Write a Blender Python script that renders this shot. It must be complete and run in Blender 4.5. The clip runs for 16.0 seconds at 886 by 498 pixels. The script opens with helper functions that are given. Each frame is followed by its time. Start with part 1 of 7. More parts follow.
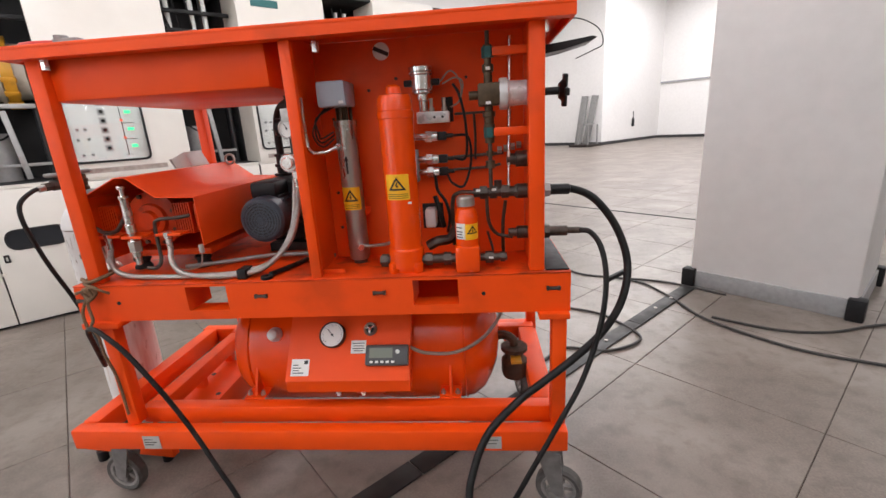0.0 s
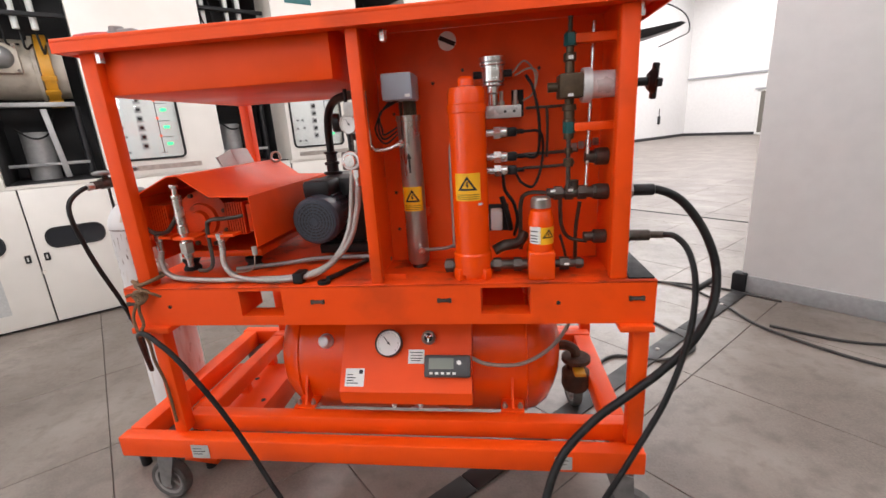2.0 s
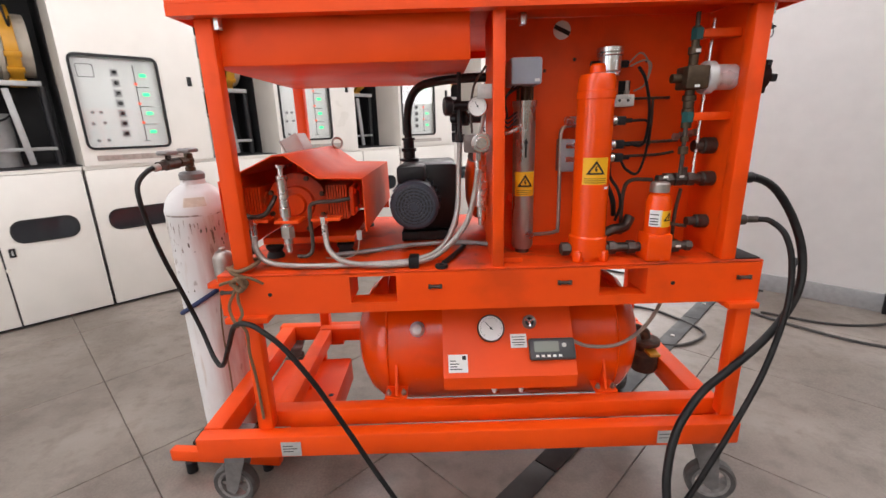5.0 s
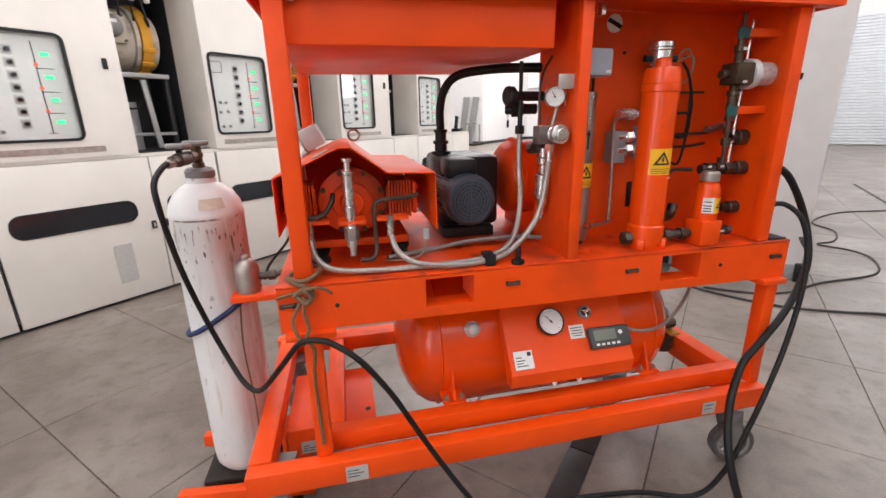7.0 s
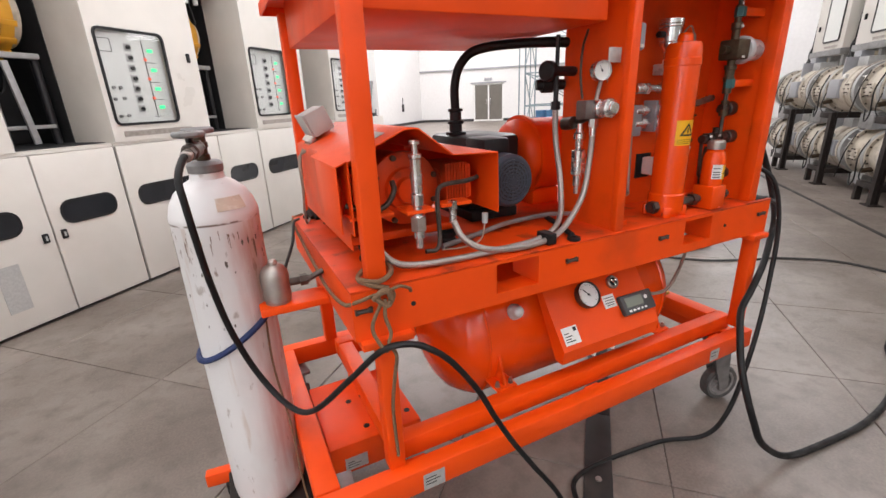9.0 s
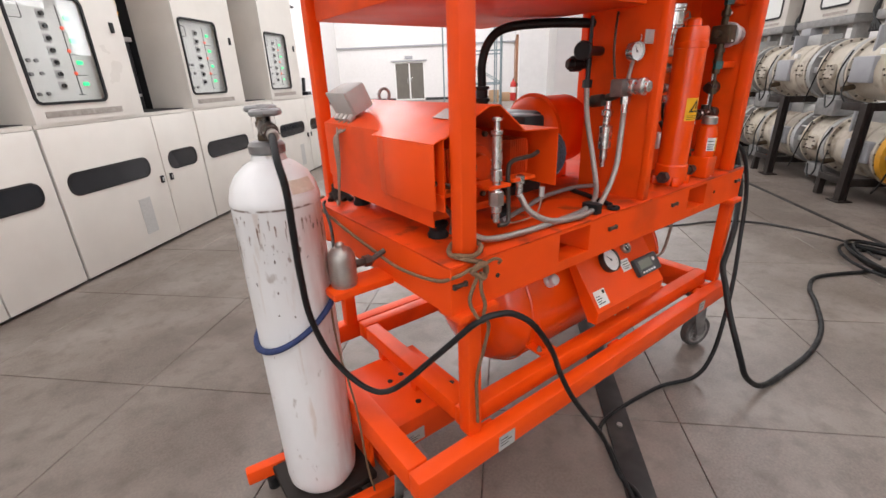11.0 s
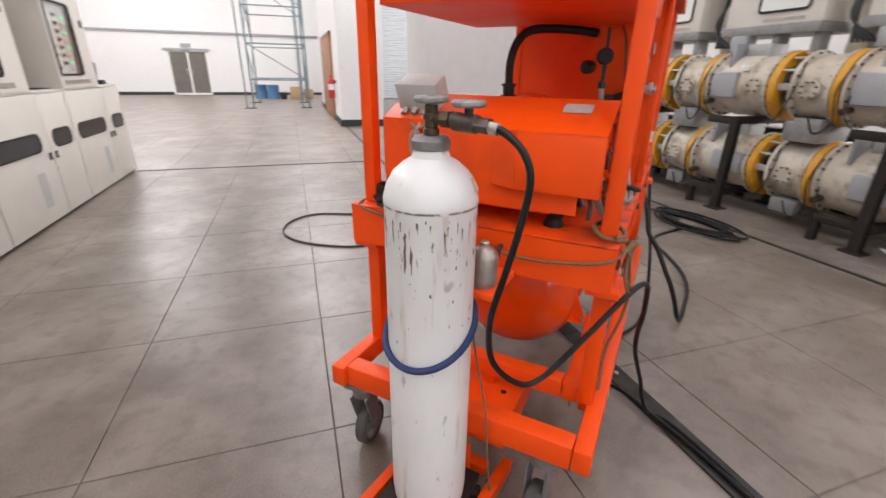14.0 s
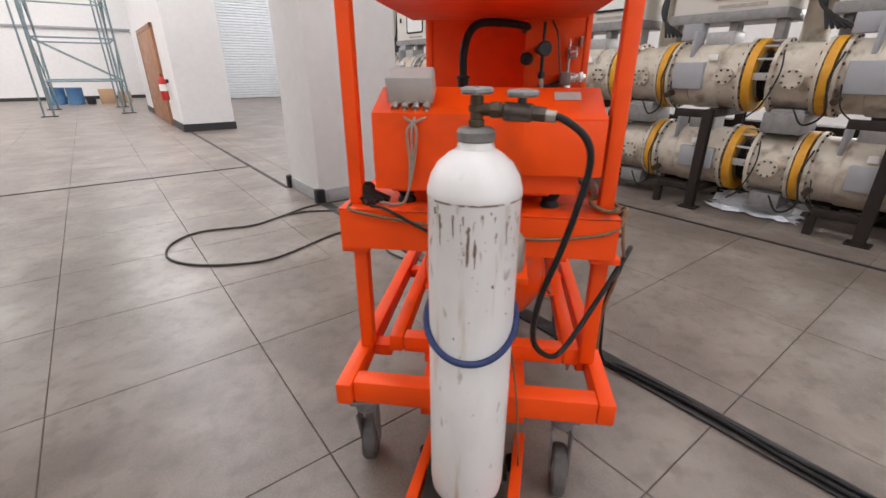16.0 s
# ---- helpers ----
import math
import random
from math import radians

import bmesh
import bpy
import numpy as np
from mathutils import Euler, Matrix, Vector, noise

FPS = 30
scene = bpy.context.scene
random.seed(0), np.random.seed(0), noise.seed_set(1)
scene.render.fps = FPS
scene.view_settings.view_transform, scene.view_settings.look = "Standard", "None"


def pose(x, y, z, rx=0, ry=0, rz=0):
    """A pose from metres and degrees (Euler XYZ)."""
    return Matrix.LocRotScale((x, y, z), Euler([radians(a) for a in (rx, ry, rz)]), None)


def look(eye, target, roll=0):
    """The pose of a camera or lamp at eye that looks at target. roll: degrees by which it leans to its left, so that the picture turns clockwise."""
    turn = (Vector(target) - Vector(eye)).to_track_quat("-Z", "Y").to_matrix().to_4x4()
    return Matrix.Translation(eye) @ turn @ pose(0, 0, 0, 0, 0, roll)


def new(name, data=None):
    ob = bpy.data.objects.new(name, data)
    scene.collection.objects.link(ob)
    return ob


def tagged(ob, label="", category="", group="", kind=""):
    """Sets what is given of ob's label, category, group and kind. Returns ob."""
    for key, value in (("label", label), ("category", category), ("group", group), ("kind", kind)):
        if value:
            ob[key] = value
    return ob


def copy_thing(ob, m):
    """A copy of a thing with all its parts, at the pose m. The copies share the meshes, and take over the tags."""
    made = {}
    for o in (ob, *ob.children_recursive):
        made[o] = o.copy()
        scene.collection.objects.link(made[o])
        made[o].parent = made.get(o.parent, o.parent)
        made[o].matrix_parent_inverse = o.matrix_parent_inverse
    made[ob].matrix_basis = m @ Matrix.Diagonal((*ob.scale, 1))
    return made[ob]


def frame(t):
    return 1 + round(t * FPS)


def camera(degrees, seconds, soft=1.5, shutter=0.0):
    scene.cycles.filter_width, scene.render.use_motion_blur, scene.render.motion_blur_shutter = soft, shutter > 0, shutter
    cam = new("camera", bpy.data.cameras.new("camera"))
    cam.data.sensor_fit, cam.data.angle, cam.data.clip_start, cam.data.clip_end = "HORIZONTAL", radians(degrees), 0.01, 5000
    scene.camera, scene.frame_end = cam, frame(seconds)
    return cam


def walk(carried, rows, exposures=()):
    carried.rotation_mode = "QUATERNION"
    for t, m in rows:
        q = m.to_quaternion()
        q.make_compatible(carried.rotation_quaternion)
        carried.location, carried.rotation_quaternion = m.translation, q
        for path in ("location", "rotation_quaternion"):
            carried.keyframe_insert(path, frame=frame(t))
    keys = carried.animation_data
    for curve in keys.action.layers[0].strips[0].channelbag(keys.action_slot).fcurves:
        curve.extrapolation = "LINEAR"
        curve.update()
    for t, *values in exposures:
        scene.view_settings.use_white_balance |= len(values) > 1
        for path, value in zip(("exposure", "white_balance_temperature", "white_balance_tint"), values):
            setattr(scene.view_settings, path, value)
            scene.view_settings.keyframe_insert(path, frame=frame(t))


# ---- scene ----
cam = camera(90.8, 16.0, shutter=0.4)
PATH = [
    (0, (-0.021, 0.015, 1.316), (-0.197, 1.934, 0.777), -3.5),
    (0.5, (-0.025, 0.006, 1.316), (-0.237, 1.918, 0.77), -3.6),
    (1, (-0.033, 0.01, 1.325), (-0.264, 1.918, 0.773), -3.7),
    (1.5, (-0.079, 0.033, 1.314), (-0.33, 1.942, 0.772), -3.5),
    (2, (-0.178, 0.097, 1.315), (-0.432, 2.006, 0.776), -3.6),
    (2.5, (-0.238, 0.129, 1.31), (-0.512, 2.035, 0.77), -3.7),
    (3, (-0.329, 0.081, 1.313), (-0.577, 1.988, 0.762), -3.3),
    (3.5, (-0.484, 0.02, 1.3), (-0.646, 1.941, 0.768), -3.0),
    (4, (-0.543, 0.027, 1.296), (-0.692, 1.946, 0.754), -2.9),
    (4.2, (-0.55, 0.057, 1.286), (-0.7, 1.98, 0.756), -2.7),
    (6.3, (-1.021, 0.032, 1.284), (-0.68, 1.92, 0.721), -1.0),
    (6.5, (-1.054, 0.066, 1.283), (-0.702, 1.952, 0.715), -1.2),
    (7, (-1.144, 0.163, 1.285), (-0.733, 2.036, 0.715), -1.2),
    (7.5, (-1.241, 0.202, 1.27), (-0.602, 2.006, 0.691), -0.5),
    (8, (-1.408, 0.203, 1.279), (-0.633, 1.947, 0.682), -2.5),
    (8.5, (-1.493, 0.262, 1.277), (-0.689, 1.985, 0.657), -2.6),
    (9, (-1.531, 0.37, 1.278), (-0.701, 2.072, 0.634), -2.4),
    (9.2, (-1.531, 0.395, 1.278), (-0.685, 2.085, 0.623), -2.5),
    (11.3, (-1.922, 0.593, 1.288), (-0.784, 2.069, 0.562), -1.4),
    (11.5, (-1.945, 0.639, 1.276), (-0.794, 2.114, 0.57), -1.1),
    (12, (-2.044, 0.745, 1.287), (-0.866, 2.194, 0.572), -1.1),
    (12.5, (-2.227, 0.805, 1.294), (-0.904, 2.12, 0.571), 0.3),
    (13, (-2.316, 0.899, 1.277), (-0.883, 2.092, 0.553), 1.6),
    (13.5, (-2.346, 1.074, 1.296), (-0.802, 2.116, 0.567), 0.8),
    (14, (-2.406, 1.18, 1.283), (-0.748, 2.01, 0.534), 1.0),
    (14.5, (-2.519, 1.208, 1.286), (-0.738, 1.7, 0.521), -2.4),
    (15, (-2.556, 1.292, 1.277), (-0.727, 1.557, 0.514), -0.0),
    (15.5, (-2.514, 1.425, 1.282), (-0.679, 1.681, 0.527), -0.2),
    (16, (-2.526, 1.573, 1.272), (-0.693, 1.819, 0.511), -0.0),
]
walk(cam, [(t, look(eye, target, roll)) for t, eye, target, roll in PATH],
     exposures=((0, 0.05), (3, 0.20), (9, 0.14), (12.5, 0.04), (14, 0.03), (15.5, -0.07), (16, -0.09)))

# ---- light ----
world = bpy.data.worlds.new("world")
scene.world = world
world.use_nodes = True
wn = world.node_tree.nodes
sky = wn.new("ShaderNodeTexSky")
sky.sky_type = "NISHITA"
sky.sun_disc = False
sky.sun_elevation, sky.sun_rotation = radians(50), radians(200)
world.node_tree.links.new(sky.outputs[0], wn["Background"].inputs[0])
wn["Background"].inputs[1].default_value = 0.12
HALL = Matrix.Rotation(radians(45), 4, "Z")


def daylight(name, u, v, z, su, sv, turn, power):
    """Area lamp that stands in for the sky's light in a roof light or window."""
    d = bpy.data.lights.new(name, "AREA")
    d.shape, d.size, d.size_y, d.energy, d.color = "RECTANGLE", su, sv, power, (1.0, 0.970, 0.985)
    ob = new(name, d)
    ob.matrix_world = HALL @ Matrix.Translation((u, v, z)) @ Euler([radians(a) for a in turn]).to_matrix().to_4x4()
    return ob


for v, share in ((-4.5, 0.55), (2.0, 1.0), (8.5, 1.4)):
    daylight("roof_light_sky", -2, v, 7.32, 20, 1.6, (0, 0, 0), 480 * share)
    daylight("roof_light_sky", 16, v, 7.32, 16, 1.6, (0, 0, 0), 880 * share)
for u, power in ((-9, 700), (-1, 620), (7, 240), (15, 300)):
    daylight("window_sky", u, -8.85, 4.2, 5.4, 3.4, (90, 0, 0), power)
# assumed window on the unseen west side, added to light the cart's front
daylight("window_sky", -13.85, 3, 4.2, 9.0, 3.4, (0, -90, 0), 240)

# ---- materials ----


def material(name, rgb, rough=0.5, metal=0.0, grain=0.0, grain_scale=60.0, stain=0.0, stain_rgb=(0.1, 0.08, 0.06), stain_scale=3.0,
             stain_edge=(0.55, 0.7), bump=0.0, bump_scale=200.0, stretch=None, coat=0.0, obj_var=0.0, emit=0.0, wear_rough=0.12,
             gloss=0.5, patch=0.0, patch_rgb=(0.5, 0.5, 0.5), patch_scale=1.0, patch_edge=(0.5, 0.65), speck=0.0, speck_rgb=(0.1, 0.1, 0.1), speck_scale=9.0, speck_edge=(0.56, 0.68)):
    m = bpy.data.materials.new(name)
    m.use_nodes = True
    t = m.node_tree
    b = t.nodes["Principled BSDF"]
    b.inputs["Roughness"].default_value, b.inputs["Metallic"].default_value = rough, metal
    b.inputs["Coat Weight"].default_value = coat
    b.inputs["Specular IOR Level"].default_value = gloss
    b.inputs["Coat Roughness"].default_value = 0.15
    geo = t.nodes.new("ShaderNodeNewGeometry")

    def noise_at(scale, detail=6.0):
        n = t.nodes.new("ShaderNodeTexNoise")
        n.inputs["Scale"].default_value, n.inputs["Detail"].default_value = scale, detail
        if stretch:
            s = t.nodes.new("ShaderNodeVectorMath")
            s.operation = "MULTIPLY"
            s.inputs[1].default_value = stretch
            t.links.new(geo.outputs["Position"], s.inputs[0])
            t.links.new(s.outputs[0], n.inputs["Vector"])
        else:
            t.links.new(geo.outputs["Position"], n.inputs["Vector"])
        return n.outputs[0]

    def mix(a, b_rgb, fac, mode="MIX"):
        x = t.nodes.new("ShaderNodeMix")
        x.data_type, x.blend_type = "RGBA", mode
        t.links.new(fac, x.inputs[0])
        if isinstance(a, tuple):
            x.inputs[6].default_value = (*a, 1)
        else:
            t.links.new(a, x.inputs[6])
        x.inputs[7].default_value = (*b_rgb, 1)
        return x.outputs[2]

    def ramp(src, lo, hi, a=0.0, c=1.0):
        r = t.nodes.new("ShaderNodeMapRange")
        r.inputs[1].default_value, r.inputs[2].default_value, r.inputs[3].default_value, r.inputs[4].default_value = lo, hi, a, c
        t.links.new(src, r.inputs[0])
        return r.outputs[0]

    col = rgb
    if grain:
        col = mix(col, tuple(c * (1 - grain) for c in rgb), ramp(noise_at(grain_scale), 0.35, 0.7))
        t.links.new(ramp(noise_at(grain_scale * 0.4), 0.3, 0.7, max(rough - wear_rough, 0.05), min(rough + wear_rough, 1)), b.inputs["Roughness"])
    if stain:
        col = mix(col, stain_rgb, ramp(noise_at(stain_scale, 9.0), *stain_edge, 0.0, stain))
    if patch:
        col = mix(col, patch_rgb, ramp(noise_at(patch_scale, 4.0), *patch_edge, 0.0, patch))
    if speck:
        col = mix(col, speck_rgb, ramp(noise_at(speck_scale, 8.0), *speck_edge, 0.0, speck))
    if obj_var:
        info = t.nodes.new("ShaderNodeObjectInfo")
        col = mix(col, tuple(c * 0.6 for c in rgb), ramp(info.outputs["Random"], 0, 1, 0, obj_var))
    if isinstance(col, tuple):
        b.inputs["Base Color"].default_value = (*col, 1)
    else:
        t.links.new(col, b.inputs["Base Color"])
    if bump:
        bp = t.nodes.new("ShaderNodeBump")
        bp.inputs["Strength"].default_value, bp.inputs["Distance"].default_value = bump, 0.002
        t.links.new(noise_at(bump_scale), bp.inputs["Height"])
        t.links.new(bp.outputs[0], b.inputs["Normal"])
    if emit:
        b.inputs["Emission Color"].default_value = (*rgb, 1)
        b.inputs["Emission Strength"].default_value = emit
    return m


ORANGE = material("orange_paint", (0.90, 0.076, 0.002), 0.47, gloss=0.33, grain=0.10, grain_scale=7, stain=0.4, stain_rgb=(0.36, 0.038, 0.006), stain_scale=5.0, stain_edge=(0.57, 0.75), bump=0.06, bump_scale=120, patch=0.25, patch_rgb=(0.93, 0.105, 0.006), patch_scale=2.2, patch_edge=(0.45, 0.7))
TANKPAINT = material("orange_gloss", (0.90, 0.076, 0.002), 0.2, gloss=0.4, grain=0.1, grain_scale=5, bump=0.05, bump_scale=60, coat=0.25, stain=0.25, stain_rgb=(0.4, 0.04, 0.008), stain_scale=9, stain_edge=(0.6, 0.75))
CONCRETE = material("slab_concrete", (0.215, 0.178, 0.150), 0.36, grain=0.30, grain_scale=110, stain=0.55, stain_rgb=(0.115, 0.088, 0.071), stain_scale=0.85, stain_edge=(0.42, 0.66), obj_var=0.14, wear_rough=0.05, patch=0.75, patch_rgb=(0.33, 0.285, 0.25), patch_scale=1.9, patch_edge=(0.42, 0.70), speck=0.55, speck_rgb=(0.10, 0.077, 0.063), speck_scale=11, speck_edge=(0.48, 0.74), bump=0.04, bump_scale=160)
JOINT = material("slab_joint", (0.125, 0.098, 0.082), 0.9, grain=0.5, grain_scale=9)
WALL = material("white_plaster", (0.73, 0.715, 0.70), 0.7, grain=0.05, grain_scale=9, stain=0.08, stain_rgb=(0.55, 0.52, 0.48), stain_scale=0.9, bump=0.08, bump_scale=90)
SKIRT = material("grey_skirting", (0.33, 0.33, 0.33), 0.6, grain=0.15, grain_scale=30)
BLACKSKIRT = material("dark_skirting", (0.03, 0.03, 0.032), 0.5, grain=0.2, grain_scale=20)
ROOFM = material("roof_sheet", (0.72, 0.72, 0.72), 0.6, grain=0.06, grain_scale=4)
CREAM = material("cream_enamel", (0.66, 0.63, 0.575), 0.38, grain=0.05, grain_scale=5, stain=0.14, stain_rgb=(0.5, 0.43, 0.35), stain_scale=2.2, bump=0.04, bump_scale=180, patch=0.12, patch_rgb=(0.6, 0.54, 0.46), patch_scale=0.9)
CREAMSIDE = material("beige_enamel", (0.68, 0.63, 0.56), 0.42, grain=0.06, grain_scale=5, stain=0.15, stain_rgb=(0.4, 0.34, 0.28), stain_scale=2.0)
BLACK = material("black_rubber", (0.012, 0.012, 0.013), 0.55, gloss=0.3, grain=0.3, grain_scale=40, bump=0.1)
HOSE = material("black_hose", (0.010, 0.010, 0.010), 0.5, gloss=0.3, grain=0.25, grain_scale=80, stain=0.3, stain_rgb=(0.045, 0.04, 0.036), stain_scale=14)
CABLE = material("dusty_cable", (0.045, 0.042, 0.04), 0.6, grain=0.3, grain_scale=50, stain=0.4, stain_rgb=(0.12, 0.1, 0.085), stain_scale=8)
# near-black; in the cabinet recesses it stands in for shade
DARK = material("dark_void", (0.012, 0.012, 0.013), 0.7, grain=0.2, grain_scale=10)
STEEL = material("bright_steel", (0.80, 0.79, 0.77), 0.22, 0.9, grain=0.2, grain_scale=60)
BRUSHED = material("brushed_steel", (0.46, 0.42, 0.38), 0.42, 0.85, grain=0.25, grain_scale=30, stain=0.25, stain_rgb=(0.24, 0.19, 0.15), stain_scale=9)
PIPE = material("dull_pipe", (0.105, 0.085, 0.073), 0.42, 0.7, grain=0.35, grain_scale=60, stain=0.5, stain_rgb=(0.04, 0.03, 0.026), stain_scale=20)
BRASS = material("tarnished_brass", (0.105, 0.074, 0.046), 0.45, 0.65, grain=0.3, grain_scale=70)
BRAID = material("braided_steel", (0.5, 0.47, 0.43), 0.42, 0.7, grain=0.45, grain_scale=420, bump=0.5, bump_scale=600)
GREY = material("grey_enamel", (0.33, 0.335, 0.35), 0.45, grain=0.08, grain_scale=12)
BLUEGREY = material("blue_grey_cast", (0.36, 0.39, 0.45), 0.4, grain=0.1, grain_scale=20)
MIDGREY = material("galvanised_grey", (0.27, 0.265, 0.26), 0.5, 0.3, grain=0.25, grain_scale=18)
MOTOR = material("motor_slate", (0.055, 0.068, 0.092), 0.42, grain=0.2, grain_scale=30)
PUMPBLK = material("pump_black", (0.014, 0.014, 0.016), 0.42, gloss=0.35, grain=0.2, grain_scale=20)
YELLOW = material("yellow_label", (0.9, 0.46, 0.01), 0.45, grain=0.05, grain_scale=60)
YBAND = material("yellow_band", (0.66, 0.32, 0.02), 0.5, grain=0.15, grain_scale=15, stain=0.35, stain_rgb=(0.25, 0.13, 0.04), stain_scale=9)
INK = material("ink_black", (0.012, 0.012, 0.012), 0.6)
PAPER = material("label_white", (0.78, 0.77, 0.74), 0.5, grain=0.06, grain_scale=60)
TAG = material("tag_grey", (0.5, 0.5, 0.48), 0.4, 0.2, grain=0.15, grain_scale=80)
LCD = material("lcd_green_grey", (0.20, 0.22, 0.18), 0.25)
DIAL = material("dial_white", (0.82, 0.81, 0.78), 0.4)
BOTTLE = material("flaked_white_paint", (0.75, 0.735, 0.72), 0.36, grain=0.1, grain_scale=6, stain=0.6, stain_rgb=(0.30, 0.23, 0.185), stain_scale=30, stain_edge=(0.66, 0.72), bump=0.1, bump_scale=70, stretch=(1, 1, 0.45), patch=0.35, patch_rgb=(0.56, 0.515, 0.48), patch_scale=13, patch_edge=(0.5, 0.78))


def bottle_wear(m, cx, cy, shoulder):
    """Rust runs below the shoulder seam and a red smear down one flank."""
    t = m.node_tree
    b = t.nodes["Principled BSDF"]
    geo = t.nodes.new("ShaderNodeNewGeometry")
    sep = t.nodes.new("ShaderNodeSeparateXYZ")
    t.links.new(geo.outputs["Position"], sep.inputs[0])

    def rng(src, lo, hi, a=0.0, c=1.0):
        r = t.nodes.new("ShaderNodeMapRange")
        for k, v in enumerate((lo, hi, a, c)):
            r.inputs[k + 1].default_value = v
        t.links.new(src, r.inputs[0])
        return r.outputs[0]

    def op(kind, a, c):
        n = t.nodes.new("ShaderNodeMath")
        n.operation = kind
        for k, v in enumerate((a, c)):
            if isinstance(v, (int, float)):
                n.inputs[k].default_value = v
            else:
                t.links.new(v, n.inputs[k])
        return n.outputs[0]

    def runs(scale, squash):
        v = t.nodes.new("ShaderNodeVectorMath")
        v.operation = "MULTIPLY"
        v.inputs[1].default_value = (1, 1, squash)
        n = t.nodes.new("ShaderNodeTexNoise")
        n.inputs["Scale"].default_value, n.inputs["Detail"].default_value = scale, 7.0
        t.links.new(geo.outputs["Position"], v.inputs[0])
        t.links.new(v.outputs[0], n.inputs["Vector"])
        return n.outputs[0]

    def blend(rgb, fac):
        x = t.nodes.new("ShaderNodeMix")
        x.data_type = "RGBA"
        t.links.new(b.inputs["Base Color"].links[0].from_socket, x.inputs[6])
        x.inputs[7].default_value = (*rgb, 1)
        t.links.new(fac, x.inputs[0])
        t.links.new(x.outputs[2], b.inputs["Base Color"])

    z = sep.outputs[2]
    under = op("MULTIPLY", rng(z, shoulder - 0.002, shoulder - 0.006), rng(z, shoulder - 0.30, shoulder - 0.02, -0.02, 0.05))
    under = op("MULTIPLY", under, rng(z, shoulder + 0.002, shoulder - 0.002))
    below = rng(z, shoulder - 0.003, shoulder - 0.006)
    wide = rng(op("ADD", runs(24, 0.12), under), 0.59, 0.72)
    blend((0.46, 0.31, 0.20), op("MULTIPLY", op("MULTIPLY", wide, below), 0.8))
    core = rng(op("ADD", runs(48, 0.30), under), 0.675, 0.735)
    blend((0.17, 0.085, 0.05), op("MULTIPLY", op("MULTIPLY", core, below), 0.9))
    seam = op("MULTIPLY", rng(z, shoulder - 0.005, shoulder - 0.002), rng(z, shoulder + 0.003, shoulder))
    blend((0.17, 0.12, 0.09), op("MULTIPLY", seam, rng(runs(40, 1.0), 0.46, 0.56)))
    side = op("ADD", op("MULTIPLY", op("SUBTRACT", sep.outputs[0], cx), 7.6), op("MULTIPLY", op("SUBTRACT", sep.outputs[1], cy), -5.6))
    smear = op("MULTIPLY", rng(side, 0.45, 0.95), rng(runs(20, 0.13), 0.40, 0.62))
    blend((0.50, 0.235, 0.205), op("MULTIPLY", op("MULTIPLY", smear, rng(z, shoulder + 0.01, shoulder - 0.05)), 0.75))


bottle_wear(BOTTLE, -1.572, 1.63, 1.016)
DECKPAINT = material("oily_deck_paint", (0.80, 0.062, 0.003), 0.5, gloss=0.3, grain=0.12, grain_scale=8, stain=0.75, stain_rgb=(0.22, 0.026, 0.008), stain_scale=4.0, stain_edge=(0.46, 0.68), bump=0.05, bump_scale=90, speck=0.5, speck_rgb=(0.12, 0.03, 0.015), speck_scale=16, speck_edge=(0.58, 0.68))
RUSTY = material("rusty_casting", (0.10, 0.048, 0.028), 0.7, 0.2, grain=0.5, grain_scale=45, stain=0.5, stain_rgb=(0.03, 0.02, 0.016), stain_scale=18)
FADED = material("faded_sticker", (0.58, 0.47, 0.37), 0.6, grain=0.2, grain_scale=30, patch=0.5, patch_rgb=(0.68, 0.62, 0.55), patch_scale=40)
PLASTIC = material("grey_plastic", (0.46, 0.45, 0.425), 0.5, grain=0.08, grain_scale=25)
ALLOY = material("bright_alloy", (0.66, 0.655, 0.645), 0.34, 0.25, grain=0.15, grain_scale=40)
ROPE = material("hemp_rope", (0.24, 0.14, 0.075), 0.9, grain=0.5, grain_scale=260, bump=0.6, bump_scale=400)
BLUE = material("blue_strap", (0.018, 0.035, 0.12), 0.7, grain=0.3, grain_scale=120)
WHEEL = material("caster_wheel", (0.27, 0.25, 0.24), 0.5, grain=0.3, grain_scale=40, stain=0.4, stain_rgb=(0.1, 0.09, 0.08), stain_scale=20)
TYRE = material("grey_tyre", (0.09, 0.083, 0.078), 0.65, grain=0.3, grain_scale=50)
STRIP = material("black_cover_strip", (0.022, 0.02, 0.019), 0.55, grain=0.3, grain_scale=25, stain=0.35, stain_rgb=(0.09, 0.075, 0.06), stain_scale=7)
GLASS = bpy.data.materials.new("window_glass")
GLASS.use_nodes = True
_g = GLASS.node_tree.nodes["Principled BSDF"]
_g.inputs["Transmission Weight"].default_value, _g.inputs["Roughness"].default_value, _g.inputs["IOR"].default_value = 1.0, 0.02, 1.45
PANELW = material("panel_white", (0.72, 0.735, 0.70), 0.5, grain=0.05, grain_scale=30)
LEDG = material("green_lamp", (0.05, 0.9, 0.35), 0.4, emit=1.0)
LEDR = material("red_lamp", (0.9, 0.12, 0.06), 0.4, emit=0.6)
GISCREAM = material("aged_cream_casting", (0.56, 0.505, 0.415), 0.42, grain=0.15, grain_scale=14, stain=0.75, stain_rgb=(0.19, 0.135, 0.09), stain_scale=7.5, stain_edge=(0.52, 0.70), bump=0.12, bump_scale=90, patch=0.3, patch_rgb=(0.42, 0.33, 0.22), patch_scale=2.4)
RUSTBEAM = material("dark_brown_beam", (0.024, 0.017, 0.014), 0.65, gloss=0.3, grain=0.3, grain_scale=20)
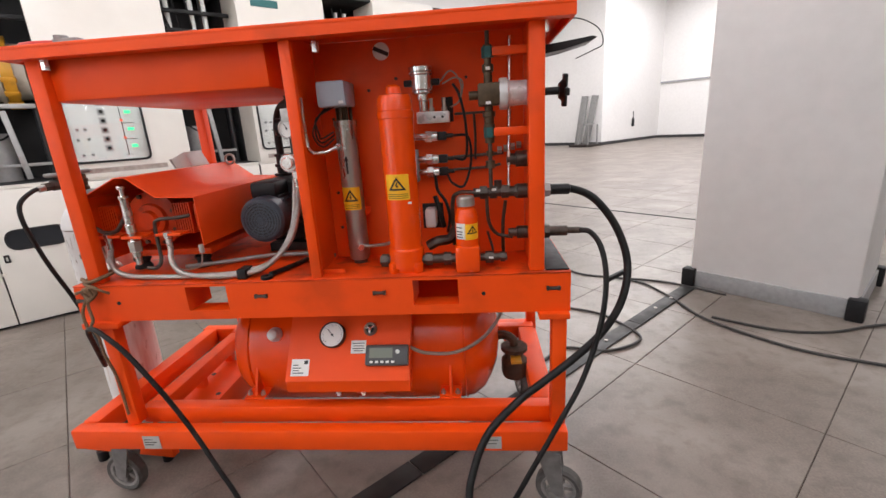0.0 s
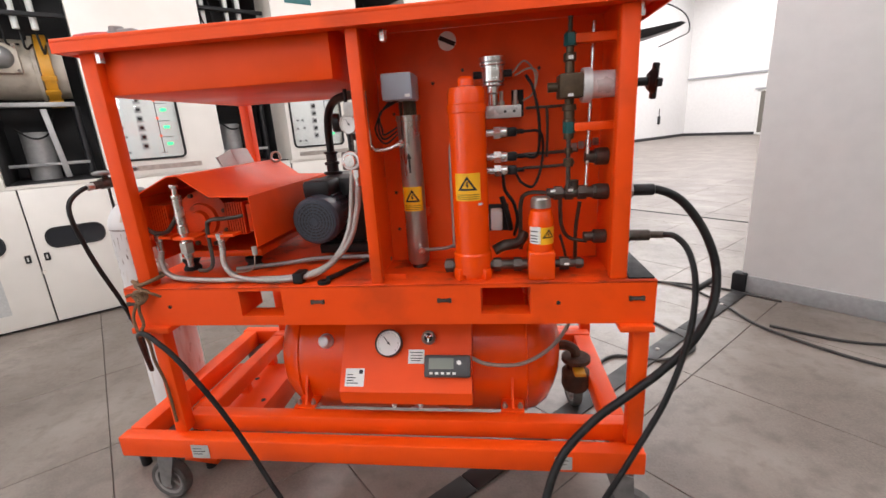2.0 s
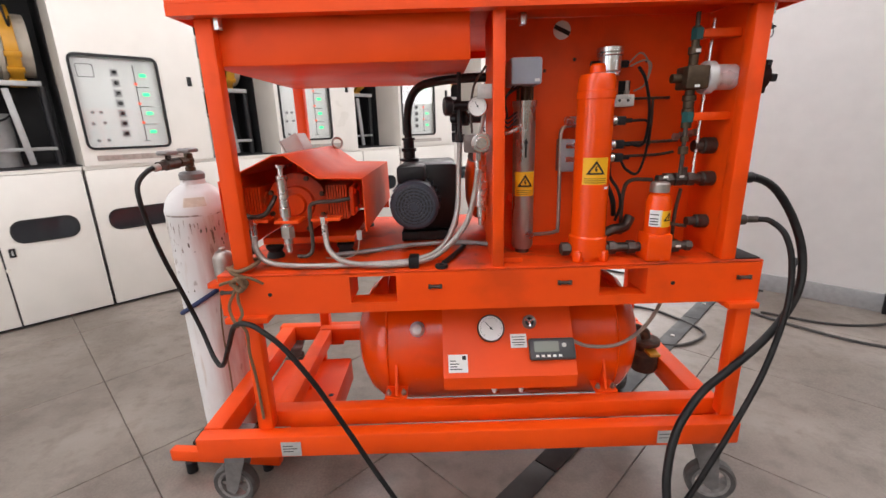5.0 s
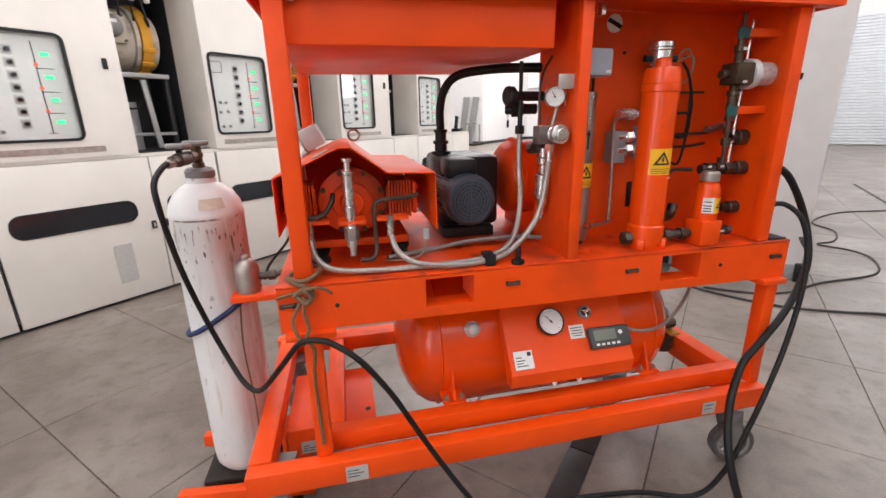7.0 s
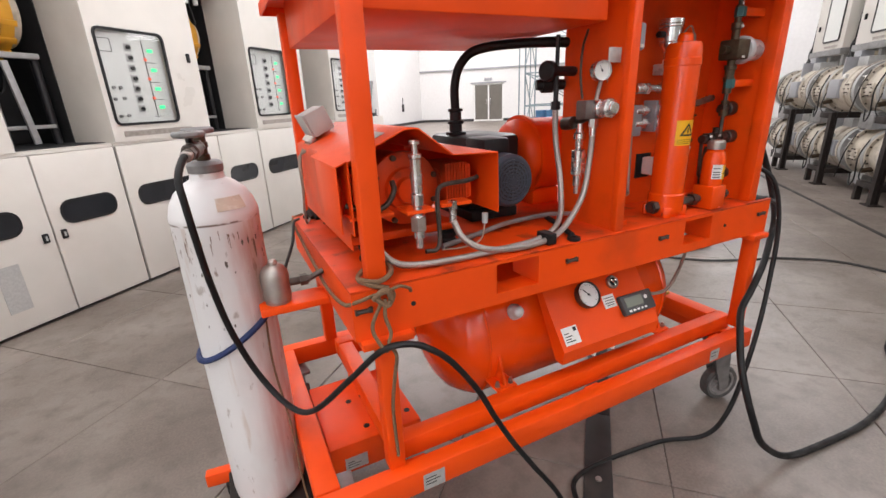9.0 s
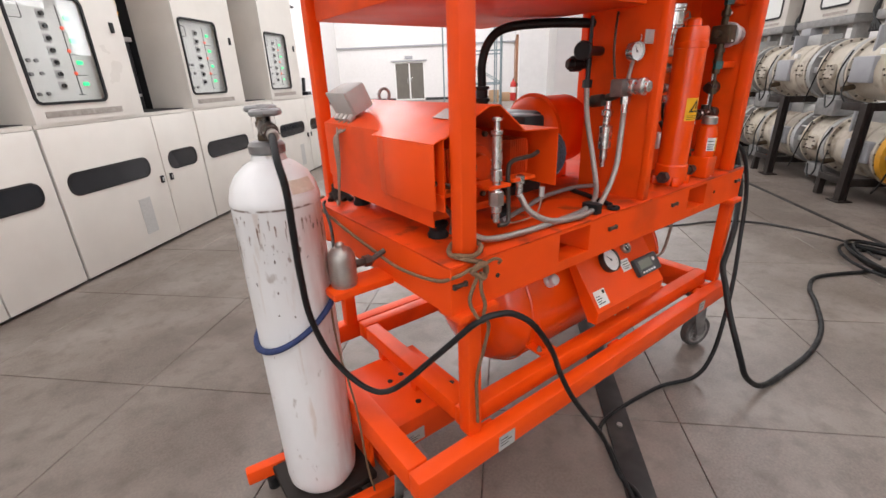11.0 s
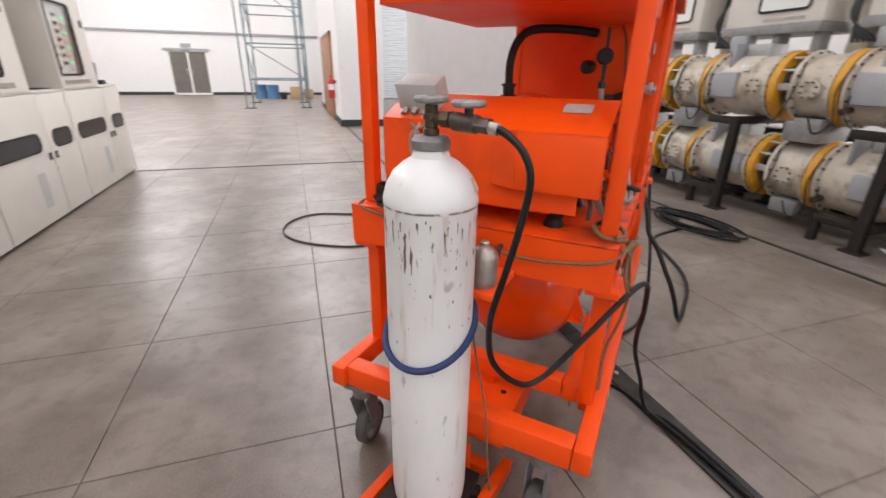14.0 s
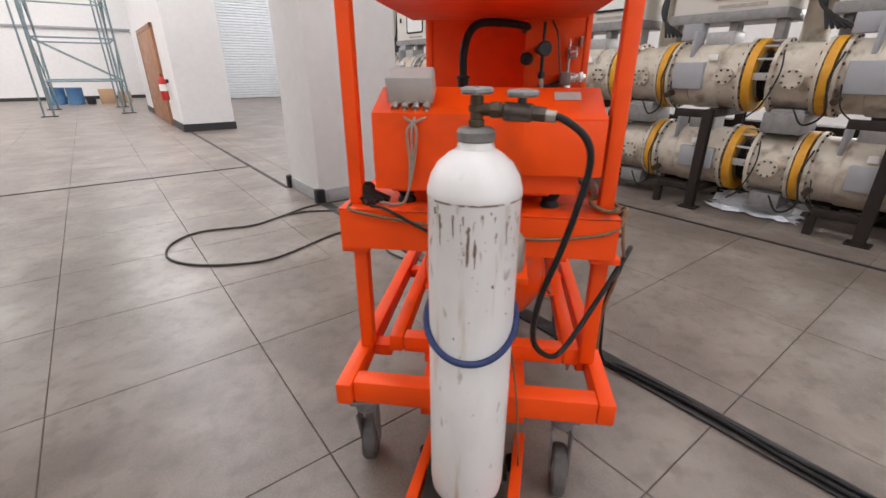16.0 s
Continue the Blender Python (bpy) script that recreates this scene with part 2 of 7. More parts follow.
CHROMEGREY = material("cast_grey", (0.42, 0.42, 0.41), 0.45, 0.2, grain=0.15, grain_scale=30)
DOORBROWN = material("brown_door", (0.33, 0.15, 0.07), 0.5, grain=0.2, grain_scale=14)
TINTED = material("tinted_glazing", (0.16, 0.145, 0.125), 0.15, grain=0.1, grain_scale=3)
DARKGLASS = material("dark_slot_glass", (0.02, 0.022, 0.026), 0.1, grain=0.2, grain_scale=4, wear_rough=0.04)
SHUTTERM = material("shutter_aluminium", (0.62, 0.64, 0.66), 0.4, 0.3, grain=0.08, grain_scale=6)
SCAFF = material("scaffold_tube", (0.20, 0.26, 0.28), 0.5, 0.4, grain=0.2, grain_scale=12)
BLUEDRUM = material("blue_drum", (0.06, 0.16, 0.30), 0.5, grain=0.15, grain_scale=12)
CARD = material("brown_cardboard", (0.45, 0.29, 0.17), 0.8, grain=0.12, grain_scale=20)
RED = material("red_enamel", (0.5, 0.02, 0.015), 0.35, grain=0.1, grain_scale=20)
SHEETW = material("white_plastic_sheet", (0.72, 0.74, 0.77), 0.4, grain=0.1, grain_scale=8)
TEAL = material("teal_plastic", (0.01, 0.10, 0.10), 0.4, grain=0.1, grain_scale=40)
COPPERWIRE = material("grey_flex", (0.32, 0.25, 0.2), 0.6, grain=0.2, grain_scale=90)

HEATER = material("scuffed_steel_tube", (0.47, 0.44, 0.41), 0.3, 0.8, grain=0.3, grain_scale=25, stain=0.4, stain_rgb=(0.12, 0.10, 0.09), stain_scale=12, stretch=(1, 1, 0.25))
FLAKE = material("bare_flake", (0.15, 0.115, 0.095), 0.55, grain=0.5, grain_scale=80)
DRIP = material("rust_drip", (0.24, 0.155, 0.11), 0.6, grain=0.5, grain_scale=60)
BLOCK = material("oxidised_block", (0.20, 0.165, 0.15), 0.42, 0.5, grain=0.25, grain_scale=40)
DISPLAY = material("display_case", (0.06, 0.06, 0.062), 0.4, grain=0.1, grain_scale=40)
OUTSIDE = material("bright_outside", (0.95, 0.97, 1.0), 0.9, emit=1.3)
CASTER = material("caster_fork", (0.24, 0.23, 0.225), 0.5, 0.4, grain=0.3, grain_scale=30)

# ---- mesh helpers ----
BASE = {}


def bm_():
    return bmesh.new()


def box(bm, x0, x1, y0, y1, z0, z1, bevel=0.0, m=None):
    got = bmesh.ops.create_cube(bm, size=1.0)["verts"]
    bmesh.ops.transform(bm, verts=got, matrix=Matrix.Translation(((x0 + x1) / 2, (y0 + y1) / 2, (z0 + z1) / 2)) @ Matrix.Diagonal((x1 - x0, y1 - y0, z1 - z0, 1)))
    if bevel:
        edges = list({e for v in got for e in v.link_edges})
        got = [v for v in bmesh.ops.bevel(bm, geom=edges, offset=bevel, segments=2, affect="EDGES", profile=0.5)["verts"]]
    if m is not None:
        bmesh.ops.transform(bm, verts=list(set(got)), matrix=m)
    return bm


def aim(p0, p1):
    p0, p1 = Vector(p0), Vector(p1)
    return Matrix.Translation(p0) @ (p1 - p0).to_track_quat("Z", "Y").to_matrix().to_4x4(), (p1 - p0).length


def lathe(bm, profile, m=None, seg=24, smooth=True):
    """Turn a profile of (radius, height) round z."""
    m = m or Matrix()
    rings = []
    for r, z in profile:
        if r < 1e-5:
            rings.append([bm.verts.new(m @ Vector((0, 0, z)))])
        else:
            rings.append([bm.verts.new(m @ Vector((r * math.cos(2 * math.pi * i / seg), r * math.sin(2 * math.pi * i / seg), z))) for i in range(seg)])
    for a, b in zip(rings, rings[1:]):
        for i in range(seg):
            j = (i + 1) % seg
            if len(a) == 1 and len(b) == 1:
                continue
            if len(a) == 1:
                f = bm.faces.new((a[0], b[i], b[j]))
            elif len(b) == 1:
                f = bm.faces.new((a[i], a[j], b[0]))
            else:
                f = bm.faces.new((a[i], a[j], b[j], b[i]))
            f.smooth = smooth
    return bm


def cyl(bm, p0, p1, r, r2=None, seg=16, bevel=0.0):
    m, h = aim(p0, p1)
    r2 = r if r2 is None else r2
    b = min(bevel, h * 0.45, r * 0.6)
    prof = [(0, 0), (r - b, 0)] + ([(r, b), (r2, h - b)] if b else [(r, 0), (r2, h)][1:]) + [(r2 - b, h), (0, h)]
    if not b:
        prof = [(0, 0), (r, 0), (r2, h), (0, h)]
    lathe(bm, prof, m, seg)
    return bm


def hexnut(bm, p0, p1, r):
    return cyl(bm, p0, p1, r, seg=6)


def spline(pts, n=8):
    pts = [Vector(p) for p in pts]
    ext = [pts[0] * 2 - pts[1]] + pts + [pts[-1] * 2 - pts[-2]]
    out = []
    for a, b, c, d in zip(ext, ext[1:], ext[2:], ext[3:]):
        for i in range(n):
            t = i / n
            out.append(0.5 * (2 * b + (c - a) * t + (2 * a - 5 * b + 4 * c - d) * t * t + (3 * b - a - 3 * c + d) * t ** 3))
    return out + [pts[-1]]


def tube(bm, pts, r, seg=10, n=8, smooth_path=True):
    path = spline(pts, n) if smooth_path else [Vector(p) for p in pts]
    side = None
    rings = []
    for i, p in enumerate(path):
        d = (path[min(i + 1, len(path) - 1)] - path[max(i - 1, 0)]).normalized()
        if side is None:
            side = d.orthogonal().normalized()
        side = (side - d * side.dot(d)).normalized()
        up = d.cross(side)
        rings.append([bm.verts.new(p + (side * math.cos(2 * math.pi * k / seg) + up * math.sin(2 * math.pi * k / seg)) * r) for k in range(seg)])
    for a, b in zip(rings, rings[1:]):
        for k in range(seg):
            bm.faces.new((a[k], a[(k + 1) % seg], b[(k + 1) % seg], b[k])).smooth = True
    bm.faces.new(rings[0][::-1])
    bm.faces.new(rings[-1])
    return bm


def prism(bm, poly, a, b, axis="y", m=None):
    """Extrude a polygon; poly is in (x, z) for axis y, (y, z) for x, (x, y) for z."""
    def at(p, h):
        v = {"y": (p[0], h, p[1]), "x": (h, p[0], p[1]), "z": (p[0], p[1], h)}[axis]
        return (m @ Vector(v)) if m is not None else Vector(v)
    lo, hi = [bm.verts.new(at(p, a)) for p in poly], [bm.verts.new(at(p, b)) for p in poly]
    fs = [bm.faces.new(lo), bm.faces.new(hi[::-1])]
    for i in range(len(poly)):
        j = (i + 1) % len(poly)
        fs.append(bm.faces.new((lo[j], lo[i], hi[i], hi[j])))
    bmesh.ops.recalc_face_normals(bm, faces=fs)
    return bm


def rounded(x0, x1, z0, z1, r, n=5):
    pts = []
    for cx, cz, a0 in ((x1 - r, z1 - r, 0), (x0 + r, z1 - r, 90), (x0 + r, z0 + r, 180), (x1 - r, z0 + r, 270)):
        for i in range(n + 1):
            a = radians(a0 + 90 * i / n)
            pts.append((cx + r * math.cos(a), cz + r * math.sin(a)))
    return pts


def framed(bm, x0, x1, z0, z1, r, w, y0, y1, m=None):
    """A rounded ring (gasket or frame) in the x-z plane."""
    o, i = rounded(x0, x1, z0, z1, r), rounded(x0 + w, x1 - w, z0 + w, z1 - w, max(r - w, 0.004))
    vs = [[bm.verts.new((m @ Vector((p[0], y, p[1]))) if m is not None else (p[0], y, p[1])) for p in q] for q in (o, i) for y in (y0, y1)]
    n = len(o)
    fs = []
    for k in range(n):
        j = (k + 1) % n
        for a, b in ((0, 1), (1, 3), (3, 2), (2, 0)):
            fs.append(bm.faces.new((vs[a][k], vs[a][j], vs[b][j], vs[b][k])))
    bmesh.ops.recalc_face_normals(bm, faces=fs)
    return bm


def finish(name, bm, mat):
    me = bpy.data.meshes.new(name)
    bmesh.ops.recalc_face_normals(bm, faces=bm.faces)
    bm.to_mesh(me)
    bm.free()
    me.set_sharp_from_angle(angle=radians(36))
    for q in (mat if isinstance(mat, (list, tuple)) else [mat]):
        me.materials.append(q)
    return me


def thing(name, at, label, category, group=""):
    ob = new(name)
    ob.location = at
    ob.empty_display_size = 0.1
    BASE[ob.name] = Vector(at)
    return tagged(ob, label, category, group)


def part(name, bm, mat, parent, label=""):
    ob = new(name, finish(name, bm, mat))
    ob.parent = parent
    if parent.name in BASE:
        ob.matrix_parent_inverse = Matrix.Translation(-BASE[parent.name])
    return tagged(ob, label)


def single(name, bm, mat, label, category, group=""):
    return tagged(new(name, finish(name, bm, mat)), label, category, group)


def structure(name, bm, mat, label, m=HALL):
    ob = tagged(new(name, finish(name, bm, mat)), label, "", "", "structure")
    ob.matrix_world = m
    return ob


# ---- hall ----
U0, U1, V0, V1, TOP = -14.0, 26.0, -9.0, 15.0, 7.5
base_floor = structure("floor", box(bm_(), U0 - 0.3, U1 + 0.3, V0 - 0.3, V1 + 0.3, -0.2, -0.006), JOINT, "worn grey concrete slab floor with dark joints")
b = bm_()
for v0, v1 in ((V0 - 0.3, -5.3), (-3.7, 1.2), (2.8, 7.7), (9.3, V1 + 0.3)):
    box(b, U0 - 0.3, U1 + 0.3, v0, v1, TOP, TOP + 0.2)
for v in (-4.5, 2.0, 8.5):
    box(b, U0 - 0.3, -12, v - 0.8, v + 0.8, TOP, TOP + 0.2)
    box(b, 24, U1 + 0.3, v - 0.8, v + 0.8, TOP, TOP + 0.2)
structure("ceiling", b, ROOFM, "white sheet roof with long roof lights")
# far wall with glazed double door and roller shutter
b = bm_()
box(b, U1, U1 + 0.25, V0, 6.45, 0, TOP)
box(b, U1, U1 + 0.25, 8.25, V1, 0, TOP)
box(b, U1, U1 + 0.25, 6.45, 8.25, 2.12, TOP)
structure("wall_east", b, WALL, "white plaster end wall with horizontal ducting")
# west wall is out of view; its opening is made for the added lamp
b = bm_()
box(b, U0 - 0.25, U0, V0, -2.0, 0, TOP)
box(b, U0 - 0.25, U0, 8.0, V1, 0, TOP)
box(b, U0 - 0.25, U0, -2.0, 8.0, 0, 2.4)
box(b, U0 - 0.25, U0, -2.0, 8.0, 6.0, TOP)
structure("wall_west", b, WALL, "unseen white plaster wall with an assumed long window")
b = bm_()
box(b, U0, U1, V1, V1 + 0.25, 0, TOP)
structure("wall_north", b, WALL, "plain white plaster wall")
b = bm_()
box(b, U0, U1, V0 - 0.25, V0, 0, 2.4)
box(b, U0, U1, V0 - 0.25, V0, 6.0, TOP)
for a, c in ((U0, -11.8), (-6.2, -3.8), (1.8, 4.2), (9.8, 12.2), (17.8, U1)):
    box(b, a, c, V0 - 0.25, V0, 2.4, 6.0)
structure("wall_south", b, WALL, "white plaster wall with large windows")
for k, u in enumerate((-9, -1, 7, 15)):
    b = bm_()
    for i in range(5):
        box(b, u - 2.8 + i * 1.375, u - 2.74 + i * 1.375, V0 - 0.14, V0 - 0.08, 2.4, 6.0)
    for z in (2.4, 4.17, 5.94):
        box(b, u - 2.8, u + 2.8, V0 - 0.15, V0 - 0.07, z, z + 0.06)
    structure("window_%d" % (k + 1), b, GREY, "grey metal window frame")
structure("backdrop", box(bm_(), U0 - 1, U1 + 1, V0 - 1.6, V0 - 1.5, 0, 9), OUTSIDE, "bright overcast daylight outside the windows")
b = bm_()
box(b, 20.0, U1, 11.6, V1, 0, TOP)
structure("wall_block", b, WALL, "bright white projecting wall block")
b = bm_()
box(b, 10.55, 17.6, 0.38, 1.42, 0, TOP)
structure("wall_room", b, WALL, "white plastered wall block with a brown door")
b = bm_()
box(b, 22.3, 22.5, V0, -5.2, 0, TOP)
box(b, 22.3, 22.5, -5.2, -1.9, 4.6, TOP)
box(b, 22.3, 22.5, -1.9, 0.4, 0, TOP)
box(b, 17.6, 22.3, 0.2, 0.38, 0, TOP)
structure("wall_shutter", b, WALL, "white wall round a roller shutter")
b = bm_()
box(b, 3.53, 4.36, 0.30, 1.27, 0.0, TOP, 0.02)
structure("column", b, WALL, "square white plastered column with grey skirting")
b = bm_()
box(b, 3.517, 4.373, 0.287, 1.283, 0.0, 0.13, 0.004)
structure("baseboard_column", b, SKIRT, "grey painted skirting round the column")
b = bm_()
for u, v in ((3.53, 0.30), (3.53, 1.27), (4.36, 1.27), (4.36, 0.30)):
    box(b, u - 0.045, u + 0.045, v - 0.045, v + 0.045, 0.0, 0.145, 0.01)
structure("trim_column", b, BLACK, "black rubber corner guards at the column foot")
b = bm_()
box(b, U1 - 0.02, U1, 8.25, 11.6, 0, 0.14)
box(b, U1 - 0.02, U1, -1.0, 6.45, 0, 0.14)
box(b, 20.0, U1 - 0.02, 11.58, 11.6, 0, 0.14)
box(b, 19.98, 20.0, 11.58, V1, 0, 0.14)
box(b, 10.53, 10.55, 0.36, 1.42, 0, 0.16)
box(b, 10.53, 17.6, 1.42, 1.44, 0, 0.16)
structure("baseboard", b, BLACKSKIRT, "dark skirting along the walls")
b = bm_()
box(b, U1 - 0.09, U1, V0, V1, 2.9, 2.98)
box(b, U1 - 0.05, U1, 6.3, 8.4, 2.12, 2.2)
structure("trim_east", b, GREY, "grey cable duct along the end wall")
# glazed double door
d = tagged(new("door_1"), "closed double door with tinted glass and aluminium frame", "door", "", "structure")
d.matrix_world = HALL
b = bm_()
for v0, v1, z0, z1 in ((6.45, 6.53, 0, 2.12), (8.17, 8.25, 0, 2.12), (6.45, 8.25, 2.04, 2.12), (7.31, 7.39, 0, 2.12), (6.45, 8.25, 0, 0.09)):
    box(b, U1 + 0.03, U1 + 0.1, v0, v1, z0, z1)
part("door_frame", b, PAPER, d)
for v in (6.53, 7.39):
    part("pane", box(bm_(), U1 + 0.06, U1 + 0.07, v, v + 0.78, 0.09, 2.04), TINTED, d)
    part("door_handle", box(bm_(), U1 - 0.02, U1 + 0.03, v + (0.7 if v < 7 else 0.05), v + (0.73 if v < 7 else 0.08), 0.95, 1.25, 0.005), STEEL, d)
single("exit_sign", box(bm_(), U1 - 0.05, U1, 7.12, 7.58, 2.26, 2.42, 0.006), GREY, "small grey sign box above the double door", "sign").matrix_world = HALL
# roller shutter of separate slats
sh = tagged(new("roller_shutter"), "closed light grey roller shutter with horizontal slats", "shutter", "", "structure")
sh.matrix_world = HALL
slat = bm_()
prism(slat, [(22.34, 0.0), (22.31, 0.03), (22.31, 0.08), (22.34, 0.108), (22.36, 0.108), (22.36, 0.0)], -5.2, -1.9, "y")
slat_mesh = finish("slat", slat, SHUTTERM)
for i in range(42):
    s = new("slat", slat_mesh)
    s.parent = sh
    s.location = (0, 0, 0.02 + i * 0.11)
# brown door in the room wall
d2 = tagged(new("door_2"), "tall brown timber door leaf, closed", "door", "", "structure")
d2.matrix_world = HALL
part("door_leaf", box(bm_(), 12.2, 15.2, 1.425, 1.47, 0.01, 2.15, 0.006), DOORBROWN, d2)
b = bm_()
for a, c, z0, z1 in ((12.1, 12.2, 0, 2.25), (15.2, 15.3, 0, 2.25), (12.1, 15.3, 2.15, 2.25)):
    box(b, a, c, 1.42, 1.48, z0, z1)
part("door_frame", b, DOORBROWN, d2)
part("door_handle", box(bm_(), 12.35, 12.48, 1.47, 1.52, 1.0, 1.03, 0.005), STEEL, d2)

# ---- gas service cart ----
cart = thing("gas_service_cart", (-0.6, 1.63, 0.0), "orange steel gas handling cart with compressor, filters and tank", "service cart")
# base frame
for nm, x0, x1, y0, y1, z0, z1 in (("base_rail", -1.475, 0.23, 1.205, 1.255, 0.295, 0.37), ("base_rail", -1.49, 0.23, 2.0, 2.05, 0.295, 0.37),
                                   ("base_beam", -1.474, -1.412, 1.257, 1.998, 0.293, 0.372), ("base_beam", 0.16, 0.228, 1.257, 1.998, 0.293, 0.343),
                                   ("cradle_rail", -1.262, 0.205, 1.285, 1.335, 0.345, 0.408), ("cradle_rail", -1.262, 0.205, 1.885, 1.935, 0.345, 0.408),
                                   ("cradle_beam", -1.26, -1.205, 1.337, 1.883, 0.345, 0.406), ("cradle_beam", 0.135, 0.203, 1.337, 1.883, 0.345, 0.406)):
    part(nm, box(bm_(), x0, x1, y0, y1, z0, z1, 0.006), ORANGE, cart)
for x in (-1.2, -0.55, 0.10):
    for y in (1.256, 1.936):
        part("cradle_bracket", box(bm_(), x - 0.03, x + 0.03, y, y + (0.028 if y < 1.5 else 0.063), 0.30, 0.345, 0.003), ORANGE, cart)
# lower posts
for x in (-1.285, 0.182):
    for y in (1.24, 1.985):
        part("lower_post", box(bm_(), x, x + 0.045, y, y + 0.045, 0.37, 0.767, 0.006), ORANGE, cart)
        part("gusset", box(bm_(), x - 0.04, min(x + 0.085, 0.232), y - 0.02, y + 0.065, 0.748, 0.767, 0.003), ORANGE, cart)
# deck: channel rim with two fork pockets and a top plate
b = bm_()
for x0, x1 in ((-1.335, -0.957), (-0.822, -0.232), (-0.095, 0.235)):
    box(b, x0, x1, 1.24, 1.245, 0.767, 0.885)
for x0, x1 in ((-0.957, -0.822), (-0.232, -0.095)):
    box(b, x0, x1, 1.24, 1.245, 0.767, 0.797)
    box(b, x0, x1, 1.24, 1.245, 0.877, 0.885)
part("deck_rim", b, ORANGE, cart)
for x0, x1 in ((-0.957, -0.822), (-0.232, -0.095)):
    b = bm_()
    box(b, x0 - 0.004, x0, 1.245, 1.36, 0.793, 0.881)
    box(b, x1, x1 + 0.004, 1.245, 1.36, 0.793, 0.881)
    box(b, x0, x1, 1.245, 1.31, 0.789, 0.795)
    part("fork_pocket", b, ORANGE, cart)
for q in ((-1.335, -1.330, 1.245, 2.045, 0.885), (0.230, 0.235, 1.245, 2.045, 0.885), (-1.330, -0.957, 2.040, 2.045, 0.885), (-0.822, -0.232, 2.040, 2.045, 0.885), (-0.095, 0.230, 2.040, 2.045, 0.885)):
    part("deck_side", box(bm_(), *q[:4], 0.767, q[4]), ORANGE, cart)
for x0, x1 in ((-1.330, -0.962), (-0.817, -0.237), (-0.090, 0.230)):
    part("deck_lip", box(bm_(), x0, x1, 1.247, 1.29, 0.767, 0.771), ORANGE, cart)
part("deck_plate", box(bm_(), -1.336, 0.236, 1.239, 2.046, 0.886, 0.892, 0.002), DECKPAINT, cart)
part("rubber_mat", box(bm_(), 0.165, 0.232, 1.25, 2.03, 0.892, 0.897, 0.002), BLACK, cart, "black rubber mat")
for x in (-1.31, -0.71, -0.335, 0.185):
    b = bm_()
    cyl(b, (x - 0.014, 1.236, 0.842), (x + 0.014, 1.236, 0.842), 0.0055, seg=8)
    box(b, x - 0.02, x - 0.012, 1.232, 1.241, 0.836, 0.848)
    box(b, x + 0.012, x + 0.02, 1.232, 1.241, 0.836, 0.848)
    part("latch", b, PIPE, cart, "small rusty latch")
for x in (-1.19, -0.02):
    part("hole_plug", cyl(bm_(), (x, 1.2375, 0.83), (x, 1.241, 0.83), 0.006, seg=10), DARK, cart)
# upper posts and roof
for x, w, y in ((-1.29, 0.046, 1.252), (0.117, 0.044, 1.25), (-1.29, 0.042, 1.985), (0.12, 0.042, 1.985)):
    part("upper_post", box(bm_(), x, x + w, y, y + 0.04, 0.892, 1.562, 0.005), ORANGE, cart)
part("centre_post", box(bm_(), -0.543, -0.511, 1.245, 1.268, 0.892, 1.562, 0.003), ORANGE, cart)
part("roof", box(bm_(), -1.337, 0.232, 1.222, 2.06, 1.588, 1.598, 0.002), ORANGE, cart)
for q in ((-1.337, 0.232, 1.222, 1.228, 1.588), (-1.337, 0.232, 2.054, 2.06, 1.588), (-1.337, -1.331, 1.228, 2.054, 1.588), (0.226, 0.232, 1.228, 2.054, 1.588), (-1.331, 0.226, 1.228, 1.262, 1.566)):
    part("roof_rim", box(bm_(), *q[:4], 1.562, q[4]), ORANGE, cart)
part("drawer_box", box(bm_(), -1.275, -0.597, 1.280, 1.955, 1.452, 1.585, 0.004), ORANGE, cart)
for x, y in ((-1.232, 1.26), (0.16, 1.262), (-0.46, 1.3)):
    part("roof_bolt", hexnut(bm_(), (x, y, 1.535), (x, y, 1.563), 0.011), STEEL, cart)
# panels behind the posts
part("partition", box(bm_(), -0.536, -0.531, 1.27, 1.50, 0.892, 1.586), ORANGE, cart)
part("partition_flange", box(bm_(), -0.531, -0.45, 1.285, 1.29, 0.892, 0.906), ORANGE, cart)
part("end_panel", box(bm_(), 0.127, 0.132, 1.29, 1.985, 0.892, 1.586), ORANGE, cart)
part("back_panel", box(bm_(), -0.53, 0.126, 1.472, 1.477, 0.892, 1.586), ORANGE, cart)
# hole through the panel, not cut: a white disc paints the light behind it
disc = part("round_sticker", cyl(bm_(), (-0.311, 1.4705, 1.552), (-0.311, 1.472, 1.552), 0.026, seg=28), PAPER, cart, "white disc standing for a hole with brightness behind, with a black slash")
part("slash", box(bm_(), -0.025, 0.025, -0.0006, 0.0006, -0.006, 0.006, 0, Matrix.Translation((-0.311, 1.4698, 1.552)) @ Matrix.Rotation(radians(25), 4, "Y")), INK, disc)
part("panel_cutout", box(bm_(), -0.215, -0.145, 1.468, 1.472, 0.985, 1.07), DARK, cart, "dark cut-out in the panel")
part("panel_cutout", box(bm_(), -0.13, -0.095, 1.468, 1.472, 1.33, 1.405), DARK, cart, "dark cut-out in the panel")
for x, z in ((-0.5, 1.12), (-0.485, 1.36), (-0.05, 1.46), (-0.27, 1.47), (-0.36, 1.44), (-0.5, 1.0)):
    part("panel_bolt", hexnut(bm_(), (x, 1.466, z), (x, 1.472, z), 0.005), RUSTY, cart)
part("roof_plate_tag", box(bm_(), -0.60, -0.545, 1.262, 1.266, 1.355, 1.392, 0.001, Matrix.Translation((0.02, 0.02, 0))), TAG, cart, "grey metal tag")

